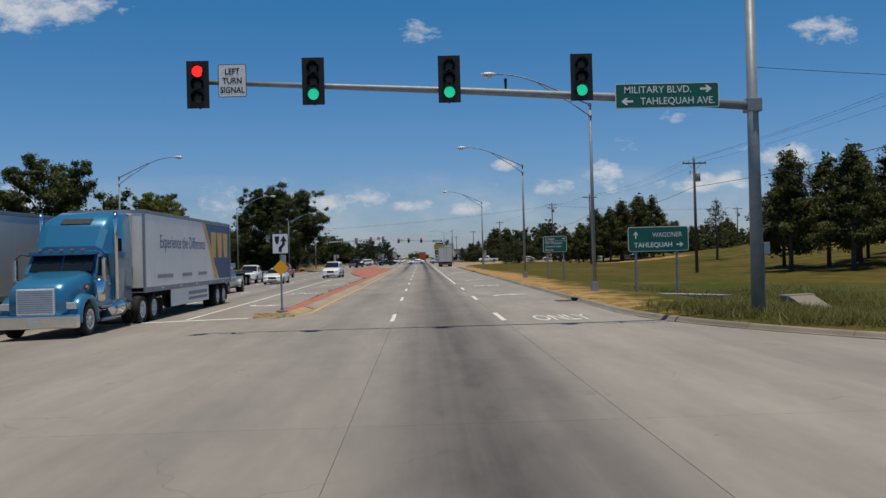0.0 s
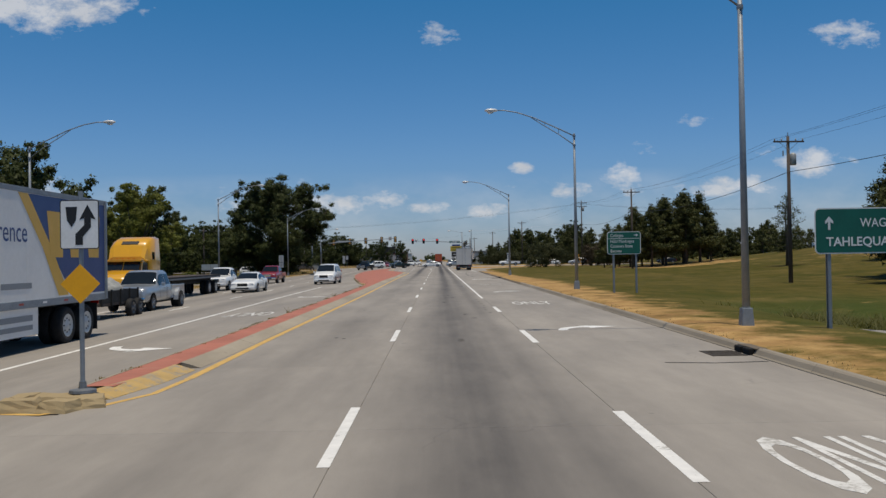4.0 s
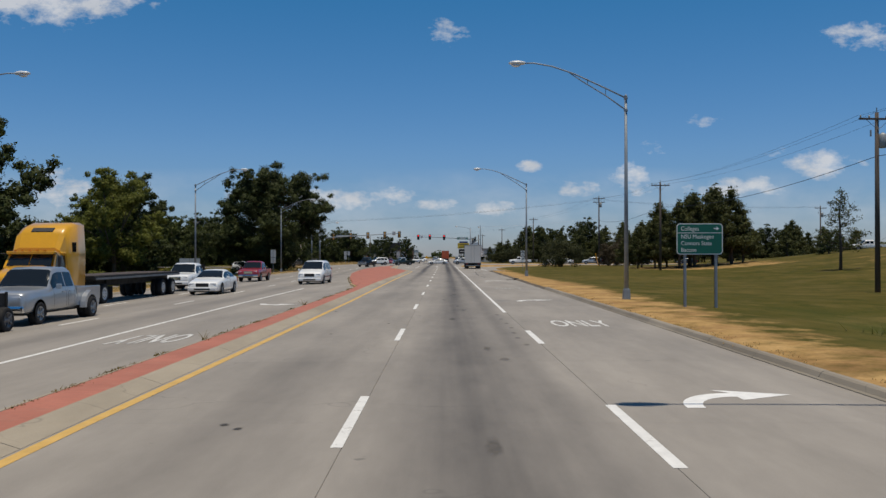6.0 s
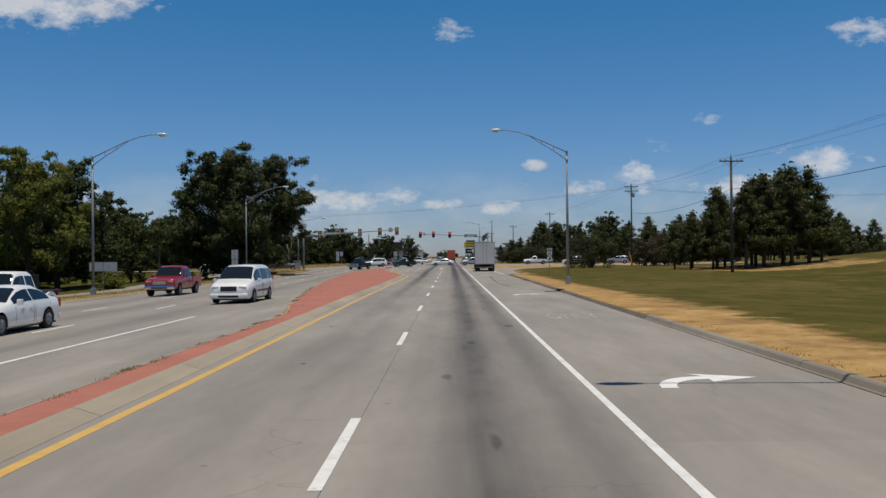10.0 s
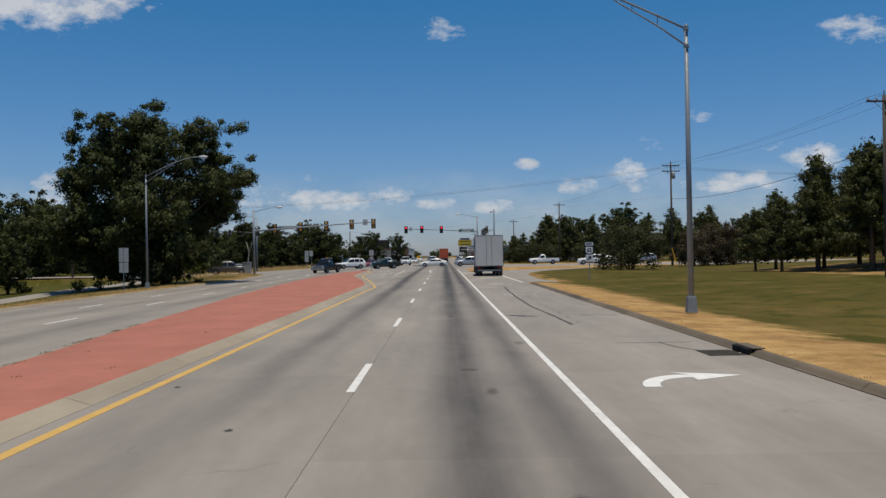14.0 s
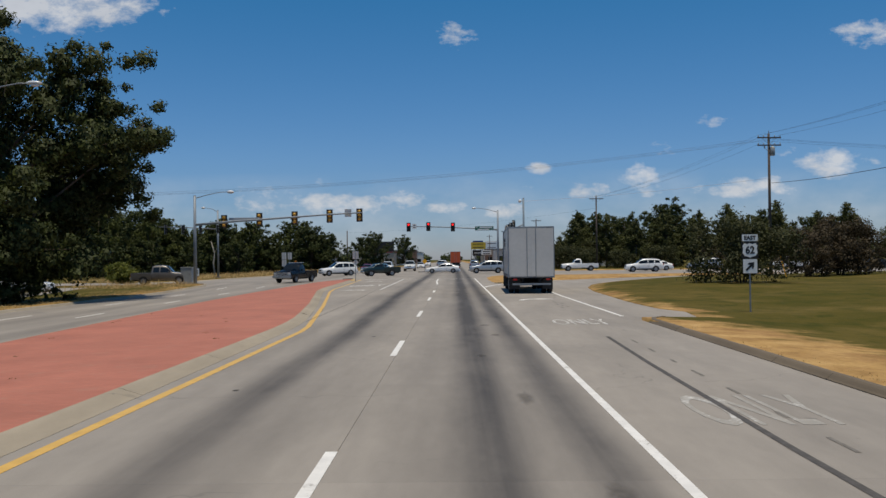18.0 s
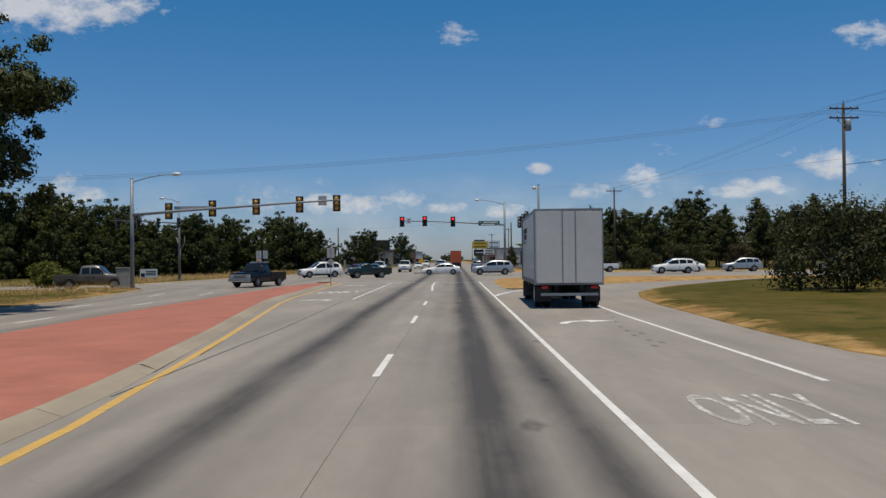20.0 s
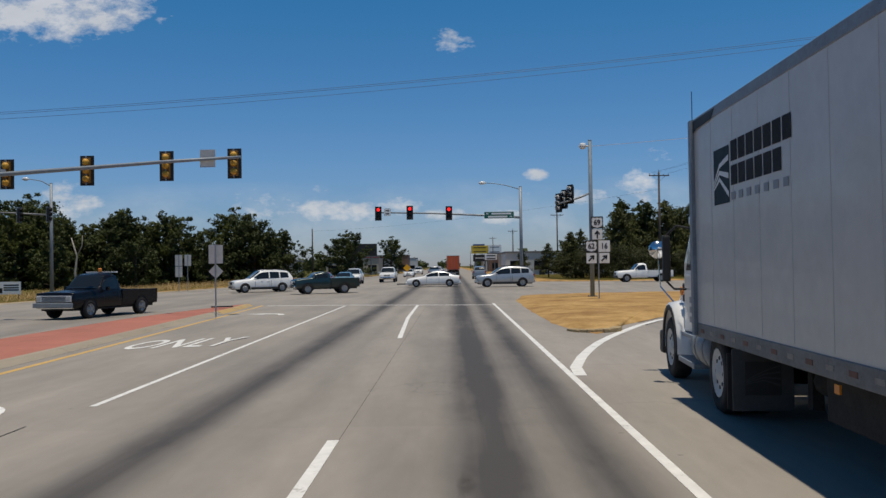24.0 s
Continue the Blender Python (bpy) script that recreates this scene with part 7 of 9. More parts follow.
        tank = part("fuel_tank", lathe(bmesh.new(), [(0.28, -4.6 if sleeper else -4.0), (0.31, -4.55 if sleeper else -3.95), (0.31, -3.0), (0.28, -2.95)], "y", (s * 0.92, 0, 0.72), 18), CHROME if chrome else GALV, t, "polished round fuel tank", True)
        for yy in (-3.2, -4.1 if sleeper else -3.7):
            part("tank_strap", lathe(bmesh.new(), [(0.318, yy - 0.04), (0.318, yy + 0.04)], "y", (s * 0.92, 0, 0.72), 18), GALV_DARK, tank)
        part("step", boxed(s * 1.02 - 0.2, s * 1.02 + 0.2, -3.1, -1.9, 0.38, 0.46, 0.015), GALV, t)
        part("step", boxed(s * 1.06 - 0.12, s * 1.06 + 0.12, -3.0, -2.0, 0.78, 0.84, 0.01), GALV, t)
    back = -3.2
    if sleeper:
        sl = [[(-1.13, y, zf), (1.13, y, zf), (1.16, y, 2.5), (1.08, y, zt), (0.85, y, zt + 0.12), (-0.85, y, zt + 0.12), (-1.08, y, zt), (-1.16, y, 2.5)] for y, zt in ((-2.6, 2.62), (-2.95, 3.25), (-3.5, 3.62), (-4.1, 3.78), (-4.95, 3.82))]
        for i, r in enumerate(sl[:2]):
            sl[i] = [(x, y, max(z, 2.5) if z < 1 else z) for x, y, z in r]
        sl[0] = [(x * 0.93, y, z) for x, y, z in sl[0]]
        sp = part("sleeper", sections(bmesh.new(), sl[1:]), paint, t, "", True)
        part("roof_fairing", sections(bmesh.new(), sl[:2]), paint, sp)
        part("lower_sleeper", boxed(-1.13, 1.13, -4.95, -3.2, zf, 2.6, 0.03), paint, sp)
        vb = bmesh.new()
        plate(vb, [(-0.48, -3.06, 3.45), (0.48, -3.06, 3.45), (0.48, -3.32, 3.625), (-0.48, -3.32, 3.625)], 0.03, (0, 0.67, 1))
        part("roof_vent", vb, TRIM_BLACK, sp, "dark slot in the roof fairing")
        for s in (-1, 1):
            part("sleeper_window", boxed(s * 1.15 - 0.02, s * 1.15 + 0.02, -3.95, -3.55, 2.55, 3.0, 0.02), GLASS, sp)
        for i in range(5):
            part("marker_lamp", boxed(-0.65 + 0.325 * i - 0.05, -0.65 + 0.325 * i + 0.05, -2.02, -1.94, roof + 0.055, roof + 0.10), AMBER, cab)
        back = -4.95
    else:
        bm = bmesh.new()
        sections(bm, [[(-w * 0.9, y, 2.6), (w * 0.9, y, 2.6), (w * 0.86, y, z), (-w * 0.86, y, z)] for y, z in ((-1.95, 2.66), (-2.4, 3.2), (-2.9, 3.75), (-3.15, 4.0))])
        part("roof_deflector", bm, paint, cab)
    for s in ((-1, 1) if stacks == 2 else ()):
        part("exhaust_pipe", bent_tube(bmesh.new(), [(s * 1.2, back - 0.12 + (1.8 if sleeper else 0), 1.0), (s * 1.2, back - 0.12 + (1.8 if sleeper else 0), 3.6), (s * 1.2, back - 0.18 + (1.8 if sleeper else 0), 3.85)], 0.075, 0.065, 12), CHROME, t, "chrome exhaust stack", True)
    rear = back - (2.9 if sleeper else 2.2)
    for s in (-1, 1):
        part("frame_rail", boxed(s * 0.43 - 0.05, s * 0.43 + 0.05, rear, -0.6, 0.72, 0.98), CHASSIS, t)
    part("axle_housing", lathe(bmesh.new(), [(0.1, -0.95), (0.22, -0.2), (0.22, 0.2), (0.1, 0.95)], "x", (0, rear + 1.5, 0.5), 12), CHASSIS, t)
    axles = (rear + 2.0, rear + 0.72) if sleeper else (rear + 0.9,)
    for y in axles:
        for s in (-1, 1):
            truck_wheel(t, s * 1.06, y, side=s, dual=True)
    for s in (-1, 1):
        part("mud_flap", boxed(s * 1.0 - 0.3, s * 1.0 + 0.3, rear - 0.02, rear, 0.2, 0.85), TRIM_BLACK, t)
    part("fifth_wheel", lathe(bmesh.new(), [(0.5, 0.98), (0.52, 1.02), (0.5, 1.08)], "z", (0, rear + 1.2, 0), 16), CHASSIS, t)
    return t, back, rear


def box_trailer(name, label, L, mat, reefer=False, skirt=True, W=2.6, z0=1.12, z1=4.05, axles=2, rib_step=1.22, skirt_mat=None, rail=GALV, tape=0.0):
    """A box trailer whose front face is at y = 0 and which reaches back to -L."""
    t = thing(name, label, "trailer")
    hw = W / 2
    part("box", boxed(-hw, hw, -L, 0, z0, z1, 0.025), mat, t)
    part("floor_rail", boxed(-hw - 0.012, hw + 0.012, -L, 0, z0 - 0.02, z0 + 0.17, 0.01), rail, t)
    part("top_rail", boxed(-hw - 0.012, hw + 0.012, -L, 0.012, z1 - 0.12, z1 + 0.012, 0.012), GALV, t)
    n = int(L / rib_step)
    for i in range(1, n):
        y = -L * i / n
        for s in (-1, 1):
            part("panel_seam", boxed(s * hw - 0.004, s * hw + 0.004, y - 0.012, y + 0.012, z0 + 0.2, z1 - 0.12), mat, t)
            if not tape:
                part("reflector", boxed(s * (hw + 0.011), s * (hw + 0.016), y + 0.2, y + 0.42, z0 + 0.06, z0 + 0.11), REFLECT_RED if i % 2 else SIGN_WHITE, t)
    for i in range(int((L - 0.4) / tape) if tape else 0):
        y = -0.3 - tape * i
        for s in (-1, 1):
            part("reflector", boxed(s * (hw + 0.011), s * (hw + 0.016), y - 0.16, y, z0 + 0.05, z0 + 0.10), TAPE_DULL if i % 2 else REFLECT_DULL, t)
    for s in (-1, 1):
        part("corner_post", boxed(s * hw - 0.05, s * hw + 0.014, -0.12, 0.014, z0, z1), GALV, t)
        part("rear_post", boxed(s * hw - 0.05, s * hw + 0.014, -L - 0.014, -L + 0.1, z0, z1), GALV, t)
        part("rear_door", boxed(min(0, s * hw * 0.97), max(0, s * hw * 0.97), -L - 0.03, -L, z0 + 0.06, z1 - 0.1, 0.01), mat, t)
        part("lock_rod", tube(bmesh.new(), (s * 0.25, -L - 0.05, z0 + 0.05), (s * 0.25, -L - 0.05, z1 - 0.1), 0.02, seg=6), GALV, t)
        part("tail_lamp", boxed(s * 0.95 - 0.12, s * 0.95 + 0.12, -L - 0.03, -L, z0 - 0.16, z0 - 0.06), TAILLAMP, t)
        part("frame_rail", boxed(s * 0.5 - 0.06, s * 0.5 + 0.06, -L + 0.1, -0.6, z0 - 0.28, z0 - 0.02), CHASSIS, t)
        part("landing_leg", boxed(s * 0.75 - 0.06, s * 0.75 + 0.06, -2.75, -2.62, 0.35, z0), CHASSIS, t)
        if skirt:
            sm = part("side_skirt", boxed(s * (hw - 0.05) - 0.012, s * (hw - 0.05) + 0.012, -L + 4.3, -3.4, 0.42, z0 - 0.02), skirt_mat or mat, t)
        part("mud_flap", boxed(s * 0.95 - 0.3, s * 0.95 + 0.3, -L + 0.55, -L + 0.57, 0.25, z0 - 0.1), TRIM_BLACK, t)
    for k in range(axles):
        y = -L + 1.35 + 1.25 * k
        for s in (-1, 1):
            truck_wheel(t, s * 1.13, y, side=s, dual=True)
        part("axle", tube(bmesh.new(), (-1.0, y, 0.5), (1.0, y, 0.5), 0.07, seg=8), CHASSIS, t)
    part("rear_guard", boxed(-1.1, 1.1, -L - 0.02, -L + 0.06, 0.5, 0.6), GALV, t)
    if reefer:
        u = part("cooling_unit", boxed(-0.95, 0.95, 0.01, 0.5, 2.0, 3.9, 0.05), TRAILER_WHITE, t)
        part("unit_grille", boxed(-0.7, 0.7, 0.5, 0.52, 2.9, 3.6), TRIM_BLACK, u)
    return t


def side_words(parent, text, y, z, size, mat, hw, side=1, wide=1.0, align="LEFT", bold=0.0, shear=0):
    """Words on a trailer's flank. side +1: the +x flank."""
    m = Matrix.Translation((side * (hw + 0.006), y, z)) @ pose(0, 0, 0, 90, 0, 90 * side)
    return lettering("lettering", text, size, mat, parent, m, wide, 0.001, align, bold=bold)


def side_panel(name, parent, pts, mat, hw, side=1, lift=0.004, label=""):
    bm = bmesh.new()
    plate(bm, [(side * (hw + lift), y, z) for y, z in pts], 0.002, (side, 0, 0))
    return part(name, bm, mat, parent, label)

# ---- traffic, as it stands ----
HW = 1.3
# blue tractor with a white refrigerated trailer, coming towards the junction
tr, back, rear = tractor("semi_tractor", "bright blue highway tractor with a chrome grille and sleeper", P_BLUE)
put(tr, -10.25, 36.2, 180)
for pan in (0,):
    bx = box_trailer("semi_trailer", "white refrigerated trailer with blue and gold graphics", 13.6, TRAILER_PALE, True)
    put(bx, -10.25, 36.2 - back + 0.75, 180)
side_words(bx, "Experience the Difference", -1.95, 2.72, 0.50, LOGO_BLUE, HW, -1, 0.88, "LEFT")
for s in (-1,):
    side_panel("graphic_panel", bx, [(-8.6, 3.92), (-13.5, 3.92), (-13.5, 1.34), (-11.2, 1.34), (-9.9, 2.6)], LOGO_BLUE, HW, s, label="dark blue graphic panel")
    side_panel("graphic_stripe", bx, [(-8.25, 3.92), (-8.75, 3.92), (-10.1, 2.5), (-11.0, 1.34), (-10.4, 1.34), (-9.5, 2.6)], LOGO_GOLD, HW, s, 0.007, label="gold curved stripe")
    for k in range(3):
        side_panel("logo_shape", bx, [(-9.75 - 1.2 * k, 3.55), (-10.75 - 1.2 * k, 3.55), (-10.65 - 1.2 * k, 2.35), (-9.95 - 1.2 * k, 2.35)], LOGO_GOLD, HW, s, 0.009, label="gold logo shape")
    for y0, y1 in ((-1.6, -3.6), (-4.9, -6.4), (-7.4, -8.9)):
        side_panel("lettering_bar", bx, [(y0, 1.72), (y1, 1.72), (y1, 1.58), (y0, 1.58)], INK_GREY, HW, s)
    side_panel("lettering_bar", bx, [(-5.9, 0.92), (-9.0, 0.92), (-9.0, 0.78), (-5.9, 0.78)], INK_GREY, HW - 0.035, s)
    side_panel("lettering_bar", bx, [(-5.9, 0.68), (-9.0, 0.68), (-9.0, 0.56), (-5.9, 0.56)], INK_GREY, HW - 0.035, s)

# a second trailer waiting in the outer lane
bx2 = box_trailer("semi_trailer", "plain pale grey box trailer in the outer lane", 13.6, TRAILER_WHITE, False, False)
put(bx2, -14.0, 34.2, 180)
# red tractor behind it
tr2, b2, r2_ = tractor("semi_tractor", "dark red highway tractor with a sleeper", P_DARKRED)
put(tr2, -16.6, 50.6, 180)
bx3 = box_trailer("semi_trailer", "short silver flat trailer behind the red tractor", 7.0, TRAILER_WHITE, False, False, z1=1.5)
put(bx3, -16.6, 50.6 - b2 + 0.9, 180)

# dark pickup towing a loaded trailer
put(pickup("pickup_truck", "dark blue crew-cab pickup with flared rear fenders", P_NAVY, crew=True, dually=True), -13.1, 58.7, 180)
ut = thing("utility_trailer", "dark tandem-axle trailer loaded under a grey tarpaulin", "trailer")
part("deck", boxed(-1.0, 1.0, -4.2, 0, 0.55, 0.68, 0.02), WOOD_DECK, ut)
for s in (-1, 1):
    part("side_board", boxed(s * 1.0 - 0.03, s * 1.0 + 0.03, -4.2, 0, 0.66, 1.15), CHASSIS, ut)
    for i in range(5):
        part("stake", boxed(s * 1.05 - 0.03, s * 1.05 + 0.03, -4.1 + i * 1.0, -4.02 + i * 1.0, 0.55, 1.2), CHASSIS, ut)
    for y in (-2.9, -3.75):
        wheel(ut, s * 1.15, y, 0.38, 0.24, RIM_DARK, s)
part("drawbar", tube(bmesh.new(), (0, 0, 0.6), (0, 1.3, 0.55), 0.06, seg=8), CHASSIS, ut)
part("tailboard", boxed(-1.0, 1.0, -4.24, -4.18, 0.66, 1.15), CHASSIS, ut)
put(ut, -13.1, 63.0, 180)
bm = bmesh.new()
bmesh.ops.create_icosphere(bm, subdivisions=4, radius=1)
for v in bm.verts:
    n = noise.noise(v.co * 2.3) * 0.22
    v.co = Vector((v.co.x * 0.95, v.co.y * 1.9, max(0, v.co.z) * (0.62 + n) + 0.05 * n))
load = link_mesh("covered_load", bm, TARP, smooth=True)
tagged(load, "grey tarpaulin heaped over a load on the trailer", "tarpaulin")
load.matrix_basis = Matrix.Translation((-13.1, 65.0, ground_z(-13.1, 65) + 1.05))

# yellow tractor with an empty flat trailer
tr3, b3, r3_ = tractor("semi_tractor", "yellow highway tractor with a sleeper cab", P_YELLOW, True, False, 0)
put(tr3, -16.9, 76.5, 180)
fb = thing("flatbed_trailer", "empty black flatbed trailer with a low deck", "trailer")
part("deck", boxed(-1.27, 1.27, -13.0, 0, 1.2, 1.4, 0.02), CHASSIS, fb)
for i in range(9):
    part("plank", boxed(-1.2 + 0.268 * i, -1.2 + 0.268 * i + 0.255, -12.95, -0.05, 1.4, 1.43), WOOD_DECK, fb)
for s in (-1, 1):
    part("beam", boxed(s * 0.5 - 0.08, s * 0.5 + 0.08, -12.8, -0.6, 0.85, 1.2), CHASSIS, fb)
    part("rub_rail", boxed(s * 1.3 - 0.02, s * 1.3 + 0.02, -12.9, -0.1, 1.22, 1.32), GALV_DARK, fb)
    part("landing_leg", boxed(s * 0.7 - 0.06, s * 0.7 + 0.06, -2.8, -2.68, 0.35, 1.2), CHASSIS, fb)
    for y in (-10.1, -11.9):
        truck_wheel(fb, s * 1.08, y, side=s, dual=True)
put(fb, -16.9, 76.5 - b3 + 0.8, 180)

put(pickup("pickup_truck", "silver-blue dual-wheel crew-cab pickup", P_SILVER, dually=True, L=5.9), -13.2, 71.5, 180)
put(sedan("sedan", "white four-door sedan coming along the far carriageway", P_WHITE), -13.0, 93.5, 180)
put(pickup("pickup_truck", "white flatbed pickup with a black headache rack", P_WHITE, flatbed=True, dually=True, bumper=P_WHITE), -17.0, 101.5, 180)
put(van("minivan", "white minivan coming along the inner lane", P_WHITE), -9.2, 109.5, 178)
put(pickup("pickup_truck", "red crew-cab pickup with chrome bumper", P_RED), -17.0, 122.8, 180)
put(sedan("sedan", "light blue sedan waiting beyond the junction", P_LIGHTBLUE), -10.4, 268, 180)
put(suv("suv", "white sport utility wagon behind the blue sedan", P_WHITE), -10.4, 277, 180)
put(pickup("pickup_truck", "white pickup queued beyond the junction", P_WHITE), -6.9, 285, 180)
put(sedan("sedan", "red sedan queued beyond the junction", P_RED), -13.7, 275, 180)

# traffic crossing the second junction
put(pickup("pickup_truck", "black regular-cab work pickup with an amber beacon", P_BLACK, L=5.6, crew=False, light_bar=True, square=True), -14.5, 213.9, 163)
put(suv("suv", "silver-white large sport utility wagon", P_WHITE, L=5.2, W=2.0, H=1.92, trim=P_SILVER), -15.1, 248.8, 118)
put(pickup("pickup_truck", "small dark green pickup truck", P_GREEN, L=5.0, W=1.78, H=1.66, crew=False), -8.4, 240.5, 112)
put(sedan("sedan", "white sedan crossing the junction", P_WHITE, L=5.05), -0.5, 255.8, 90)
put(suv("suv", "silver rounded sport utility wagon", P_SILVER, L=5.1, rack=True), 5.9, 251.4, 93)
put(pickup("pickup_truck", "white regular-cab pickup waiting at the cross street", P_WHITE, crew=False, bumper=TRIM_BLACK, grille=TRIM_BLACK), 20.8, 263.2, 90)
put(sedan("sedan", "white sedan queued on the cross street", P_WHITE), 31.5, 258, 84)
put(suv("suv", "silver wagon queued on the cross street", P_SILVER), 38.5, 257, 84)
put(pickup("pickup_truck", "white pickup on the cross street", P_WHITE), 50, 253.5, 86)
put(sedan("sedan", "dark sedan on the cross street", P_BLACK), 61, 252, 86)
put(suv("suv", "white wagon waiting before the dirt island", P_WHITE, L=5.1), 27.4, 247.8, 88)
# side road on the far side
put(pickup("pickup_truck", "dark grey pickup with pale bumper on the side road", P_BROWN, L=5.6), -27.9, 214.0, -80)
put(suv("suv", "white sport utility wagon on the side road", P_WHITE, L=4.6), -37.5, 206, -85)
# the lane ahead
ob = box_trailer("semi_trailer", "orange box trailer seen from behind", 13.0, ORANGE_BOX, False, False)
put(ob, 1.5, 366, 0)
tr4, b4, r4_ = tractor("semi_tractor", "white tractor before the orange trailer", P_WHITE, True, False, 0)
put(tr4, 1.5, 366 - b4 - 0.8, 0)
put(pickup("pickup_truck", "silver pickup far ahead in the inner lane", P_SILVER), -1.7, 318, 0)
put(suv("suv", "white wagon far ahead on the road", P_WHITE), -1.7, 352, 0)
put(suv("suv", "grey wagon far ahead in the turn lane", P_GREY), 5.2, 300, 0)
put(sedan("sedan", "grey sedan far ahead on the road", P_GREY), -1.8, 410, 0)
put(sedan("sedan", "white sedan coming from far ahead", P_WHITE), -6.8, 335, 180)
put(suv("suv", "white wagon coming from far ahead", P_WHITE), -6.8, 380, 180)
put(pickup("pickup_truck", "white pickup on the hill", P_WHITE), 76, 192, 80)

# white day-cab tractor and its box trailer in the turn lane
tr5, _, _ = tractor("semi_tractor", "white day-cab tractor with a roof deflector", P_WHITE, False, False, 0, True)
TX, TY, TH = 6.2, 191.2, -4.5
put(tr5, TX, TY, TH)
part("whip_aerial", tube(bmesh.new(), (-0.95, -2.0, 1.8), (-0.95, -2.0, 4.6), 0.012, 0.006, 6), TRIM_BLACK, tr5)
hm = part("hood_mirror", lathe(bmesh.new(), [(0.02, -0.06), (0.14, -0.03), (0.16, 0.02), (0.02, 0.05)], "y", (-1.25, -0.3, 2.15), 14), CHROME, tr5, "round convex hood mirror", True)
part("mirror_stalk", bent_tube(bmesh.new(), [(-1.0, -0.5, 1.2), (-1.22, -0.33, 1.5), (-1.25, -0.3, 2.05)], 0.014), CHROME, hm)
for z in (1.28, 1.46):
    part("hood_vent", boxed(-1.06, -1.02, -1.62, -1.48, z, z + 0.12, 0.02), TRIM_BLACK, tr5)
for z in (1.0, 1.15, 1.3):
    part("lettering_bar", boxed(-1.1, -1.094, -2.75, -2.25, z, z + 0.09), INK_GREY, tr5)
bx5 = box_trailer("semi_trailer", "white box trailer with a dark teal emblem", 9.0, TRAILER_GLOSS, False, False, z0=0.93, z1=3.85, axles=1, rib_step=0.9, rail=GALV_DARK, tape=0.45)
put(bx5, TX + math.sin(radians(TH)) * 3.55 * 1.0, TY - 3.55, 0)
bx5.matrix_basis = tr5.matrix_basis @ Matrix.Translation((0, -3.62, 0)) @ pose(0, 0, 0, 0, 0, 3.0)
side_panel("emblem", bx5, [(-1.05, 3.3), (-1.68, 3.3), (-1.68, 2.62), (-1.05, 2.62)], LOGO_TEAL, HW, -1, label="dark teal emblem square")
for k in range(3):
    side_panel("emblem_ray", bx5, [(-1.06, 2.80 + 0.04 * k), (-1.3, 2.90 + 0.08 * k), (-1.67, 2.68 + 0.22 * k), (-1.67, 2.75 + 0.22 * k), (-1.3, 2.95 + 0.08 * k), (-1.06, 2.82 + 0.04 * k)], SIGN_WHITE, HW, -1, 0.008)
for z0, z1, y1 in ((3.09, 3.33, -3.7), (2.81, 3.04, -3.7), (2.64, 2.73, -3.7)):
    for i in range(6 if z0 == 2.81 else 7):
        w = (y1 + 1.75) / 7
        y = -1.75 + w * i
        fat = 0.84 if z1 - z0 > 0.2 else 0.5
        side_panel("lettering_bar", bx5, [(y, z1), (y + w * fat, z1), (y + w * fat, z0), (y, z0)], INK_DARK if fat > 0.5 else INK_GREY, HW, -1)
part("marker_lamp", boxed(-1.31, -1.29, -4.6, -4.5, 0.8, 0.88), AMBER, bx5)
fl = part("emblem_flap", boxed(-1.30, -0.62, -5.66, -5.64, 0.22, 0.92, 0.004), FLAP_PALE, tr5, "pale mud flap with a dark emblem")
part("emblem_square", boxed(-1.16, -0.76, -5.667, -5.66, 0.40, 0.78), TRIM_BLACK, fl)
for k in range(4):
    fm = bmesh.new()
    plate(fm, [(-1.15, -5.669, 0.52 + 0.015 * k), (-0.95, -5.669, 0.56 + 0.035 * k), (-0.77, -5.669, 0.50 + 0.075 * k), (-0.77, -5.669, 0.52 + 0.075 * k), (-0.95, -5.669, 0.575 + 0.035 * k), (-1.15, -5.669, 0.53 + 0.015 * k)], 0.002, (0, 1, 0))
    part("emblem_ray", fm, FLAP_PALE, fl)
# Added block, not a known part: stands for the blackness under the trailer.
part("pallet_box", boxed(-1.05, 1.05, -6.1, -3.7, 0.42, 0.92, 0.02), CHASSIS, bx5, "dark block added for the shade under the trailer")
part("air_tank", lathe(bmesh.new(), [(0.1, -3.4), (0.16, -3.3), (0.16, -2.9), (0.1, -2.8)], "y", (-0.7, 0, 0.68), 12), CHASSIS, bx5, "", True)
side_panel("maker_mark", bx5, [(-0.08, 3.83), (-1.15, 3.83), (-1.0, 3.72), (-0.28, 3.70), (-0.08, 3.66)], TRIM_BLACK, HW, -1, 0.016, label="black maker's mark in the top corner")

# ---- trees and plants ----
def leaf_mesh(name, centres, ups, sides, faces, mat):
    """One mesh of separate small pointed leaves: centres, two half-axes each, and the way each faces."""
    n = len(centres)
    v = np.empty((n, 3, 3))
    away = np.einsum("ij,ij->i", np.cross(sides, ups), faces) < 0
    sides = np.where(away[:, None], -sides, sides)
    v[:, 0], v[:, 1], v[:, 2] = centres - sides - ups * 0.7, centres + sides - ups * 0.5, centres + ups
    me = bpy.data.meshes.new(name)
    me.vertices.add(3 * n)
    me.vertices.foreach_set("co", v.reshape(-1))
    me.loops.add(3 * n)
    me.loops.foreach_set("vertex_index", np.arange(3 * n, dtype=np.int32))
    me.polygons.add(n)
    me.polygons.foreach_set("loop_start", np.arange(0, 3 * n, 3, dtype=np.int32))
    me.update(calc_edges=True)
    me.materials.append(mat)
    faces = faces / (np.linalg.norm(faces, axis=1, keepdims=True) + 1e-6)
    me.normals_split_custom_set_from_vertices(np.repeat(faces, 3, 0).tolist())
    return me


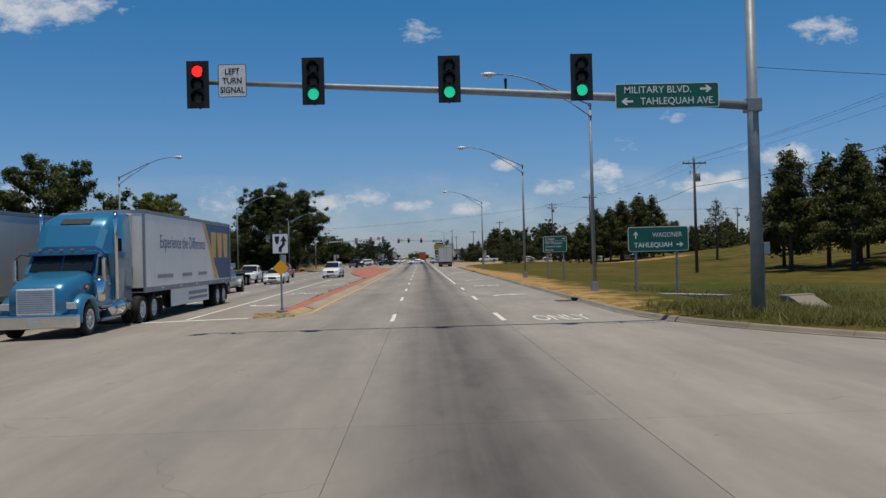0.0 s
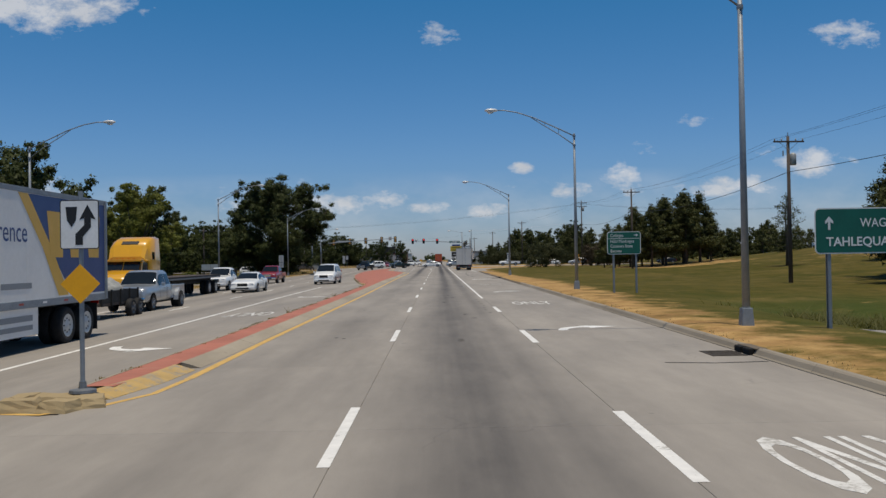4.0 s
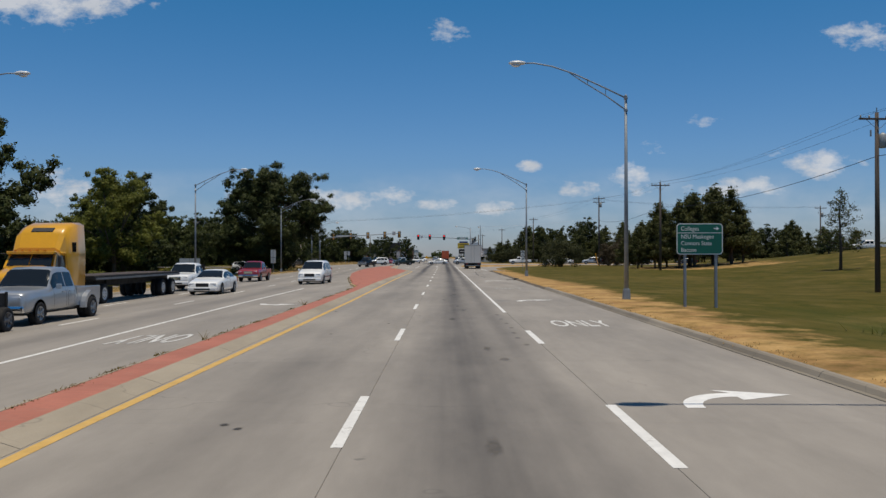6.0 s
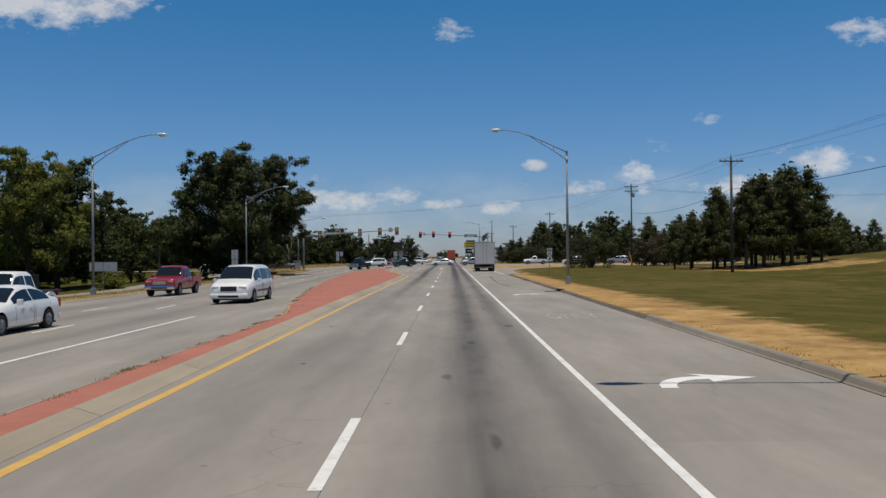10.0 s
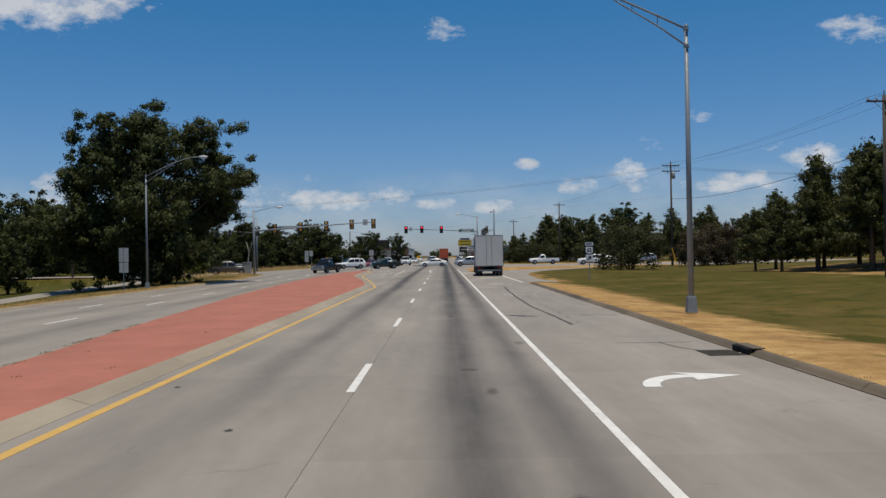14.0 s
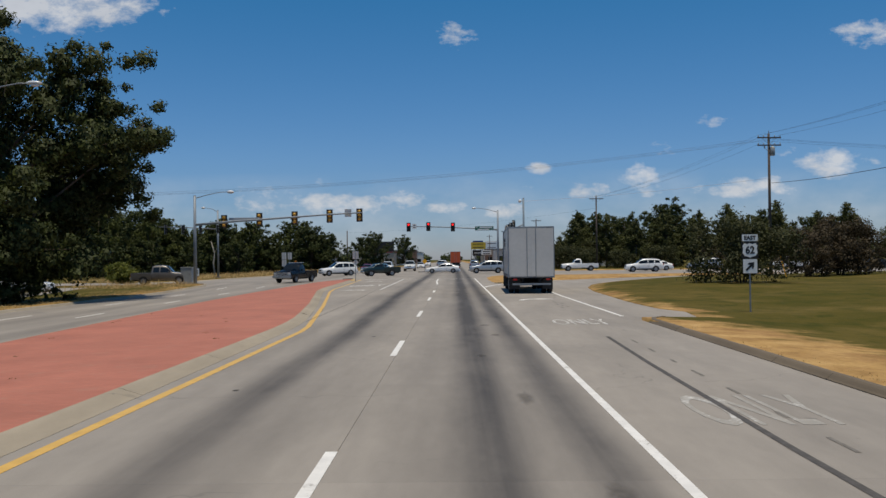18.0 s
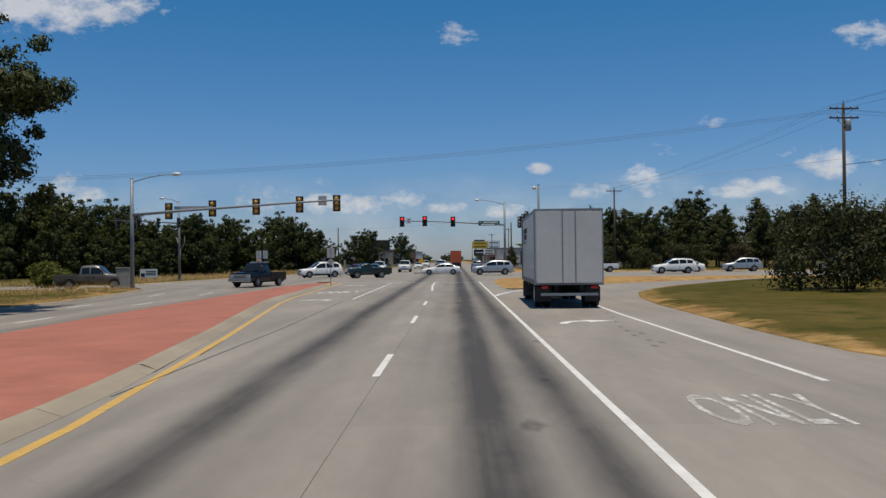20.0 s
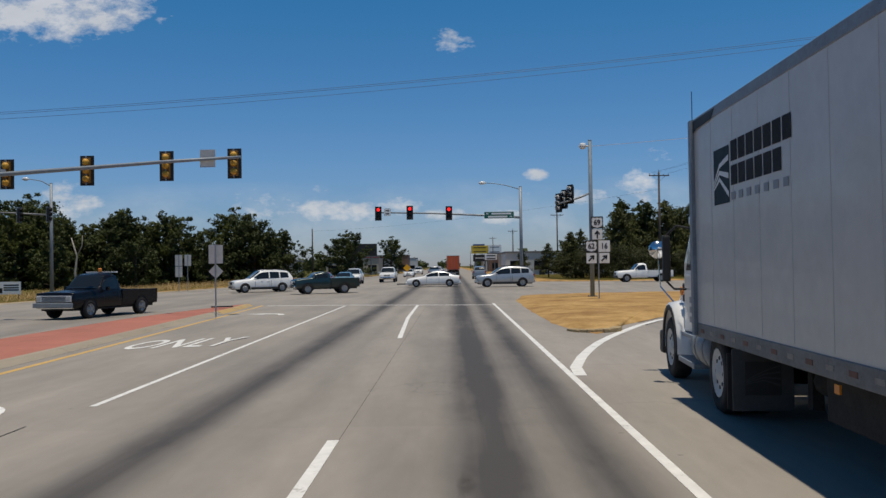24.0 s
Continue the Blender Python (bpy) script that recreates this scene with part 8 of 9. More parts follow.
def unit(rng, n):
    d = rng.normal(size=(n, 3))
    return d / np.linalg.norm(d, axis=1, keepdims=True)


def clump_leaves(rng, lobes, per, size, flat=0.4, hollow=0.3, slim=0.62):
    """Leaves on and inside lobes given as rows of x, y, z, radius."""
    cs, us, ss, fs = [], [], [], []
    for x, y, z, r in lobes:
        n = int(per * (r / 1.5) ** 2)
        d = unit(rng, n)
        rad = r * (hollow + (1 - hollow) * rng.random(n) ** 0.6) * (1 + 0.30 * np.sin(5 * d[:, 0] + x) * np.cos(6 * d[:, 2] + y) + 0.22 * np.sin(11 * d[:, 1] + z)) * rng.choice([1.0, 1.0, 1.0, 1.22], n)
        c = np.array([x, y, z]) + d * rad[:, None] * np.array([1, 1, 0.82])
        t = unit(rng, n)
        u = t - d * (t * d).sum(1, keepdims=True) * (1 - flat)
        u /= np.linalg.norm(u, axis=1, keepdims=True) + 1e-6
        s = np.cross(u, d + 0.6 * unit(rng, n))
        s /= np.linalg.norm(s, axis=1, keepdims=True) + 1e-6
        k = size * rng.uniform(0.6, 1.35, n)
        cs.append(c), us.append(u * k[:, None]), ss.append(s * (k * slim)[:, None])
        fs.append(d + np.array([0, 0, 0.3]) + 0.5 * unit(rng, n))
    return np.concatenate(cs), np.concatenate(us), np.concatenate(ss), np.concatenate(fs)


def deep_leaves(rng, lobes, per, size):
    """Sprays of foliage deep inside a crown, that close it to the light."""
    c = np.repeat(np.array([l[:3] for l in lobes], float), per, 0)
    c += unit(rng, len(c)) * np.repeat(np.array([l[3] for l in lobes], float), per)[:, None] * rng.random((len(c), 1))
    u = unit(rng, len(c))
    s = np.cross(u, unit(rng, len(c)))
    s /= np.linalg.norm(s, axis=1, keepdims=True) + 1e-6
    k = size * rng.uniform(0.6, 1.2, (len(c), 1))
    return c, u * k, s * k * 0.7, np.cross(u, s)


def broadleaf(name, seed, H, R, per, size, mat, n=14, low=0.16, label="", lean=(0.0, 0.0), extra=()):
    """A broad tree: trunk, boughs that fork, and clumps of leaves on each bough, with gaps between. Stands at its own origin."""
    rng, rnd = np.random.default_rng(seed), random.Random(seed)
    t = thing(name, label, "tree")
    tb = bmesh.new()
    r0 = 0.022 * H + 0.05
    top = Vector((lean[0] * 0.4 + rnd.uniform(-0.4, 0.4), lean[1] * 0.4 + rnd.uniform(-0.4, 0.4), H * 0.8))
    bent_tube(tb, [(0, 0, -0.3), (rnd.uniform(-0.1, 0.1), 0, H * 0.14), (rnd.uniform(-0.3, 0.3), rnd.uniform(-0.3, 0.3), H * 0.42), top], r0, r0 * 0.2, 9)
    part("trunk", tb, BARK, t, "", True)
    tips = []
    for i in range(n):
        k = (i + 0.5) / n
        a = 2.4 * i + rnd.uniform(-0.45, 0.45)
        z = low + (0.99 - low) * k
        reach = R * math.sqrt(max(0.03, 1 - abs((k - 0.40) / 0.62) ** 2.3)) * rnd.uniform(0.70, 1.06)
        tips.append((reach * math.cos(a) + lean[0] * k, reach * math.sin(a) + lean[1] * k, H * (z - rnd.uniform(0.0, 0.06))))
    tips += list(extra)
    lb, lobes = bmesh.new(), []
    for x, y, z in tips:
        z0 = max(H * 0.12, min(z * 0.72, H * rnd.uniform(0.16, 0.5)))
        knee = (x * 0.45, y * 0.45, z0 + (z - z0) * 0.42 + 0.03 * H)
        bent_tube(lb, [(0, 0, z0), knee, (x * 0.97, y * 0.97, z)], r0 * 0.34, r0 * 0.06, 5)
        for f in (0.52, 0.74, 0.92):
            j = R * 0.10
            lobes.append((x * f + rnd.uniform(-j, j), y * f + rnd.uniform(-j, j), z0 + (z - z0) * (0.35 + 0.65 * f) + rnd.uniform(-j, j), R * rnd.uniform(0.10, 0.175)))
        for q in range(10):
            j = R * 0.22
            f = rnd.uniform(0.72, 1.05)
            lobes.append((x * f + rnd.uniform(-j, j), y * f + rnd.uniform(-j, j), z + rnd.uniform(-0.8, 0.7) * j, R * rnd.uniform(0.04, 0.095)))
    for q in range(6):
        lobes.append((lean[0] * 0.3 + rnd.uniform(-0.2, 0.2) * R, lean[1] * 0.3 + rnd.uniform(-0.2, 0.2) * R, H * (low + (0.9 - low) * (q + 0.5) / 6), R * rnd.uniform(0.2, 0.28)))
    part("branchwork", lb, BARK, t, "", True)["kind"] = "stuff"
    outer = clump_leaves(rng, lobes, per, size)
    inner = deep_leaves(rng, [(x * 0.72, y * 0.72, H * low + (z - H * low) * 0.9, r) for x, y, z, r in lobes], 3, size * 1.7)
    share("crown", leaf_mesh("crown", *[np.concatenate(p) for p in zip(outer, inner)], mat), t)
    return t


def pine(name, seed, H, R, per, size, mat, label="", bare=0.12, deep=4):
    """A pine: straight trunk, whorls of rising limbs, needle tufts along their outer ends."""
    rng, rnd = np.random.default_rng(seed), random.Random(seed)
    t = thing(name, label, "tree")
    r0 = 0.018 * H + 0.04
    part("trunk", bent_tube(bmesh.new(), [(0, 0, -0.3), (0.05, 0, H * 0.3), (rnd.uniform(-0.2, 0.2), 0.1, H * 0.7), (rnd.uniform(-0.2, 0.2), 0, H * 0.97)], r0, 0.03, 8), BARK, t, "", True)
    lb, lobes = bmesh.new(), []
    n = int(H * 3.6)
    for i in range(n):
        k = bare + (1 - bare) * (i + rnd.random()) / n
        reach = R * (1.0 - k) ** 0.74 * (0.55 + 0.45 * min(1, (k - bare) * 6 + 0.5)) * rnd.uniform(0.72, 1.12)
        a = 2.399 * i + rnd.uniform(-0.4, 0.4)
        z0 = H * k * 0.95
        rise = reach * rnd.uniform(-0.05, 0.32)
        end = (reach * math.cos(a), reach * math.sin(a), z0 + rise)
        bent_tube(lb, [(0, 0, z0), (end[0] * 0.5, end[1] * 0.5, z0 + rise * 0.3), end], 0.05 * (1.1 - k), 0.012, 4)
        m = 2 + int(reach * 1.6)
        for j in range(m):
            f = 0.35 + 0.65 * (j + 0.5) / m
            lobes.append((end[0] * f + rnd.uniform(-0.25, 0.25), end[1] * f + rnd.uniform(-0.25, 0.25), z0 + rise * f + rnd.uniform(-0.1, 0.3), rnd.uniform(0.34, 0.62) * (0.75 + 0.04 * H)))
    lobes.append((0, 0, H * 0.97, 0.4))
    part("branchwork", lb, BARK, t)["kind"] = "stuff"
    outer = clump_leaves(rng, lobes, per, size, 0.7, 0.25, 0.34)
    inner = deep_leaves(rng, [(x * 0.62, y * 0.62, z, 0.9) for x, y, z, r in lobes[:: 1 if deep else 9]], max(1, deep), 0.34 if deep else 0.1)
    share("crown", leaf_mesh("crown", *[np.concatenate(p) for p in zip(outer, inner)], mat), t)
    return t


def shrub(name, seed, H, R, per, size, mat, label=""):
    rng, rnd = np.random.default_rng(seed), random.Random(seed)
    t = thing(name, label, "shrub")
    lobes = []
    for i in range(9):
        a = i * 0.7 + rnd.uniform(-0.2, 0.2)
        rr = R * rnd.uniform(0.3, 0.62)
        x, y, z = rr * math.cos(a), rr * math.sin(a), H * rnd.uniform(0.55, 0.8)
        part("stem", bent_tube(bmesh.new(), [(0.25 * math.cos(a), 0.25 * math.sin(a), -0.2), (x * 0.45, y * 0.45, H * 0.3), (x, y, z)], 0.06, 0.02, 6), BARK, t, "", True)
    for i in range(54):
        a, k = rnd.uniform(0, 6.28), rnd.random()
        zz = 0.10 + 0.84 * k
        rr = R * math.sqrt(max(0.05, 1 - abs((zz - 0.45) / 0.56) ** 2.6)) * rnd.uniform(0.2, 0.98)
        lobes.append((rr * math.cos(a), rr * math.sin(a), H * zz, R * rnd.uniform(0.16, 0.3)))
    outer = clump_leaves(rng, lobes, per, size)
    inner = deep_leaves(rng, [(x * 0.75, y * 0.75, z * 0.9, r) for x, y, z, r in lobes], 14, size * 1.9)
    share("crown", leaf_mesh("crown", *[np.concatenate(p) for p in zip(outer, inner)], mat), t)
    return t


def plant(ob, x, y, s=1.0, turn=0.0, dz=0.0):
    m = Matrix.Translation((x, y, land_z(x, y) + dz)) @ pose(0, 0, 0, 0, 0, turn)
    ob.matrix_basis = m
    ob.scale = (s, s, s)
    return ob


def again(ob, x, y, s=1.0, turn=0.0, label="", group=""):
    o = copy_thing(ob, Matrix.Translation((x, y, land_z(x, y))) @ pose(0, 0, 0, 0, 0, turn))
    o.scale = (s, s, s)
    return tagged(o, label, "", group)


# the great tree beside the far carriageway and its neighbours
big = plant(broadleaf("broadleaf_tree", 11, 16.6, 8.9, 1000, 0.15, LEAF_OAK, n=24, low=0.22, lean=(0.3, 2.4), label="huge dark green spreading tree beside the road",
                      extra=((-11.0, -0.5, 6.4), (-10.0, -1.0, 4.4), (8.8, 4.5, 11.6), (8.0, 8.5, 10.4), (6.2, 6.0, 13.4), (6.8, 5.0, 8.2), (-7.4, 1.0, 12.4), (0.2, 1.0, 16.4), (6.4, 3.0, 15.0), (-3.6, 0.5, 15.6), (-5.2, 0.5, 13.8), (-4.8, 0.4, 14.9), (5.6, 8.0, 7.2), (-6.5, -2.0, 4.2), (3.5, -3.0, 4.0), (-1.0, -3.0, 2.6), (1.4, -3.4, 1.6), (-3.2, -2.2, 1.8), (2.8, 0.5, 1.7))), -27.6, 181.0)
oak = plant(broadleaf("broadleaf_tree", 12, 17.2, 7.8, 860, 0.19, LEAF_OAK, n=17, low=0.16, label="tall dark green broad tree"), -51.0, 179.5)
yel = plant(broadleaf("broadleaf_tree", 13, 16.5, 6.6, 1000, 0.155, LEAF_YELLOWISH, n=18, low=0.27, label="yellow-green broad tree in front of darker ones"), -44.0, 157.6)
woods = plant(broadleaf("broadleaf_tree", 14, 11.5, 5.2, 360, 0.21, LEAF_OAK, n=17, low=0.07, label="dark green tree in the roadside wood"), -58, 150)
woods2 = plant(broadleaf("broadleaf_tree", 15, 10.0, 4.6, 400, 0.20, LEAF_OAK, n=16, low=0.05, label="round dark green tree in the roadside wood"), -60, 165)
mixed = plant(broadleaf("broadleaf_tree", 16, 9.5, 4.0, 440, 0.19, LEAF_MIXED, n=15, low=0.06, label="lighter green tree in the roadside wood"), -57, 190)
again(oak, -48.6, 128, 1.16, 100)
again(oak, -55, 118, 1.02, 40)
again(woods2, -44, 187, 0.55, 70)
again(oak, -57.5, 182, 0.62, 200)
rnd = random.Random(3)
for i in range(60):
    y = 66 + 4.3 * i + rnd.uniform(-2, 2)
    x = -62 - rnd.uniform(0, 14) + (3 if y > 190 else 0)
    again(rnd.choice((woods, woods, woods2, mixed)), x, y, rnd.uniform(0.62, 1.3), rnd.uniform(0, 360))
for i in range(16):
    again(rnd.choice((woods2, mixed, woods)), -53 - rnd.uniform(0, 5) - (7 if i > 7 else 0), 108 + 7.2 * i, rnd.uniform(0.5, 0.8), rnd.uniform(0, 360))
for i in range(44):
    k = i / 43
    x = -72 + 47 * k + rnd.uniform(-2, 2)
    y = 272 + 32 * k + rnd.uniform(-4, 6)
    again(rnd.choice((woods, mixed, mixed, woods2)), x, y, rnd.uniform(0.62, 1.22) * (1.12 - 0.36 * k), rnd.uniform(0, 360))
for x, y, s in ((-41, 266, 0.6), (-46, 262, 0.62), (-52, 258, 0.7), (-36, 276, 0.6), (-31, 290, 0.55), (-58, 250, 0.8), (-64, 240, 0.85), (-19.5, 352, 0.95), (-25, 372, 0.8), (-16, 420, 0.9)):
    again(rnd.choice((woods, woods2)), x, y, s, rnd.uniform(0, 360))
bushy = plant(shrub("shrub", 20, 2.0, 1.7, 520, 0.11, LEAF_YELLOWISH, "low yellow-green bush in the rough grass"), -36, 132)
for x, y, s in ((-37, 141, 0.9), (-38, 165, 1.1), (-41, 150, 1.0), (-34, 219, 1.1)):
    again(bushy, x, y, s, x * 7)

# pines on the rising ground
p1 = plant(pine("pine_tree", 31, 11.4, 5.3, 300, 0.18, LEAF_PINE, "tall rough pine with dark needle tufts", 0.2), 35.4, 90)
p2 = plant(pine("pine_tree", 32, 10.8, 5.5, 300, 0.18, LEAF_PINE, "broad pine with dark needle tufts", 0.19), 40.2, 92.5)
p3 = plant(pine("pine_tree", 33, 9.2, 5.0, 280, 0.18, LEAF_PINE, "smaller bushy pine with low branches", 0.13), 38.5, 97)
for x, y, s, k in ((44.5, 95.5, 0.9, 1), (48, 90, 1.05, 0), (43, 86, 1.0, 1), (47.5, 99, 0.95, 2), (38, 83.5, 0.95, 0), (52, 96, 1, 2),
                   (33.0, 170.5, 0.85, 2), (35.6, 166.5, 0.92, 1), (38.4, 168.5, 0.98, 0), (41.6, 168.2, 1.03, 0), (44.6, 170.5, 1.06, 1), (47.2, 173, 0.88, 2), (36.5, 177, 0.95, 2),
                   (40.5, 178.5, 1.0, 1), (45.5, 181, 0.95, 0), (33.2, 180, 0.82, 2), (31.0, 173, 0.72, 2), (34.4, 173.5, 0.9, 0), (39.2, 173.4, 1.02, 1), (43.0, 174.5, 1.05, 0), (29.8, 176, 0.62, 2), (39.5, 101, 0.9, 1), (54, 104, 0.95, 0), (42, 90, 0.95, 0), (50, 84, 1, 1)):
    again((p1, p2, p3)[k], x, y, s, x * 31)
pf = plant(pine("pine_tree", 34, 10.2, 5.0, 130, 0.26, LEAF_PINE, "pine in the row beyond the cross street", 0.12, 3), 30, 291)
pg = plant(pine("pine_tree", 35, 9.4, 4.4, 130, 0.26, LEAF_PINE, "slim pine in the row beyond the cross street", 0.10, 3), 52, 288)
for i in range(40):
    x = 12 + 2.5 * i + rnd.uniform(-1.2, 1.2)
    y = 292 + rnd.uniform(-9, 14) - 0.25 * max(0, x - 40)
    again((pf, pg, pg, pf)[rnd.randrange(4)], x, y, rnd.uniform(0.84, 1.2) * (0.5 + 0.5 * smooth(13, 27, x)), rnd.uniform(0, 360))
for i in range(26):
    x = 20 + 3.6 * i + rnd.uniform(-1.5, 1.5)
    again((woods, woods2, pf, pg)[rnd.randrange(4)], x, 304 + rnd.uniform(-4, 8) - 0.25 * max(0, x - 40), rnd.uniform(0.86, 1.15) * (0.6 + 0.4 * smooth(18, 30, x)), rnd.uniform(0, 360))
for i in range(22):
    again((pf, pg, woods)[rnd.randrange(3)], 84 + 6 * i + rnd.uniform(-3, 3), 238 + rnd.uniform(-20, 40) - i * 4, rnd.uniform(0.35, 0.55), rnd.uniform(0, 360))
lone = plant(pine("pine_tree", 36, 8.6, 4.0, 120, 0.17, LEAF_PINE, "thin open pine standing alone on the grass", 0.24, 0), 43.2, 132)
again(p3, 52, 126, 0.75, 40)
again(p3, 58, 133, 0.7, 140)
again(woods2, 60, 172, 0.38, 200)

# a dead pale trunk before the wood
dt = thing("dead_tree", "pale bare dead trunk before the wood", "tree", Matrix.Translation((-35.0, 258, land_z(-35, 258))))
part("trunk", bent_tube(bmesh.new(), [(0, 0, -0.2), (-0.25, 0, 2.0), (-0.1, 0.1, 3.6), (-0.6, 0, 5.4)], 0.16, 0.05, 8), DEAD_WOOD, dt, "", True)
part("limb", bent_tube(bmesh.new(), [(-0.1, 0.1, 3.6), (0.4, 0.1, 4.6), (0.5, 0, 5.6)], 0.07, 0.02, 6), DEAD_WOOD, dt, "", True)

# shrubs along the cross street
sh = plant(shrub("shrub", 41, 4.5, 4.0, 620, 0.105, LEAF_BUSH, "large dark multi-stemmed shrub on the grass corner"), 21.3, 189.5)
pl = plant(shrub("shrub", 42, 5.2, 3.4, 600, 0.115, LEAF_PLUM, "tall reddish-brown shrub beside the cross street"), 37.2, 209.5)
for ob, x, y, s in ((pl, 33.0, 206.5, 0.8), (pl, 40.0, 212.0, 0.85), (sh, 24, 281, 0.8), (sh, 31, 282, 0.7), (sh, 38, 281, 0.85), (pl, 46, 280, 0.7), (sh, 54, 278, 0.8), (sh, 17, 286, 0.7), (sh, 20, 283, 0.9), (sh, 67, 272, 1.0)):
    again(ob, x, y, s, x * 13)


def blades(name, spots, mat, label, seed, h0, h1, spread, per):
    """Tufts of grass blades, all in one object of kind stuff."""
    rng = np.random.default_rng(seed)
    n = len(spots) * per
    base = np.repeat(np.array(spots, float), per, 0)
    base[:, :2] += rng.normal(0, spread, (n, 2))
    a = rng.uniform(0, 2 * np.pi, n)
    h = rng.uniform(h0, h1, n)
    w = rng.uniform(0.008, 0.02, n) * (1 + h)
    side = np.stack([np.cos(a), np.sin(a), 0 * a], 1)
    lean = np.stack([np.cos(a + 1.5), np.sin(a + 1.5), 0 * a], 1) * (h * rng.uniform(0.6, 1.8, n))[:, None]
    v = np.empty((n, 3, 3))
    v[:, 0], v[:, 1] = base - side * w[:, None], base + side * w[:, None]
    v[:, 2] = base + lean
    v[:, 2, 2] += h
    v[:, :2, 2] -= 0.02
    me = bpy.data.meshes.new(name)
    me.vertices.add(3 * n)
    me.vertices.foreach_set("co", v.reshape(-1))
    me.loops.add(3 * n)
    me.loops.foreach_set("vertex_index", np.arange(3 * n, dtype=np.int32))
    me.polygons.add(n)
    me.polygons.foreach_set("loop_start", np.arange(0, 3 * n, 3, dtype=np.int32))
    me.update(calc_edges=True)
    me.materials.append(mat)
    ob = new(name, me)
    return tagged(ob, label, "grass", kind="stuff")


rnd = random.Random(8)
spots = []
for i in range(2600):
    y = rnd.uniform(38, 66)
    x = rnd.gauss(16.8, 2.0)
    if x > 12.5 and rnd.random() < smooth(66, 52, y):
        spots.append((x, y, land_z(x, y)))
for i in range(500):
    y = rnd.uniform(31, 40)
    x = kerb_r(y) + rnd.uniform(1.2, 9)
    spots.append((x, y, land_z(x, y)))
blades("ditch_weeds", spots, BLADE_GREEN, "rank green weeds in the ditch", 1, 0.10, 0.40, 0.3, 16)
spots = []
for i in range(520):
    y = rnd.uniform(40, 157)
    x = kerb_r(y) + 0.24 + abs(rnd.gauss(0, 0.5))
    if noise.noise(Vector((0, y * 0.35, 7.0))) > -0.15:
        spots.append((x, y, land_z(x, y) - 0.02))
blades("verge_straw", spots, BLADE_DRY, "dry straw grass along the near kerb", 3, 0.012, 0.04, 0.12, 7)
spots = []
for i in range(2600):
    y = rnd.uniform(60, 215)
    x = kerb_l(y) - 0.3 - abs(rnd.gauss(0, 3.0))
    spots.append((x, y, land_z(x, y)))
blades("far_verge_straw", spots, BLADE_DRY, "dry grass beside the far kerb", 4, 0.03, 0.12, 0.3, 9)
spots = []
for i in range(900):
    y = rnd.uniform(205, 330)
    x = kerb_l(y) - 2 - abs(rnd.gauss(0, 9))
    if -70 < x:
        spots.append((x, y, land_z(x, y)))
blades("rough_grass", spots, BLADE_DRY, "rough dry grass before the wood", 7, 0.2, 0.7, 0.5, 14)
spots = []
for i in range(90):
    y = rnd.uniform(44, 125)
    x = lerp_table(MEDIAN_L, y) + rnd.gauss(0.10, 0.04)
    for k in range(rnd.choice((1, 1, 2, 4))):
        spots.append((x, y + 0.2 * k, road_z(x, y) + 0.1))
blades("median_weeds", spots, BLADE_BROWN, "small weeds in the joint of the median", 5, 0.012, 0.05, 0.05, 22)
blades("tall_weeds", [(-4.5, 75.5, 0.10), (-4.52, 75.65, 0.10), (-4.55, 61.5, 0.1)], BLADE_BROWN, "tall thin weeds in the joint of the median", 6, 0.10, 0.26, 0.03, 8)

spots = []
for i in range(26):
    y = rnd.uniform(100, 165)
    x = rnd.uniform(lerp_table(MEDIAN_L, y) + 0.3, lerp_table(MEDIAN_R, y) - 0.6)
    spots.append((x, y, road_z(x, y) + 0.125))
blades("median_litter", spots, BLADE_BROWN, "dry leaves and chips lying on the red paving", 12, 0.004, 0.02, 0.05, 12)

# distant woods on the horizon: too many to count
rng = np.random.default_rng(9)
lobes = []
for i in range(620):
    y = rng.uniform(560, 1500)
    x = rng.uniform(-1.0, 1.0) * (0.62 * y + 60)
    if y < 1300 and -16 - 0.012 * y < x < 14 + 0.012 * y:
        continue
    r = rng.uniform(4, 8)
    lobes.append((x, y, -0.5 + rng.uniform(0.3, 0.9) * r, r))
me = leaf_mesh("far_woods", *clump_leaves(rng, lobes, 4, 2.6), LEAF_OAK)
tagged(new("far_woods", me), "dark line of distant woods on the horizon", "woods", kind="stuff")

# ---- buildings and signs far along the road ----
def low_building(x, y, w, d, h, wall, label, front=-1, bays=4, sign=None, roof=ROOF_GREY):
    z = min(land_z(x, y), land_z(x + w, y)) - 0.05
    t = thing("commercial_building", label, "building", Matrix.Translation((x, y, z)), "shops along the road")
    part("wall", boxed(0, w, 0, d, 0, h, 0.02), wall, t)
    part("roof", boxed(-0.15, w + 0.15, -0.15, d + 0.15, h, h + 0.3, 0.02), roof, t)
    for i in range(bays):
        x0 = w * (i + 0.18) / bays
        x1 = w * (i + 0.82) / bays
        win = part("window", boxed(x0, x1, -0.03, 0.02, 0.9, min(2.6, h - 0.7)), GLASS, t)
        part("window_sill", boxed(x0 - 0.05, x1 + 0.05, -0.08, 0.0, 0.82, 0.9), wall, win)
    part("door", boxed(w * 0.5 - 0.5, w * 0.5 + 0.5, -0.05, 0.0, 0.0, 2.1), TRIM_BLACK, t)
    if sign:
        part("fascia", boxed(w * 0.15, w * 0.85, -0.12, 0.0, h - 0.75, h - 0.1), sign, t)
    return t


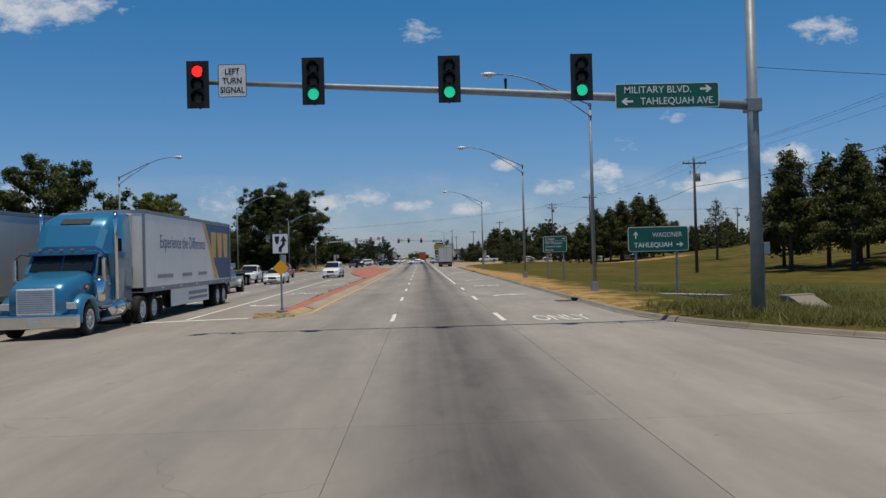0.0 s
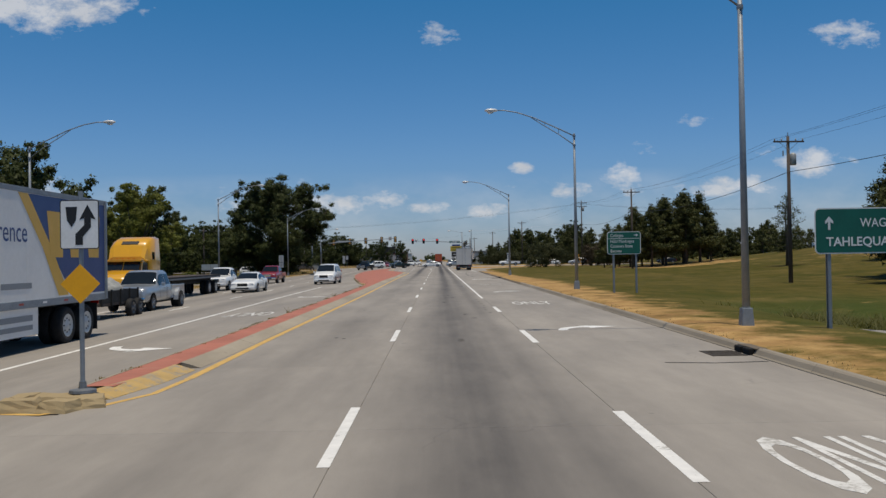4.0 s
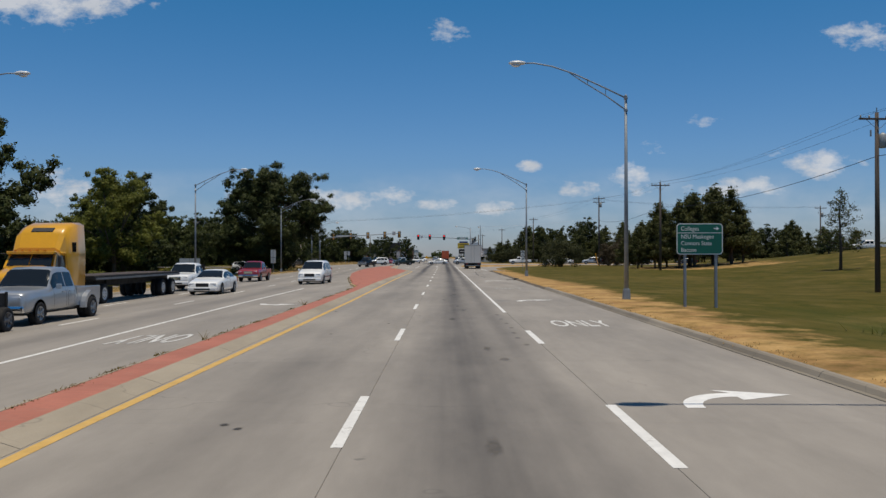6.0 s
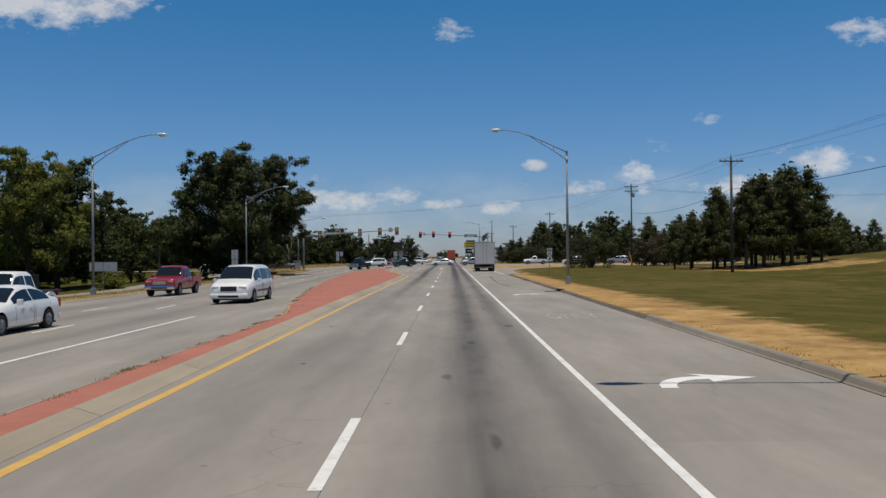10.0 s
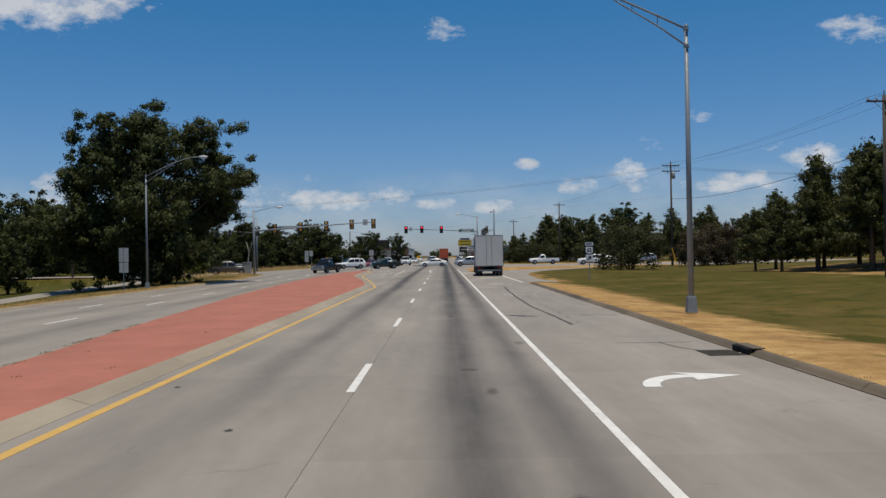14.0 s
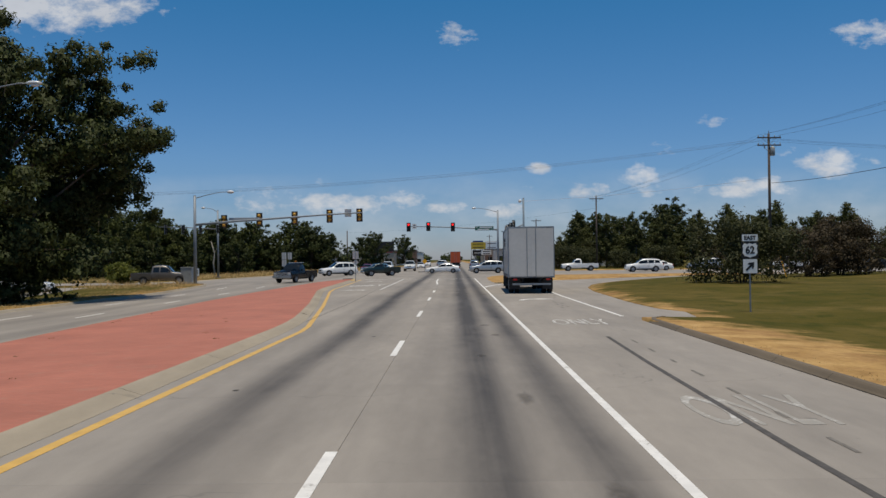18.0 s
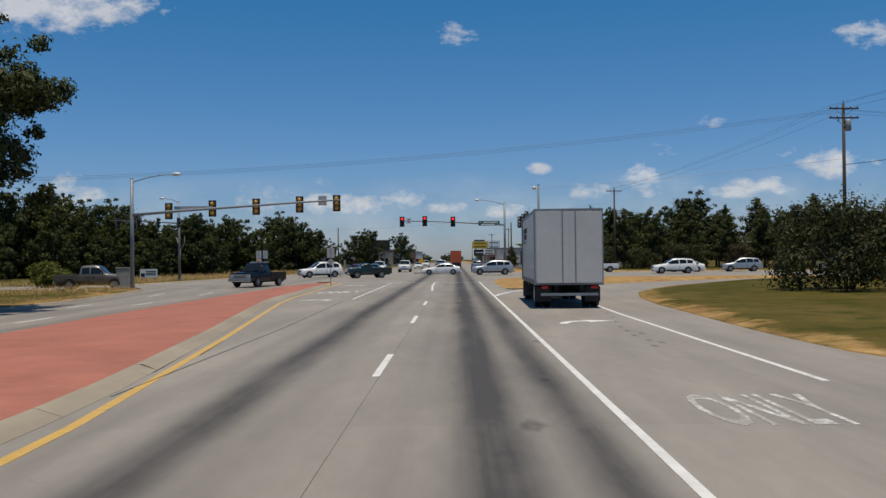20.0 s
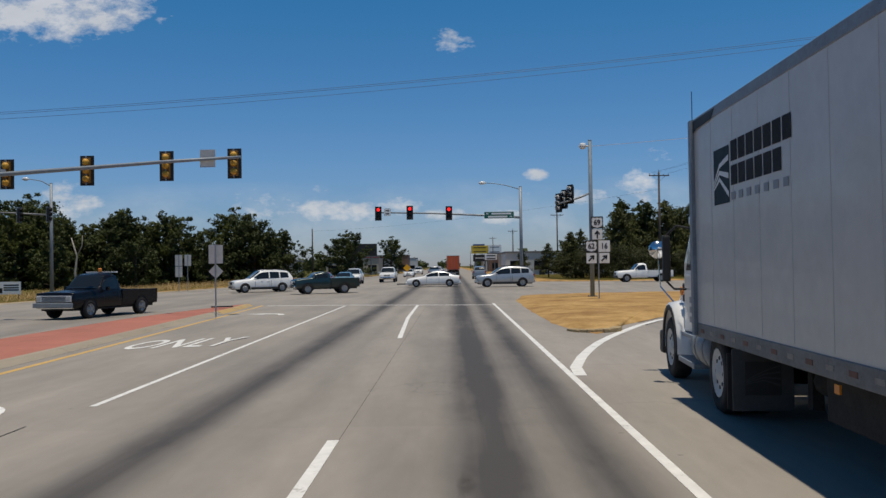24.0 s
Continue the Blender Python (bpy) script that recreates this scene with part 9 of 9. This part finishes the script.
low_building(11, 330, 13, 14, 4.0, WALL_WHITE, "low white commercial building beyond the junction", bays=3)
low_building(26, 325, 16, 12, 4.6, WALL_WHITE, "long white metal building beyond the junction", bays=5)
low_building(12.5, 372, 14, 12, 4.5, WALL_TAN, "tan roadside shop with a flat roof", sign=LOGO_BLUE)
low_building(12, 420, 16, 14, 5.2, WALL_BRICK, "brown brick shop with a yellow fascia", sign=YELLOW_BOARD)
low_building(13, 470, 18, 14, 5.0, WALL_WHITE, "white roadside shop with a red band", sign=P_RED)
low_building(14, 540, 20, 14, 6.0, WALL_TAN, "tan store far along the road")
low_building(-34, 322, 8, 9, 3.2, WALL_WHITE, "small white house beside the road", bays=2)
low_building(-32, 400, 14, 12, 4.2, WALL_TAN, "tan shop on the far side")
low_building(-31, 450, 14, 12, 5.5, WALL_WHITE, "white shop on the far side", sign=P_RED)
low_building(-34, 510, 18, 14, 6.5, WALL_BRICK, "brown store on the far side")
low_building(-36, 590, 20, 14, 6.0, WALL_WHITE, "white store far along the road")


def pylon_sign(x, y, z0, z1, w, mat, label, bars=2, ink=SIGN_BLACK):
    t = thing("pylon_sign", label, "sign", Matrix.Translation((x, y, land_z(x, y) - 0.1)), "roadside signs")
    for s in (-1, 1):
        part("post", tube(bmesh.new(), (s * w * 0.3, 0, 0), (s * w * 0.3, 0, z1), 0.12, seg=8), GALV_DARK, t)
    b = part("board", boxed(-w / 2, w / 2, -0.2, 0.2, z0, z1, 0.03), mat, t)
    for i in range(bars):
        z = z0 + (z1 - z0) * (i + 0.5) / bars
        part("lettering_bar", boxed(-w * 0.36, w * 0.36, -0.22, -0.2, z - 0.12, z + 0.12), ink, b)
    return t


pylon_sign(10.4, 455, 5.8, 8.4, 5.6, YELLOW_BOARD, "yellow roadside board on posts")
pylon_sign(10.6, 452, 3.2, 5.4, 5.0, TRIM_BLACK, "dark roadside board below a yellow one", 1, SIGN_WHITE)
pylon_sign(10.8, 384, 3.2, 4.6, 3.0, SIGN_WHITE, "white shop sign on posts")
pylon_sign(17, 490, 6, 9.5, 5.0, SIGN_WHITE, "tall white shop sign on posts")
pylon_sign(11.5, 500, 7, 10, 4.5, LOGO_BLUE, "tall blue shop sign", 1, SIGN_WHITE)
pylon_sign(-19.5, 372, 4.6, 7.4, 7.0, TRIM_BLACK, "dark back of a billboard on posts", 0)
pylon_sign(-17.5, 440, 6, 9, 4.0, SIGN_WHITE, "white shop sign on the far side")
nb = thing("notice_board", "small white notice board in the grass", "sign", Matrix.Translation((-33.9, 243, land_z(-33.9, 243))))
part("board", boxed(-1.0, 1.0, -0.03, 0.03, 0.35, 1.35), SIGN_WHITE, nb)
part("picture", boxed(-0.9, -0.45, -0.036, -0.03, 0.45, 0.85), INK_DARK, nb, "dark picture on the board")
for z in (1.08, 0.88, 0.7):
    part("lettering_bar", boxed(-0.35, 0.85, -0.036, -0.03, z - 0.05, z + 0.05), INK_DARK, nb)
for s in (-1, 1):
    part("post", boxed(s * 0.8 - 0.04, s * 0.8 + 0.04, 0.03, 0.1, -0.1, 1.3), POLE_WOOD, nb)
cw = thing("warning_sign", "yellow diamond warning sign in the far median", "road sign", Matrix.Translation((-3.6, 268, 0.05)))
part("post", tube(bmesh.new(), (0, 0.03, 0), (0, 0.03, 2.2), 0.03, seg=8), GALV, cw)
bm = bmesh.new()
plate(bm, [(0, 0, 1.3), (0.42, 0, 1.72), (0, 0, 2.14), (-0.42, 0, 1.72)], 0.006, (0, 1, 0))
part("diamond", bm, SIGN_YELLOW, cw)
fm = bmesh.new()
plate(fm, [(-4.6, 266, 0), (-2.6, 266, 0), (-2.4, 300, 0), (-2.4, 420, 0), (-4.9, 420, 0), (-5.0, 300, 0)], 0.14, (0, 0, 1))
tagged(link_mesh("far_median", fm, CONCRETE_PLAIN), "raised concrete median beyond the junction", "median", kind="structure")
gp = thing("yellow_guard_post", "yellow guy-wire guard leaning beside a pole", "post", Matrix.Translation((30.9, 206.2, land_z(30.9, 206.2))))
part("guard", tube(bmesh.new(), (0, 0, 0), (-0.5, 0.4, 2.4), 0.05, seg=8), SIGN_YELLOW, gp)
db = link_mesh("road_debris", boxed(-0.5, 0.5, -0.12, 0.12, 0, 0.06, 0.01), TRIM_BLACK)
tagged(db, "scrap of black tyre on the median end", "debris")
db.matrix_basis = Matrix.Translation((-9.6, 216.0, 0.14)) @ pose(0, 0, 0, 0, 0, 12)
